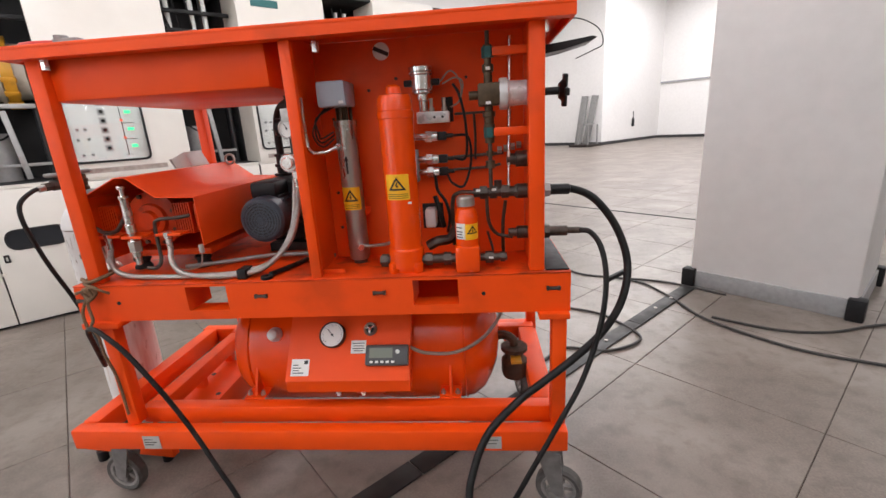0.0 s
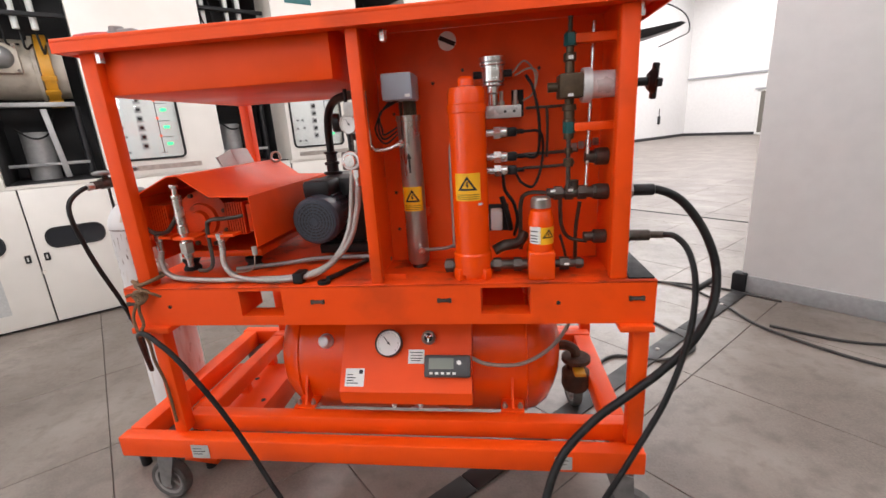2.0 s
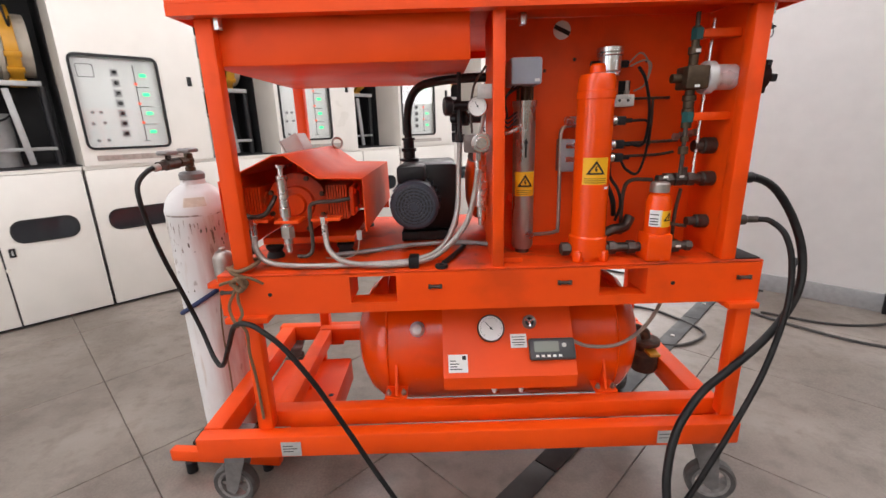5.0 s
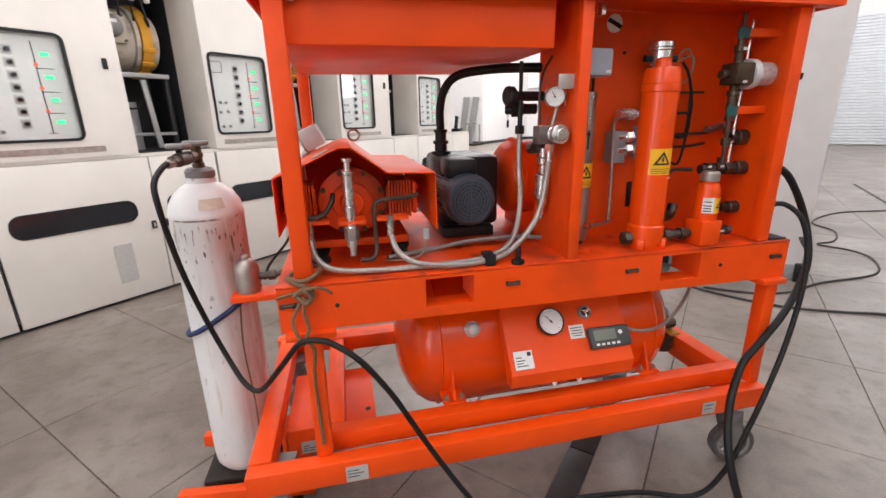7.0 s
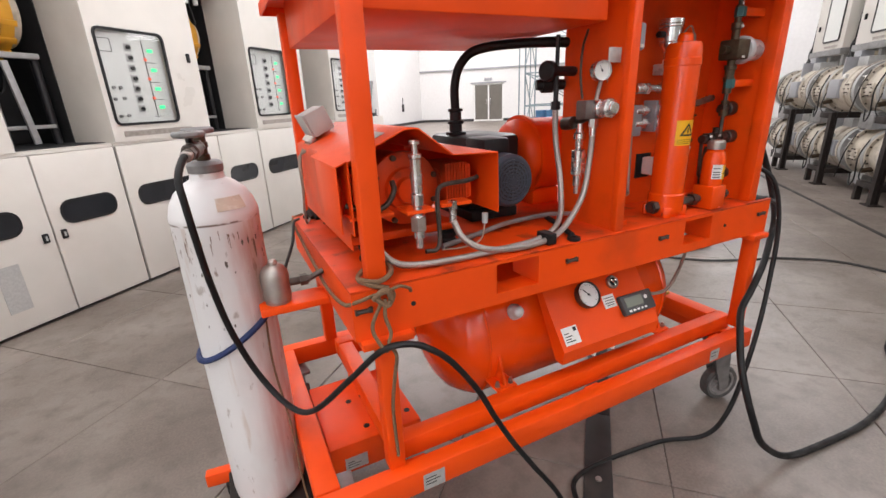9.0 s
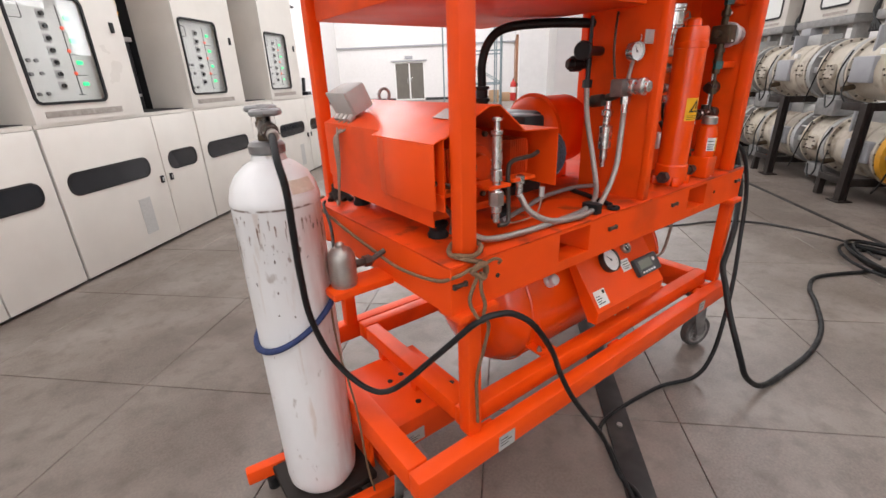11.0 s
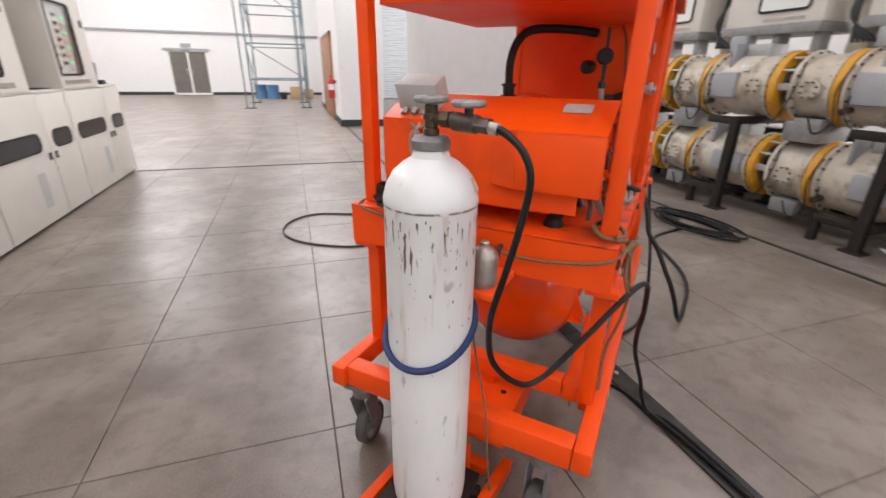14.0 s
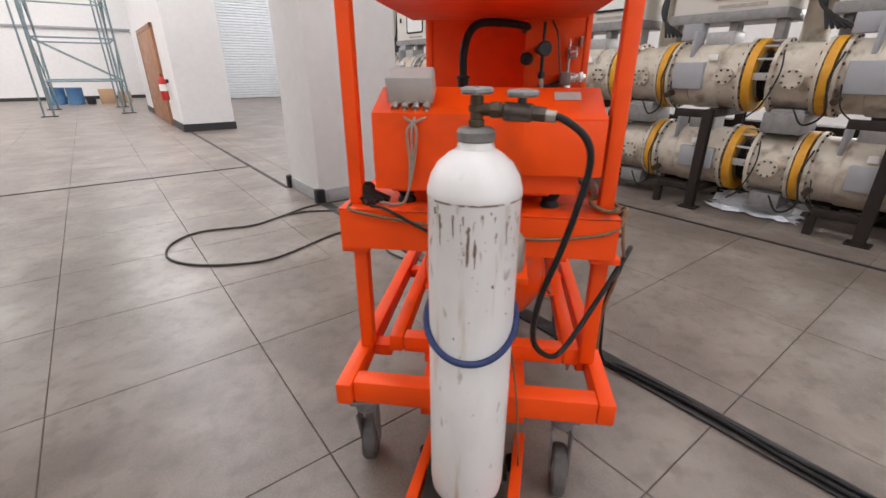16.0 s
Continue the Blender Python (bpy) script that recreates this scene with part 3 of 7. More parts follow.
# casters
CASTERS = ((-1.415, 1.340, 174), (0.185, 1.30, -15), (-1.425, 1.975, 8), (0.16, 1.94, 100))
for cx, cy, turn in CASTERS:
    m = Matrix.Translation((cx, cy, 0)) @ Matrix.Rotation(radians(turn), 4, "Z")
    b = bm_()
    box(b, -0.05, 0.05, -0.045, 0.045, 0.280, 0.293, 0.002, m)
    cyl(b, m @ Vector((0, 0, 0.235)), m @ Vector((0, 0, 0.28)), 0.035, 0.04, 18)
    for s in (-1, 1):
        prism(b, [(-0.04, 0.235), (0.04, 0.235), (0.055, 0.07), (0.035, 0.06), (0.015, 0.07)], s * 0.029 - 0.003, s * 0.029 + 0.003, "y", m)
    fork = part("caster", b, CASTER, cart, "grey swivel caster fork")
    b = bm_()
    mm = m @ Matrix.Translation((0.035, 0, 0.08)) @ Matrix.Rotation(radians(90), 4, "X")
    lathe(b, [(0.060, -0.018), (0.072, -0.022), (0.079, -0.014), (0.08, 0), (0.079, 0.014), (0.072, 0.022), (0.060, 0.018), (0.058, 0)], mm, 36)
    part("tyre", b, TYRE, fork)
    b = bm_()
    lathe(b, [(0.05, -0.016), (0.06, -0.018), (0.06, 0.018), (0.05, 0.016), (0.05, -0.016)], mm, 36)
    lathe(b, [(0, -0.024), (0.016, -0.024), (0.018, 0.0), (0.016, 0.024), (0, 0.024)], mm, 16)
    for i in range(5):
        box(b, 0.012, 0.054, -0.007, 0.007, -0.008, 0.008, 0, mm @ Matrix.Rotation(radians(72 * i), 4, "Z"))
    part("rim", b, WHEEL, fork)

# storage tank with saddle feet
TX0, TX1, TY, TZ, TR = -1.015, 0.035, 1.624, 0.507, 0.244
b = bm_()
lathe(b, [(r * 1.07 if r < TR else TR, h) for r, h in ((0, 0), (0.05, 0.003), (0.10, 0.013), (0.15, 0.034), (0.19, 0.06), (0.218, 0.1), (TR, 0.15), (TR, 0.90), (0.218, 0.95), (0.19, 0.99), (0.15, 1.016), (0.10, 1.037), (0.05, 1.047), (0, 1.05))],
      Matrix.Translation((TX0, TY, TZ)) @ Matrix.Rotation(radians(90), 4, "Y"), 56)
tank = part("storage_tank", b, TANKPAINT, cart, "glossy orange horizontal pressure tank")
for x in (TX0 + 0.13, TX1 - 0.13):
    part("weld_seam", lathe(bm_(), [(TR - 0.002, -0.004), (TR + 0.0025, 0), (TR - 0.002, 0.004)], Matrix.Translation((x, TY, TZ)) @ Matrix.Rotation(radians(90), 4, "Y"), 56), TANKPAINT, tank)
for x in (-0.86, -0.15):
    b = bm_()
    prism(b, [(1.34, 0.408), (1.86, 0.408), (1.82, 0.52), (1.76, 0.43), (1.6, 0.409), (1.44, 0.43), (1.385, 0.52)], x, x + 0.008, "x")
    box(b, x - 0.035, x + 0.04, 1.33, 1.40, 0.4085, 0.4145)
    box(b, x - 0.035, x + 0.04, 1.80, 1.87, 0.4085, 0.4145)
    part("saddle", b, ORANGE, tank)
    for dx in (-0.022, 0.028):
        b = bm_()
        hexnut(b, (x + dx, 1.35, 0.414), (x + dx, 1.35, 0.424), 0.009)
        cyl(b, (x + dx, 1.35, 0.414), (x + dx, 1.35, 0.432), 0.005, seg=8)
        part("bolt", b, BRUSHED, tank)
b = bm_()
lathe(b, [(0, -0.04), (0.026, -0.04), (0.026, 0.006), (0.023, 0.010), (0.021, 0.012), (0.021, 0.022), (0.017, 0.029), (0.008, 0.033), (0, 0.034)], Matrix.Translation((-0.779, 1.408, 0.625)) @ Matrix.Rotation(radians(66), 4, "X"), 22)
part("tank_port", b, ALLOY, tank, "bright steel domed plug")
cyl(bm := bm_(), (-0.34, 1.46, 0.745), (-0.34, 1.43, 0.72), 0.018, seg=14)
part("tank_port", bm, DARK, tank)

# rusty drain valve beside the tank's end
b = bm_()
lathe(b, [(0, 0.345), (0.045, 0.345), (0.05, 0.36), (0.05, 0.415), (0.035, 0.43), (0.035, 0.455), (0.052, 0.458), (0.052, 0.472), (0, 0.472)], Matrix.Translation((0.092, 1.58, 0.0)), 20)
drain = part("drain_valve", b, RUSTY, cart, "rusty brown drain valve")
part("drain_pipe", tube(bm_(), [(0.0, 1.60, 0.50), (0.05, 1.60, 0.51), (0.085, 1.585, 0.50), (0.092, 1.58, 0.475)], 0.018, 10), RUSTY, drain)
part("drain_lever", box(bm_(), 0.075, 0.115, 1.50, 1.56, 0.435, 0.447, 0.003), YBAND, drain, "worn yellow lever")
# sloping instrument console in front of the tank
b = bm_()
prism(b, [(1.405, 0.722), (1.262, 0.523), (1.268, 0.478), (1.30, 0.478), (1.42, 0.70), (1.42, 0.722)], -0.694, -0.272, "x")
console = part("console", b, ORANGE, cart, "sloping orange instrument console")
slope = Matrix.Translation((-0.483, 1.3335, 0.6225)) @ Matrix.Rotation(math.atan2(0.199, 0.143), 4, "X")


def on_console(x, s, h=0.0):
    """x across, s up the slope from its middle, h out of it."""
    return slope @ Matrix.Translation((x + 0.483, s, h))


def gauge(m, r, parent, name="pressure_gauge", label="round white pressure gauge with steel bezel", needle=40, rim=None):
    b = bm_()
    lathe(b, [(0, -0.012), (r * 1.04, -0.012), (r * 1.07, 0.0), (r * 1.07, 0.010), (r * 1.03, 0.013), (r * 0.975, 0.010), (r * 0.975, 0.005)], m, 36)
    g = part(name, b, rim or STEEL, parent, label)
    part("dial", lathe(bm_(), [(0, 0.0055), (r * 0.98, 0.0055), (r * 0.98, 0.004)], m, 36), DIAL, g)
    b = bm_()
    for i in range(25):
        a = radians(-135 + 270 * i / 24)
        L = 0.13 if i % 4 == 0 else 0.07
        box(b, r * (0.86 - L), r * 0.86, -r * 0.012, r * 0.012, 0.0057, 0.0062, 0, m @ Matrix.Rotation(a + radians(90), 4, "Z"))
    part("scale_marks", b, INK, g)
    b = bm_()
    box(b, -r * 0.2, r * 0.62, -r * 0.025, r * 0.025, 0.007, 0.0078, 0, m @ Matrix.Rotation(radians(needle), 4, "Z"))
    cyl(b, m @ Vector((0, 0, 0.006)), m @ Vector((0, 0, 0.009)), r * 0.09, seg=12)
    part("needle", b, INK, g)
    return g


gauge(on_console(-0.538, 0.028, 0.014), 0.041, console, needle=130, label="round white pressure gauge with thin dark bezel", rim=PIPE)
b = bm_()
m = on_console(-0.41, 0.047, 0.0)
lathe(b, [(0, -0.01), (0.021, -0.01), (0.023, 0.010), (0.019, 0.016), (0.014, 0.012)], m, 24)
port = part("quick_coupling", b, BRUSHED, console, "steel quick coupling")
b = bm_()
lathe(b, [(0.006, 0.013), (0.014, 0.013), (0.014, 0.0), (0, 0)], m, 20)
part("coupling_core", b, INK, port)
for i in range(3):
    part("coupling_lug", box(bm_(), 0.003, 0.016, -0.003, 0.003, 0.013, 0.017, 0, m @ Matrix.Rotation(radians(120 * i + 30), 4, "Z")), STEEL, port)


def plate(name, m, w, h, mat, parent, rows=(), label="", t=0.0014, icon=False):
    p = part(name, box(bm_(), -w / 2, w / 2, -h / 2, h / 2, 0, t, 0, m), mat, parent, label)
    if rows or icon:
        b = bm_()
        for x, y, L in rows:
            box(b, w * x, w * (x + L), h * y, h * y + h * 0.055, t, t + 0.0004, 0, m)
        if icon:
            box(b, w * 0.22, w * 0.42, h * 0.2, h * 0.42, t, t + 0.0004, 0, m)
        part("print_bar", b, INK, p)
    return p


plate("console_label", on_console(-0.449, -0.012, 0.0005), 0.052, 0.044, PAPER, console, [(-0.4, 0.25, 0.8), (-0.35, 0.05, 0.7), (-0.4, -0.15, 0.8), (-0.3, -0.32, 0.6)], "white printed label")
plate("console_label", on_console(-0.647, -0.078, 0.0005), 0.062, 0.056, PAPER, console, [(-0.4, 0.12, 0.3), (-0.4, -0.05, 0.45), (-0.4, -0.2, 0.35), (-0.4, -0.34, 0.6)], "white printed label", icon=True)
b = bm_()
box(b, -0.0725, 0.0725, -0.034, 0.034, 0, 0.022, 0.006, on_console(-0.347, -0.042, 0.0))
disp = part("scale_display", b, DISPLAY, console, "dark grey weighing display with LCD")
part("lcd", box(bm_(), -0.058, 0.02, -0.010, 0.023, 0.022, 0.0235, 0, on_console(-0.347, -0.042)), LCD, disp)
b = bm_()
for i in range(5):
    box(b, -0.055 + i * 0.018, -0.045 + i * 0.018, -0.026, -0.019, 0.022, 0.0245, 0, on_console(-0.347, -0.042))
cyl(b, on_console(-0.31, -0.032) @ Vector((0, 0, 0.022)), on_console(-0.31, -0.032) @ Vector((0, 0, 0.0245)), 0.007, seg=12)
part("key", b, PAPER, disp)
for x in (-0.53, -0.443):
    b = bm_()
    cyl(b, (x, 1.30, 0.48), (x, 1.30, 0.452), 0.009, seg=10)
    hexnut(b, (x, 1.30, 0.452), (x, 1.30, 0.444), 0.007)
    part("drain_nipple", b, PAPER, console, "white plastic nipple")
part("signal_cable", tube(bm_(), [(-0.275, 1.335, 0.605), (-0.22, 1.33, 0.585), (-0.12, 1.35, 0.575), (-0.03, 1.38, 0.61), (0.03, 1.40, 0.68), (0.06, 1.42, 0.765)], 0.006), COPPERWIRE, cart, "grey flexible cable")
# tags on the base rail and the hinged side box
front = Matrix.Rotation(radians(90), 4, "X")
plate("rail_tag", Matrix.Translation((-1.178, 1.204, 0.327)) @ front, 0.062, 0.05, TAG, cart, [(-0.4, 0.2, 0.5), (-0.4, 0.0, 0.7), (-0.4, -0.2, 0.5)], "worn grey metal tag")
plate("rail_tag", Matrix.Translation((-0.005, 1.204, 0.33)) @ front, 0.05, 0.045, TAG, cart, [(-0.4, 0.2, 0.7), (-0.4, -0.1, 0.6)], "worn grey metal tag")
for y in (1.56, 1.78):
    part("box_hanger", box(bm_(), -1.25, -1.215, y, y + 0.03, 0.304, 0.347), ORANGE, cart)
b = bm_()
box(b, -1.40, -1.105, 1.46, 1.80, 0.20, 0.305, 0.004)
sidebox = part("side_box", b, ORANGE, cart, "orange folded sheet box")
for x, y in ((-1.27, 1.515), (-1.29, 1.66), (-1.24, 1.67), (-1.13, 1.52)):
    part("box_hole", cyl(bm_(), (x, y, 0.3045), (x, y, 0.3062), 0.010, seg=12), DARK, sidebox)
plate("box_tag", Matrix.Translation((-1.325, 1.459, 0.235)) @ front, 0.07, 0.045, TAG, sidebox, [(-0.4, 0.1, 0.3), (-0.4, -0.1, 0.6), (-0.4, -0.3, 0.5)], "grey rating tag")
b = bm_()
hexnut(b, (-1.225, 1.31, 0.345), (-1.225, 1.31, 0.32), 0.010)
cyl(b, (-1.225, 1.31, 0.372), (-1.225, 1.31, 0.30), 0.006, seg=8)
part("cradle_bolt", b, BRUSHED, cart)

# ---- compressor on the deck ----
comp = part("compressor_base", box(bm_(), -1.27, -0.97, 1.43, 1.90, 0.931, 0.955, 0.006), ORANGE, cart, "orange compressor base block")
for x in (-1.23, -1.0):
    for y in (1.425, 1.86):
        b = bm_()
        lathe(b, [(0.028, 0.892), (0.028, 0.90), (0.021, 0.912), (0.028, 0.925), (0.028, 0.931)], Matrix.Translation((x, y, 0)), 18)
        part("rubber_foot", b, BLACK, comp)
outline = [(-1.295, 0.995), (-1.295, 1.160), (-1.158, 1.222), (-1.124, 1.222), (-1.036, 1.156), (-0.909, 1.151), (-0.907, 0.995)]
inset = [(-1.292, 0.995), (-1.292, 1.158), (-1.157, 1.219), (-1.125, 1.219), (-1.037, 1.153), (-0.910, 1.148), (-0.910, 0.995)]
b = bm_()
loops = [[b.verts.new((x, y, z)) for x, z in path] for path, y in ((outline, 1.306), (outline, 1.94), (inset, 1.306), (inset, 1.94))]
for k in range(len(outline) - 1):
    for p, q in ((0, 1), (1, 3), (3, 2), (2, 0)):
        b.faces.new((loops[p][k], loops[p][k + 1], loops[q][k + 1], loops[q][k]))
for k in (0, len(outline) - 1):
    b.faces.new((loops[0][k], loops[1][k], loops[3][k], loops[2][k]))
cover = part("compressor_cover", b, ORANGE, cart, "orange folded sheet cover with a gabled top")
prism(bm := bm_(), [(-1.291, 0.955), (-1.291, 1.156), (-1.157, 1.217), (-1.125, 1.217), (-1.038, 1.151), (-0.912, 1.146), (-0.912, 0.955)], 1.934, 1.938, "y")
part("cover_end", bm, ORANGE, cover)
part("cover_flap", box(bm_(), -1.3215, -1.3185, 1.306, 1.52, 1.003, 1.149, 0.001), ORANGE, cover)
prism(bm := bm_(), [(-1.3215, 1.5202), (-1.3185, 1.5202), (-1.2962, 1.59), (-1.2992, 1.59)], 1.003, 1.149, "z")
part("flap_return", bm, ORANGE, cover)
prism(bm := bm_(), [(-1.3215, 1.1492), (-1.2953, 1.1605), (-1.2953, 1.1635), (-1.3215, 1.1522)], 1.306, 1.575, "y")
part("flap_top", bm, ORANGE, cover)
part("lower_skirt", box(bm_(), -1.290, -1.286, 1.36, 1.94, 0.944, 1.0), ORANGE, cover)
b = bm_()
mplate = Matrix.Translation((-1.205, 1.40, 1.2025)) @ Matrix.Rotation(radians(-24.4), 4, "Y")
box(b, -0.022, 0.022, -0.036, 0.036, 0, 0.0015, 0, mplate)
part("rating_plate", b, TAG, cover, "scratched metal rating plate")
b = bm_()
for i in range(20):
    a0, a1 = 2 * math.pi * i / 20, 2 * math.pi * (i + 1) / 20
    cyl(b, (-1.1 + 0.02 * math.cos(a0), 1.88, 1.235 + 0.02 * math.sin(a0)), (-1.1 + 0.02 * math.cos(a1), 1.88, 1.235 + 0.02 * math.sin(a1)), 0.005, seg=6)
part("lifting_eye", b, BRUSHED, cover, "steel lifting eye")
# crankcase and finned cylinders
b = bm_()
lathe(b, [(0, -0.012), (0.03, -0.012), (0.034, 0.004), (0.052, 0.006), (0.056, 0.018), (0.078, 0.020), (0.092, 0.024), (0.094, 0.036), (0.084, 0.040), (0.084, 0.2), (0, 0.2)], Matrix.Translation((-1.13, 1.375, 1.07)) @ Matrix.Rotation(radians(-90), 4, "X"), 36)
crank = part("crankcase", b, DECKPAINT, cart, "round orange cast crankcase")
for i in range(8):
    a = radians(45 * i + 20)
    part("crank_bolt", hexnut(bm_(), (-1.13 + 0.084 * math.cos(a), 1.40, 1.07 + 0.084 * math.sin(a)), (-1.13 + 0.084 * math.cos(a), 1.386, 1.07 + 0.084 * math.sin(a)), 0.0075), RUSTY, crank)
for s, x in ((-1, -1.225), (1, -1.035)):
    b = bm_()
    cyl(b, (x, 1.42, 1.075), (x + s * 0.075, 1.42, 1.075), 0.034, seg=20)
    box(b, min(x + s * 0.070, x + s * 0.084), max(x + s * 0.070, x + s * 0.084), 1.37, 1.47, 1.03, 1.12, 0.006)
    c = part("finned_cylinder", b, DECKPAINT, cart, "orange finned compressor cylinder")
    for i in range(8):
        xf = x + s * (0.006 + i * 0.0082)
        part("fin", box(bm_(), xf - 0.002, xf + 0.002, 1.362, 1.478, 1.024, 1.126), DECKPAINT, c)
    for dy in (-0.035, 0.035):
        for dz in (-0.035, 0.035):
            part("head_bolt", hexnut(bm_(), (x + s * 0.083, 1.42 + dy * 0.8, 1.075 + dz * 0.8), (x + s * 0.090, 1.42 + dy * 0.8, 1.075 + dz * 0.8), 0.008), ORANGE, c)
for pts, r in (([(-1.30, 1.34, 1.06), (-1.25, 1.325, 1.045), (-1.21, 1.325, 1.05), (-1.185, 1.33, 1.08), (-1.18, 1.35, 1.10)], 0.007),
               ([(-0.955, 1.335, 1.09), (-0.99, 1.325, 1.085), (-1.06, 1.325, 1.08), (-1.075, 1.325, 1.05), (-1.075, 1.32, 0.95), (-1.09, 1.31, 0.925), (-1.12, 1.31, 0.925)], 0.006),
               ([(-1.27, 1.34, 1.0), (-1.255, 1.33, 0.97), (-1.26, 1.33, 0.93)], 0.006)):
    part("steel_pipe", tube(bm_(), pts, r), PIPE, crank, "dull bent steel pipe")
for x0, x1, y0 in ((-1.30, -1.195, 1.312), (-1.17, -1.10, 1.29), (-1.07, -0.985, 1.312)):
    part("pipe_bracket", box(bm_(), x0, x1, y0, 1.36, 1.028, 1.036), ORANGE, crank)
S = (-1.138, 1.302)
relief = part("safety_valve", cyl(bm_(), (*S, 0.94), (*S, 1.19), 0.0075, seg=14), STEEL, cart, "bright steel safety valve column")
for r, z0, z1 in ((0.009, 0.94, 0.965), (0.014, 0.965, 1.0), (0.017, 1.0, 1.022), (0.011, 1.022, 1.045), (0.0155, 1.045, 1.075), (0.0135, 1.075, 1.155), (0.0155, 1.155, 1.166), (0.013, 1.186, 1.196)):
    part("valve_collar", cyl(bm_(), (*S, z0), (*S, z1), r, seg=18, bevel=0.002), STEEL, relief)
part("valve_hex", hexnut(bm_(), (*S, 0.985), (*S, 1.018), 0.0195), BRUSHED, relief)
for x, y in ((-1.245, 1.322), (-1.035, 1.322)):
    b = bm_()
    hexnut(b, (x, y, 1.04), (x, y, 1.02), 0.013)
    cyl(b, (x, y, 1.02), (x, y, 0.985), 0.0095, seg=12)
    part("hose_fitting", b, STEEL, crank, "steel hose fitting")
# small connector and flex under the cover
b = bm_()
cyl(b, (-0.935, 1.33, 0.992), (-0.935, 1.33, 0.965), 0.008, seg=10)
part("cable_gland", b, TAG, cover)
part("thin_cable", tube(bm_(), [(-0.935, 1.33, 0.966), (-0.95, 1.33, 0.92), (-1.0, 1.34, 0.905), (-1.05, 1.36, 0.902)], 0.0022, 6), COPPERWIRE, cover)
# braided hoses tied together
part("braided_hose", tube(bm_(), [(-1.245, 1.322, 0.99), (-1.235, 1.30, 0.945), (-1.19, 1.285, 0.912), (-1.08, 1.275, 0.9035), (-0.92, 1.272, 0.9045), (-0.78, 1.285, 0.908), (-0.69, 1.32, 0.935), (-0.64, 1.375, 1.02), (-0.628, 1.42, 1.15), (-0.622, 1.435, 1.24)], 0.0085), BRAID, cart, "grey braided steel hose")
part("braided_hose", tube(bm_(), [(-1.035, 1.322, 0.99), (-1.02, 1.295, 0.945), (-0.97, 1.268, 0.915), (-0.88, 1.258, 0.9045), (-0.78, 1.265, 0.906), (-0.70, 1.285, 0.925), (-0.62, 1.305, 1.0), (-0.588, 1.320, 1.09), (-0.576, 1.326, 1.17)], 0.0085), BRAID, cart, "grey braided steel hose")
part("hose_clip", box(bm_(), -0.785, -0.755, 1.25, 1.302, 0.893, 0.925, 0.004), BLACK, cart, "black plastic hose clip")
part("grey_conduit", tube(bm_(), [(-1.04, 1.38, 0.903), (-0.9, 1.42, 0.906), (-0.78, 1.45, 0.912), (-0.62, 1.46, 0.912), (-0.53, 1.44, 0.908)], 0.0075), MIDGREY, cart, "grey flexible conduit")
# motor and vacuum pump
b = bm_()
my = Matrix.Translation((-0.772, 1.435, 1.042)) @ Matrix.Diagonal((0.95, 1, 0.95, 1)) @ Matrix.Rotation(radians(-90), 4, "X")
lathe(b, [(0.0, 0.0), (0.05, -0.001), (0.074, 0.003), (0.083, 0.012), (0.084, 0.06), (0.08, 0.062), (0.08, 0.26), (0, 0.26)], my, 36)
motor = part("motor", b, MOTOR, cart, "dark slate electric motor with fan cover")
b = bm_()
lathe(b, [(0, -0.0016), (0.066, -0.0016), (0.066, 0.002)], my, 32)
grille = part("fan_grille", b, INK, motor)
for r0 in (0.012, 0.023, 0.034, 0.045, 0.056, 0.0655):
    part("grille_ring", lathe(bm_(), [(r0 - 0.0028, -0.0012), (r0 - 0.0028, -0.0045), (r0 + 0.0028, -0.0045), (r0 + 0.0028, -0.0012)], my, 30), MOTOR, grille)
for i in range(16):
    part("grille_spoke", box(bm_(), 0.010, 0.068, -0.0017, 0.0017, -0.0042, -0.0014, 0, my @ Matrix.Rotation(2 * math.pi * i / 16, 4, "Z")), MOTOR, grille)
part("grille_hub", cyl(bm_(), my @ Vector((0, 0, -0.001)), my @ Vector((0, 0, -0.006)), 0.011, seg=16), MOTOR, grille)
for i in range(24):
    part("cooling_fin", box(bm_(), 0.078, 0.09, -0.0015, 0.0015, 0.07, 0.25, 0, my @ Matrix.Rotation(2 * math.pi * i / 24, 4, "Z")), MOTOR, motor)
b = bm_()
box(b, -0.83, -0.625, 1.60, 1.88, 0.925, 1.165, 0.02)
pump = part("vacuum_pump", b, PUMPBLK, cart, "black vacuum pump housing")
part("terminal_box", box(bm_(), -0.83, -0.735, 1.50, 1.62, 1.105, 1.165, 0.012), PUMPBLK, pump)
b = bm_()
for r, z0, z1 in ((0.035, 1.165, 1.175), (0.022, 1.175, 1.2), (0.028, 1.2, 1.212), (0.02, 1.212, 1.24), (0.025, 1.24, 1.25)):
    cyl(b, (-0.80, 1.73, z0), (-0.80, 1.73, z1), r, seg=16, bevel=0.002)
part("inlet_flange", b, PUMPBLK, pump)
part("pump_foot", box(bm_(), -0.83, -0.65, 1.58, 1.86, 0.892, 0.925, 0.003), DARK, pump)
part("suction_hose", tube(bm_(), [(-0.80, 1.73, 1.245), (-0.80, 1.73, 1.32), (-0.785, 1.715, 1.385), (-0.745, 1.68, 1.425), (-0.66, 1.60, 1.435), (-0.55, 1.50, 1.43), (-0.45, 1.505, 1.425)], 0.0145, 14), HOSE, cart, "thick black suction hose")
b = bm_()
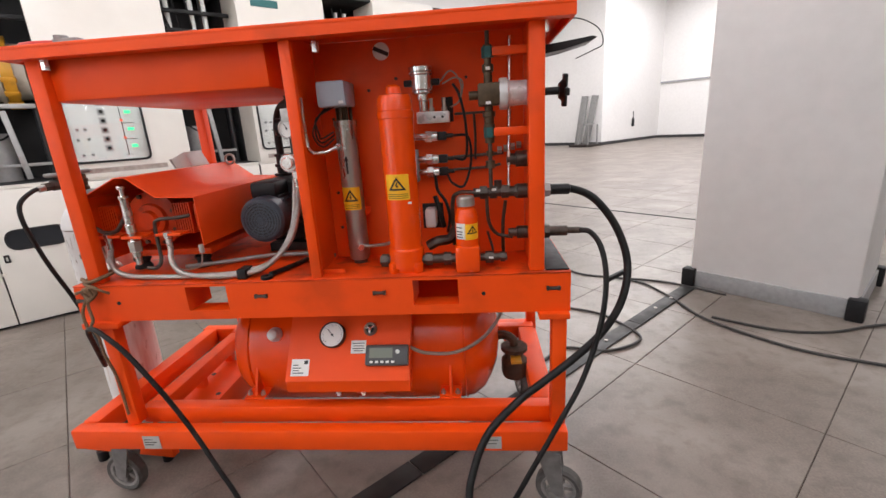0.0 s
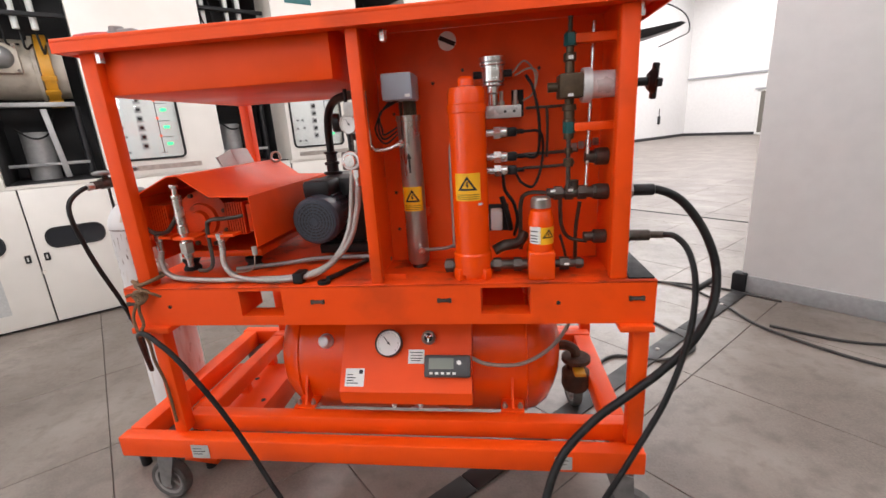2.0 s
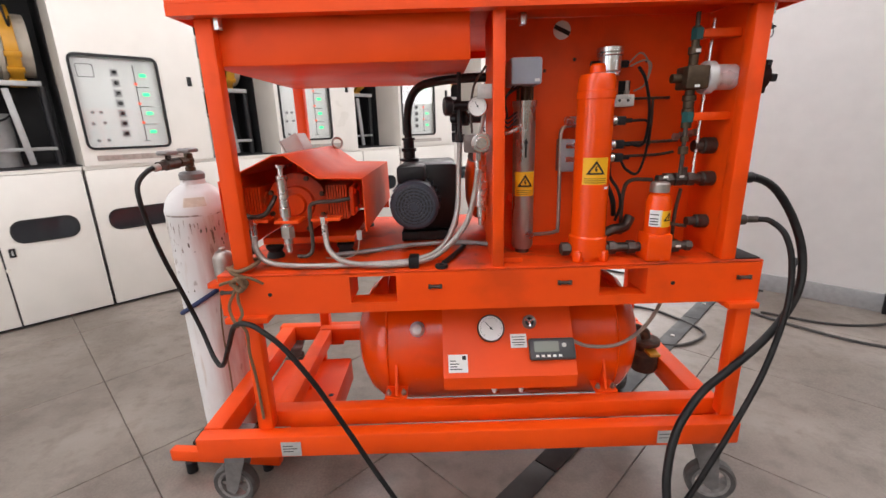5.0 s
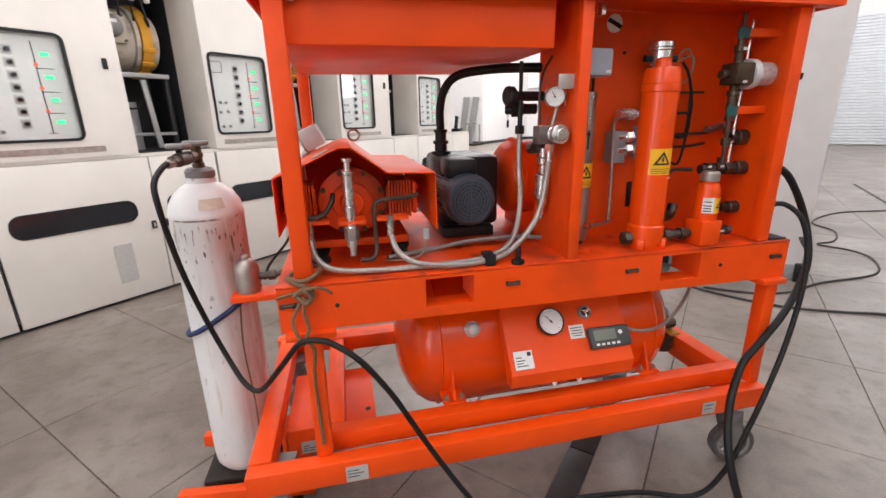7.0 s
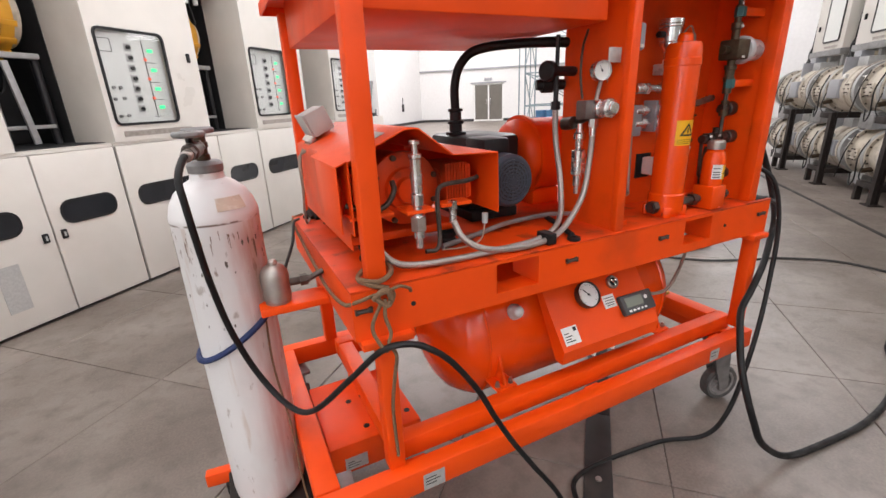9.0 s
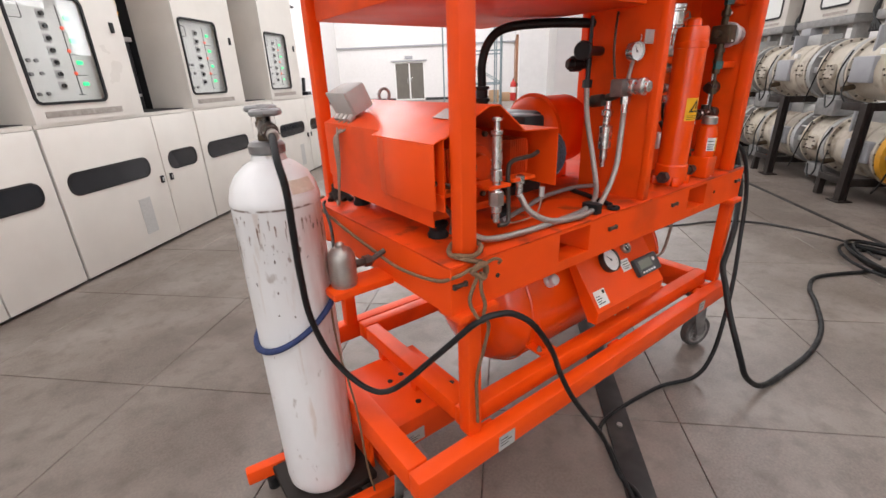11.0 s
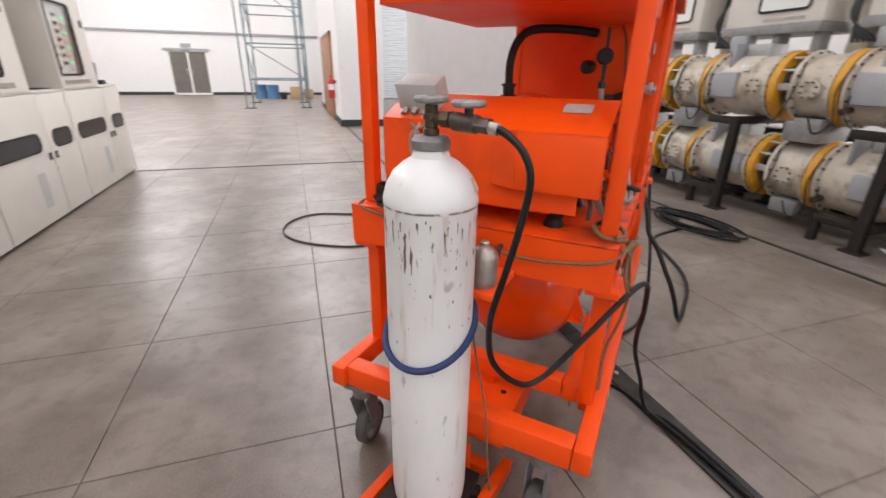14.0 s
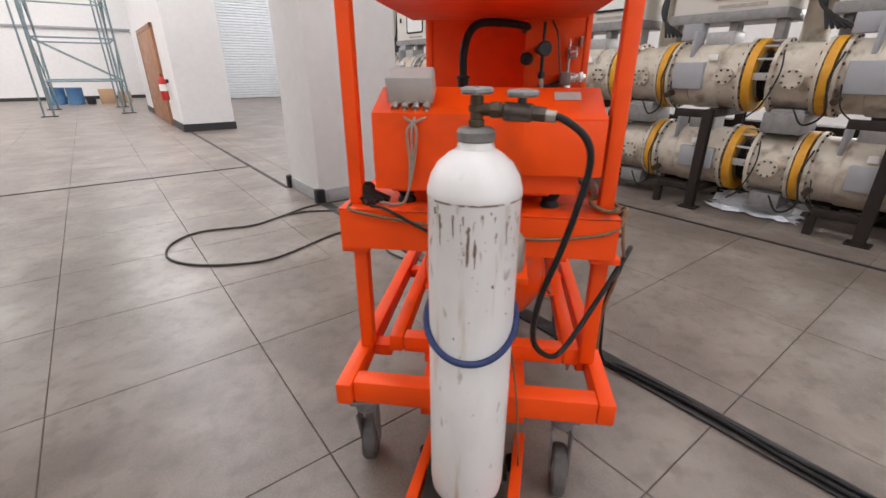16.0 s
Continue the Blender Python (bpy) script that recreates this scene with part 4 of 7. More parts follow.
lathe(b, [(0, 0), (0.06, 0.002), (0.105, 0.014), (0.128, 0.034), (0.133, 0.055), (0.133, 0.25), (0, 0.25)], Matrix.Translation((-0.59, 1.74, 1.07)) @ Matrix.Rotation(radians(90), 4, "Y"), 40)
drum = part("dust_filter_drum", b, ORANGE, cart, "orange domed filter drum")
lathe(bm := bm_(), [(0.133, 0), (0.146, 0), (0.146, 0.012), (0.133, 0.012)], Matrix.Translation((-0.53, 1.74, 1.07)) @ Matrix.Rotation(radians(90), 4, "Y"), 40)
part("drum_flange", bm, ORANGE, drum)
part("drum_stand", box(bm_(), -0.52, -0.40, 1.66, 1.82, 0.892, 0.95, 0.004), ORANGE, drum)
# valves on the partition
b = bm_()
cyl(b, (-0.556, 1.325, 1.337), (-0.566, 1.322, 1.337), 0.012, seg=10)
cyl(b, (-0.556, 1.325, 1.325), (-0.575, 1.33, 1.235), 0.006, seg=8)
part("gauge_stem", b, BRUSHED, cart)
gauge(Matrix.Translation((-0.576, 1.312, 1.337)) @ Matrix.Rotation(radians(-14), 4, "Z") @ Matrix.Rotation(radians(90), 4, "X"), 0.025, cart, needle=120)
b = bm_()
box(b, -0.615, -0.545, 1.318, 1.358, 1.212, 1.262, 0.004)
vb = part("valve_block", b, BLOCK, cart, "oxidised steel valve block")
b = bm_()
for r, y0, y1 in ((0.024, 1.318, 1.298), (0.019, 1.298, 1.284), (0.026, 1.284, 1.268), (0.017, 1.268, 1.255)):
    cyl(b, (-0.572, y0, 1.24), (-0.572, y1, 1.24), r, seg=18, bevel=0.002)
part("relief_valve", b, STEEL, vb, "bright steel relief valve")
b = bm_()
hexnut(b, (-0.576, 1.326, 1.212), (-0.576, 1.326, 1.19), 0.014)
cyl(b, (-0.576, 1.326, 1.19), (-0.576, 1.326, 1.165), 0.0105, seg=12)
part("hose_fitting", b, STEEL, vb)
b = bm_()
for r, z0, z1 in ((0.012, 1.20, 1.17), (0.018, 1.17, 1.15), (0.011, 1.15, 1.12), (0.021, 1.12, 1.045), (0.013, 1.045, 1.01), (0.009, 1.01, 0.985)):
    cyl(b, (-0.562, 1.392, z0), (-0.562, 1.392, z1), r, seg=16, bevel=0.002)
part("non_return_valve", b, STEEL, vb, "bright steel check valve")
b = bm_()
cyl(b, (-0.572, 1.345, 1.222), (-0.565, 1.395, 1.205), 0.013, seg=12)
cyl(b, (-0.58, 1.40, 1.20), (-0.58, 1.44, 1.195), 0.019, seg=12)
part("elbow", b, PIPE, vb)
part("copper_line", tube(bm_(), [(-0.59, 1.36, 1.265), (-0.592, 1.37, 1.33), (-0.58, 1.38, 1.40), (-0.545, 1.40, 1.45)], 0.0035), PIPE, vb)
b = bm_()
cyl(b, (-0.668, 1.43, 1.345), (-0.645, 1.435, 1.345), 0.028, seg=20, bevel=0.004)
cyl(b, (-0.64, 1.435, 1.345), (-0.545, 1.45, 1.345), 0.014, seg=12)
cyl(b, (-0.622, 1.435, 1.35), (-0.622, 1.435, 1.235), 0.0075, seg=12)
hexnut(b, (-0.622, 1.435, 1.262), (-0.622, 1.435, 1.238), 0.015)
cyl(b, (-0.622, 1.435, 1.30), (-0.622, 1.435, 1.44), 0.006, seg=10)
part("hand_valve", b, PUMPBLK, cart, "black hand valve")
b = bm_()
for r, x0, x1 in ((0.016, -0.645, -0.625), (0.024, -0.625, -0.59), (0.016, -0.59, -0.545)):
    cyl(b, (x0, 1.50, 1.31), (x1, 1.49, 1.31), r, seg=14, bevel=0.003)
part("valve_body", b, PUMPBLK, cart)
# black rubber strap lying over the deck edge
b = bm_()
tube(b, [(-0.612, 1.47, 0.901), (-0.632, 1.40, 0.9015), (-0.66, 1.325, 0.9015), (-0.683, 1.27, 0.902)], 0.008, 8)
lathe(b, [(0.007, 0.893), (0.018, 0.893), (0.019, 0.897), (0.018, 0.902), (0.007, 0.902), (0.007, 0.893)], Matrix.Translation((-0.690, 1.255, 0)), 18)
part("strap_handle", b, BLACK, cart, "black rubber strap with an eyelet")

# ---- filter bay ----
HX, HY = -0.43, 1.405
b = bm_()
lathe(b, [(0, 0.905), (0.028, 0.905), (0.033, 0.915), (0.033, 1.335), (0.036, 1.336), (0.036, 1.352), (0, 1.352)], Matrix.Translation((HX, HY, 0)), 28)
heater = part("heater_tube", b, HEATER, cart, "tall brushed steel heater cylinder")
for i in range(7):
    a = 2 * math.pi * i / 7
    part("heater_pin", cyl(bm_(), (HX + 0.022 * math.cos(a), HY + 0.022 * math.sin(a), 1.352), (HX + 0.022 * math.cos(a), HY + 0.022 * math.sin(a), 1.392), 0.0035, seg=6), BRASS, heater)
part("heater_core", cyl(bm_(), (HX, HY, 1.35), (HX, HY, 1.392), 0.013, seg=12), BRASS, heater)
part("heater_box", box(bm_(), -0.484, -0.398, 1.325, 1.435, 1.391, 1.462, 0.007), BLUEGREY, heater, "blue-grey cast terminal box")
plate("box_sticker", Matrix.Translation((-0.412, 1.3245, 1.402)) @ front, 0.014, 0.008, PAPER, heater)
b = bm_()
cyl(b, (HX, HY, 0.892), (HX, HY, 0.906), 0.022, seg=16)
part("heater_foot", b, PIPE, heater)
part("heater_clamp", box(bm_(), HX - 0.036, HX + 0.036, HY, 1.472, 1.05, 1.07), ORANGE, heater)


def warning(cx, cy, r, z0, z1, parent, facing=-90, span=70):
    """Yellow warning label wrapped on a cylinder, with triangle."""
    b = bm_()
    n = 8
    rings = []
    for k in range(n + 1):
        a = radians(facing - span / 2 + span * k / n)
        rings.append([bm_v for bm_v in (b.verts.new((cx + (r + 0.0012) * math.cos(a), cy + (r + 0.0012) * math.sin(a), z)) for z in (z0, z1))])
    for p, q in zip(rings, rings[1:]):
        b.faces.new((p[0], q[0], q[1], p[1]))
    lab = part("warning_label", b, YELLOW, parent, "yellow warning label with a black triangle")
    h = z1 - z0
    b = bm_()
    w = r * radians(span) * 0.36
    mid = (z0 + z1) / 2 + h * 0.1
    tri = [(-w, mid - h * 0.22), (w, mid - h * 0.22), (0, mid + h * 0.3)]
    ins = [(-w * 0.62, mid - h * 0.15), (w * 0.62, mid - h * 0.15), (0, mid + h * 0.17)]

    def wrap(p, out=0.002):
        a = radians(facing) + p[0] / r
        return (cx + (r + out) * math.cos(a), cy + (r + out) * math.sin(a), p[1])

    def band(p0, p1, q0, q1, n=10):
        rows = [[b.verts.new(wrap((a[0] + (c[0] - a[0]) * k / n, a[1] + (c[1] - a[1]) * k / n))) for k in range(n + 1)] for a, c in ((p0, p1), (q0, q1))]
        for k in range(n):
            b.faces.new((rows[0][k], rows[0][k + 1], rows[1][k + 1], rows[1][k]))
    for k in range(3):
        band(tri[k], tri[(k + 1) % 3], ins[k], ins[(k + 1) % 3])
    band((-w * 0.02, mid + h * 0.10), (-w * 0.16, mid - h * 0.03), (w * 0.12, mid + h * 0.10), (w * 0.02, mid - h * 0.01), 2)
    band((-w * 0.14, mid - h * 0.02), (w * 0.02, mid - h * 0.13), (w * 0.16, mid - h * 0.01), (w * 0.06, mid - h * 0.12), 2)
    if h > 0.06:
        for k in range(3):
            zz = z0 + h * (0.07 + 0.075 * k)
            band((-w * 1.15, zz), (w * 1.15, zz), (-w * 1.15, zz + h * 0.02), (w * 1.15, zz + h * 0.02))
    part("warning_print", b, INK, lab)


warning(HX, HY, 0.033, 1.075, 1.148, heater, -90, 110)
b = bm_()
prism(b, [(-0.003, 0), (0.003, 0), (0.003, 0.04), (0.007, 0.04), (0, 0.058), (-0.007, 0.04), (-0.003, 0.04)], -0.0005, 0.0005, "y", Matrix.Translation((HX, HY - 0.0338, 1.19)))
part("arrow_mark", b, INK, heater)
b = bm_()
tube(b, [(HX - 0.025, HY - 0.028, 1.275), (HX - 0.06, HY - 0.05, 1.262), (-0.52, 1.33, 1.265), (-0.53, 1.325, 1.30), (-0.53, 1.32, 1.42)], 0.006)
part("heater_pipe", b, STEEL, heater)
part("pipe_nut", hexnut(bm_(), (HX - 0.02, HY - 0.024, 1.277), (HX - 0.03, HY - 0.034, 1.273), 0.012), STEEL, heater)
part("pipe_nut", hexnut(bm_(), (HX + 0.012, HY - 0.03, 0.955), (HX + 0.02, HY - 0.045, 0.953), 0.011), STEEL, heater)
part("heater_pipe", tube(bm_(), [(HX + 0.015, HY - 0.035, 0.955), (HX + 0.06, 1.385, 0.952), (HX + 0.105, 1.40, 0.955), (HX + 0.115, 1.41, 0.98), (HX + 0.115, 1.42, 1.20), (HX + 0.12, 1.43, 1.265), (HX + 0.15, 1.44, 1.278), (HX + 0.2, 1.45, 1.28)], 0.0055), BRUSHED, heater, "thin bent steel pipe")
for k in range(3):
    part("heater_lead", tube(bm_(), [(-0.47 + 0.012 * k, 1.36, 1.392), (-0.495, 1.345 - 0.006 * k, 1.36), (-0.512 + 0.01 * k, 1.335, 1.315), (-0.49, 1.345, 1.278 + 0.012 * k), (-0.458, 1.372, 1.30 + 0.01 * k)], 0.0026, 6), HOSE, heater, "thin dark heater lead")
# large orange filter
FX, FY = -0.253, 1.308
b = bm_()
lathe(b, [(0, 0.89), (0.044, 0.89), (0.044, 0.905), (0.054, 0.908), (0.054, 0.962), (0.0495, 0.967), (0.0495, 1.345), (0.052, 1.347), (0.052, 1.366), (0.0495, 1.368), (0.0495, 1.396), (0.044, 1.409), (0.022, 1.413), (0.021, 1.43), (0.016, 1.436), (0, 1.436)], Matrix.Translation((FX, FY, 0)), 40)
filt = part("filter_vessel", b, TANKPAINT, cart, "tall orange filter vessel")
for i in range(4):
    part("filter_foot", box(bm_(), 0.04, 0.064, -0.012, 0.012, 0.892, 0.925, 0.003, Matrix.Translation((FX, FY, 0)) @ Matrix.Rotation(radians(45 + 90 * i), 4, "Z")), TANKPAINT, filt)
warning(FX, FY, 0.0485, 1.118, 1.192, filt, -95, 85)
plate("white_sticker", Matrix.Translation((FX + 0.028, FY - 0.041, 1.108)) @ Matrix.Rotation(radians(33), 4, "Z") @ front, 0.012, 0.006, PAPER, filt)
for x0, x1 in ((-0.335, -0.305), (-0.205, -0.10)):
    b = bm_()
    y = 1.30
    cyl(b, (x0, y, 0.925), (x1, y, 0.925), 0.014, seg=14)
    for k in range(2 if x1 - x0 > 0.05 else 1):
        xx = x0 + (x1 - x0) * (0.1 + 0.55 * k)
        hexnut(b, (xx, y, 0.925), (xx + 0.022, y, 0.925), 0.0205)
    part("pipe_coupling", b, PIPE, filt, "dark steel pipe coupling")
# small orange filter
SX, SY = -0.063, 1.285
b = bm_()
lathe(b, [(0.033, 0.97), (0.034, 0.975), (0.034, 1.06), (0.027, 1.082), (0.022, 1.085), (0.022, 1.09), (0, 1.09)], Matrix.Translation((SX, SY, 0)), 32)
box(b, SX - 0.036, SX + 0.036, SY - 0.036, SY + 0.036, 0.892, 0.972, 0.006)
sf = part("small_filter", b, TANKPAINT, cart, "small orange filter canister")
b = bm_()
lathe(b, [(0.0265, 1.09), (0.0265, 1.112), (0.022, 1.118), (0, 1.118)], Matrix.Translation((SX, SY, 0)), 20)
part("filter_cap", b, BRUSHED, sf, "grey knurled cap")
warning(SX, SY, 0.034, 0.993, 1.04, sf, -60, 80)
b = bm_()
for k in range(6):
    a = radians(-150 + 9 * k)
    a2 = radians(-150 + 9 * (k + 1))
    vs = [b.verts.new((SX + 0.0352 * math.cos(q), SY + 0.0352 * math.sin(q), z)) for q, z in ((a, 0.995), (a2, 0.995), (a2, 1.042), (a, 1.042))]
    b.faces.new(vs)
wl = part("white_label", b, PAPER, sf)
b = bm_()
for zz in (1.0, 1.008, 1.016, 1.028):
    for k in range(4):
        q0, q1 = radians(-145 + 9 * k), radians(-145 + 9 * (k + 1))
        b.faces.new([b.verts.new((SX + 0.0357 * math.cos(q), SY + 0.0357 * math.sin(q), z)) for q, z in ((q0, zz), (q1, zz), (q1, zz + 0.003), (q0, zz + 0.003))])
part("print_bar", b, INK, wl)
b = bm_()
cyl(b, (-0.025, 1.30, 0.925), (0.055, 1.30, 0.925), 0.012, seg=12)
hexnut(b, (-0.01, 1.30, 0.925), (0.015, 1.30, 0.925), 0.019)
hexnut(b, (0.035, 1.30, 0.925), (0.05, 1.30, 0.925), 0.016)
part("pipe_coupling", b, PIPE, sf)
part("nut_mark", box(bm_(), 0.0, 0.014, 1.279, 1.2815, 0.925, 0.931), PAPER, sf)
# pressure transmitter and manifold on the panel
b = bm_()
px, py = -0.183, 1.415
for r, z0, z1 in ((0.014, 1.362, 1.395), (0.018, 1.395, 1.415), (0.031, 1.415, 1.425), (0.034, 1.425, 1.468), (0.038, 1.468, 1.476), (0.038, 1.477, 1.492)):
    cyl(b, (px, py, z0), (px, py, z1), r, seg=24, bevel=0.002)
tr = part("pressure_transmitter", b, STEEL, cart, "bright steel pressure transmitter")
for s in (-1, 1):
    part("cable_gland", cyl(bm_(), (px + s * 0.032, py, 1.447), (px + s * 0.054, py, 1.447), 0.010, seg=12), PUMPBLK, tr)
b = bm_()
box(b, -0.205, -0.105, 1.405, 1.45, 1.328, 1.362, 0.003)
part("manifold_block", b, ALLOY, tr, "grey aluminium manifold block")
b = bm_()
for x in (-0.15, -0.125):
    cyl(b, (x, 1.4045, 1.345), (x, 1.402, 1.345), 0.004, seg=8)
part("manifold_screw", b, INK, tr)
b = bm_()
for x, z in ((-0.16, 1.362), (-0.12, 1.362)):
    cyl(b, (x, 1.43, z), (x, 1.43, z + 0.04), 0.0055, seg=10)
    hexnut(b, (x, 1.43, z), (x, 1.43, z + 0.012), 0.009)
part("manifold_fitting", b, BRUSHED, tr)
for k, (x, z) in enumerate(((-0.128, 1.447), (-0.122, 1.44))):
    part("transmitter_lead", tube(bm_(), [(x, 1.415, z), (-0.095 + 0.012 * k, 1.41, 1.475 - 0.02 * k), (-0.066 + 0.006 * k, 1.415, 1.44), (-0.072, 1.42, 1.39), (-0.10, 1.43, 1.372)], 0.0024, 6), COPPERWIRE, tr, "thin brown lead")
# pressure switches
for z in (1.288, 1.218, 1.178):
    b = bm_()
    cyl(b, (-0.27, 1.43, z), (-0.185, 1.43, z), 0.011, seg=12)
    cyl(b, (-0.30, 1.43, z), (-0.265, 1.43, z), 0.017, seg=14, bevel=0.002)
    hexnut(b, (-0.265, 1.43, z), (-0.245, 1.43, z), 0.019)
    hexnut(b, (-0.185, 1.43, z), (-0.165, 1.43, z), 0.019)
    cyl(b, (-0.165, 1.43, z), (-0.145, 1.43, z), 0.016, seg=16, bevel=0.002)
    sw = part("pressure_switch", b, STEEL, cart, "steel pressure switch with black plug")
    b = bm_()
    box(b, -0.147, -0.118, 1.418, 1.442, z - 0.013, z + 0.013, 0.004)
    cyl(b, (-0.12, 1.43, z), (-0.098, 1.43, z), 0.007, seg=10)
    part("switch_plug", b, PUMPBLK, sw)
b = bm_()
box(b, -0.225, -0.213, 1.405, 1.455, 1.15, 1.25, 0.002)
part("switch_plate", b, GREY, cart, "grey mounting plate")
for pts, r in (([(-0.10, 1.43, 1.288), (-0.05, 1.42, 1.28), (-0.045, 1.43, 1.20), (-0.07, 1.42, 1.13), (-0.105, 1.42, 1.14), (-0.12, 1.43, 1.165)], 0.004),
               ([(-0.16, 1.42, 1.165), (-0.155, 1.42, 1.12), (-0.13, 1.415, 1.08), (-0.12, 1.41, 1.03), (-0.13, 1.42, 0.98)], 0.005),
               ([(-0.10, 1.43, 1.218), (-0.06, 1.42, 1.22), (-0.055, 1.41, 1.31), (-0.07, 1.42, 1.40), (-0.09, 1.43, 1.44)], 0.0045),
               ([(-0.165, 1.42, 1.10), (-0.15, 1.40, 1.05), (-0.14, 1.41, 1.0)], 0.008)):
    part("black_lead", tube(bm_(), pts, r, 8), HOSE, cart, "thin black cable")
for pts, r in (([(-0.10, 1.45, 1.22), (0.0, 1.455, 1.222), (0.06, 1.45, 1.225)], 0.006), ([(-0.10, 1.45, 1.18), (0.0, 1.455, 1.182), (0.05, 1.45, 1.19)], 0.0055),
               ([(-0.09, 1.45, 1.352), (-0.02, 1.45, 1.352), (0.02, 1.45, 1.352)], 0.005), ([(-0.03, 1.45, 1.352), (-0.028, 1.45, 1.29), (-0.03, 1.45, 1.21)], 0.005),
               ([(0.0, 1.38, 1.11), (0.005, 1.38, 1.02), (0.03, 1.39, 0.975), (0.08, 1.38, 0.965)], 0.007), ([(0.05, 1.40, 0.892), (0.05, 1.40, 1.0), (0.06, 1.40, 1.08)], 0.007),
               ([(-0.11, 1.42, 0.935), (-0.11, 1.42, 1.07), (-0.09, 1.415, 1.108), (-0.03, 1.40, 1.11)], 0.008), ([(0.0, 1.37, 0.99), (0.015, 1.36, 0.93), (0.005, 1.34, 0.928)], 0.005)):
    part("panel_pipe", tube(bm_(), pts, r * 0.8, 8), PIPE, cart, "dark steel pipe")
# regulator train
RX, RY = 0.014, 1.328
part("regulator_rod", cyl(bm_(), (0.068, 1.36, 1.13), (0.078, 1.36, 1.55), 0.0048, seg=10), STEEL, cart, "thin steel rod")
train = part("regulator_train", cyl(bm_(), (RX, RY, 1.13), (RX, RY, 1.56), 0.006, seg=12), PIPE, cart, "dark brass fittings in line")
for r, z0, z1 in ((0.012, 1.50, 1.525), (0.010, 1.475, 1.50), (0.016, 1.455, 1.475), (0.012, 1.425, 1.455), (0.012, 1.35, 1.365), (0.018, 1.335, 1.35), (0.014, 1.315, 1.335), (0.016, 1.298, 1.315), (0.0135, 1.262, 1.282), (0.011, 1.225, 1.24), (0.0135, 1.19, 1.212)):
    part("fitting", cyl(bm_(), (RX, RY, z0), (RX, RY, z1), r, seg=14, bevel=0.0015), BRASS, train)
for z in (1.505, 1.292):
    part("tee_fitting", cyl(bm_(), (RX, RY - 0.004, z - 0.014), (RX, RY - 0.004, z + 0.014), 0.0165, seg=6), TEAL, train, "teal plastic union")
    part("support_arm", box(bm_(), RX + 0.012, 0.127, RY - 0.016, RY + 0.012, z - 0.010, z + 0.012, 0.002), ORANGE, train)
b = bm_()
box(b, RX - 0.03, RX + 0.032, RY - 0.035, RY + 0.03, 1.365, 1.425, 0.006)
cyl(b, (RX - 0.055, RY, 1.395), (RX - 0.03, RY, 1.395), 0.012, seg=12)
part("regulator_body", b, BRASS, train, "tarnished brass regulator body")
b = bm_()
lathe(b, [(0, 0.030), (0.041, 0.030), (0.043, 0.034), (0.043, 0.052), (0.036, 0.054), (0.034, 0.058), (0.033, 0.12), (0.028, 0.126), (0, 0.126)], Matrix.Translation((RX, RY, 1.395)) @ Matrix.Rotation(radians(90), 4, "Y"), 32)
part("regulator_bonnet", b, ALLOY, train, "light grey regulator bonnet")
b = bm_()
cyl(b, (0.15, RY + 0.02, 1.395), (0.212, RY + 0.02, 1.395), 0.011, seg=12)
cyl(b, (0.212, RY + 0.02, 1.395), (0.226, RY + 0.02, 1.395), 0.020, 0.034, seg=20)
for i in range(4):
    box(b, 0.222, 0.236, -0.010, 0.010, 0, 0.044, 0.003, Matrix.Translation((0, RY + 0.02, 1.395)) @ Matrix.Rotation(radians(90 * i + 10), 4, "X"))
part("regulator_knob", b, PUMPBLK, train, "black star knob")
plate("fitting_tag", Matrix.Translation((RX - 0.002, RY - 0.0365, 1.372)) @ front, 0.014, 0.007, PAPER, train)
plate("fitting_tag", Matrix.Translation((RX, RY - 0.0175, 1.463)) @ front, 0.012, 0.008, PAPER, train)
# header pipe at the bottom right and outlets
b = bm_()
cyl(b, (-0.04, 1.355, 1.115), (0.127, 1.355, 1.115), 0.014, seg=14)
for x in (-0.02, 0.01, 0.045, 0.085):
    hexnut(b, (x, 1.355, 1.115), (x + 0.022, 1.355, 1.115), 0.021)
cyl(b, (0.035, 1.355, 1.115), (0.035, 1.355, 1.15), 0.012, seg=12)
part("header_pipe", b, PIPE, cart, "dark header pipe with unions")
for x in (-0.035, 0.012):
    plate("fitting_tag", Matrix.Translation((x + 0.01, 1.333, 1.125)) @ front, 0.013, 0.007, PAPER, cart)
for z, y, r in ((1.21, 1.37, 0.024), (1.115, 1.355, 0.022), (0.985, 1.36, 0.02)):
    b = bm_()
    cyl(b, (0.127, y, z), (0.09, y, z), r, seg=18, bevel=0.003)
    cyl(b, (0.09, y, z), (0.065, y, z), r * 0.7, seg=12)
    part("bulkhead_fitting", b, PIPE, cart, "dark bulkhead fitting")
for z, y in ((1.115, 1.355), (0.985, 1.36)):
    b = bm_()
    cyl(b, (0.132, y, z), (0.165, y, z), 0.02, seg=16, bevel=0.002)
    hexnut(b, (0.165, y, z), (0.19, y, z), 0.023)
    part("outlet_coupling", b, CHROMEGREY if z > 1.05 else PIPE, cart, "outlet coupling on the end panel")
b = bm_()
for k in range(4):
    hexnut(b, (0.04 + 0.02 * k, 1.44, 1.235 + 0.004 * k), (0.054 + 0.02 * k, 1.44, 1.235 + 0.004 * k), 0.012)
part("elbow_fitting", b, BRUSHED, cart)
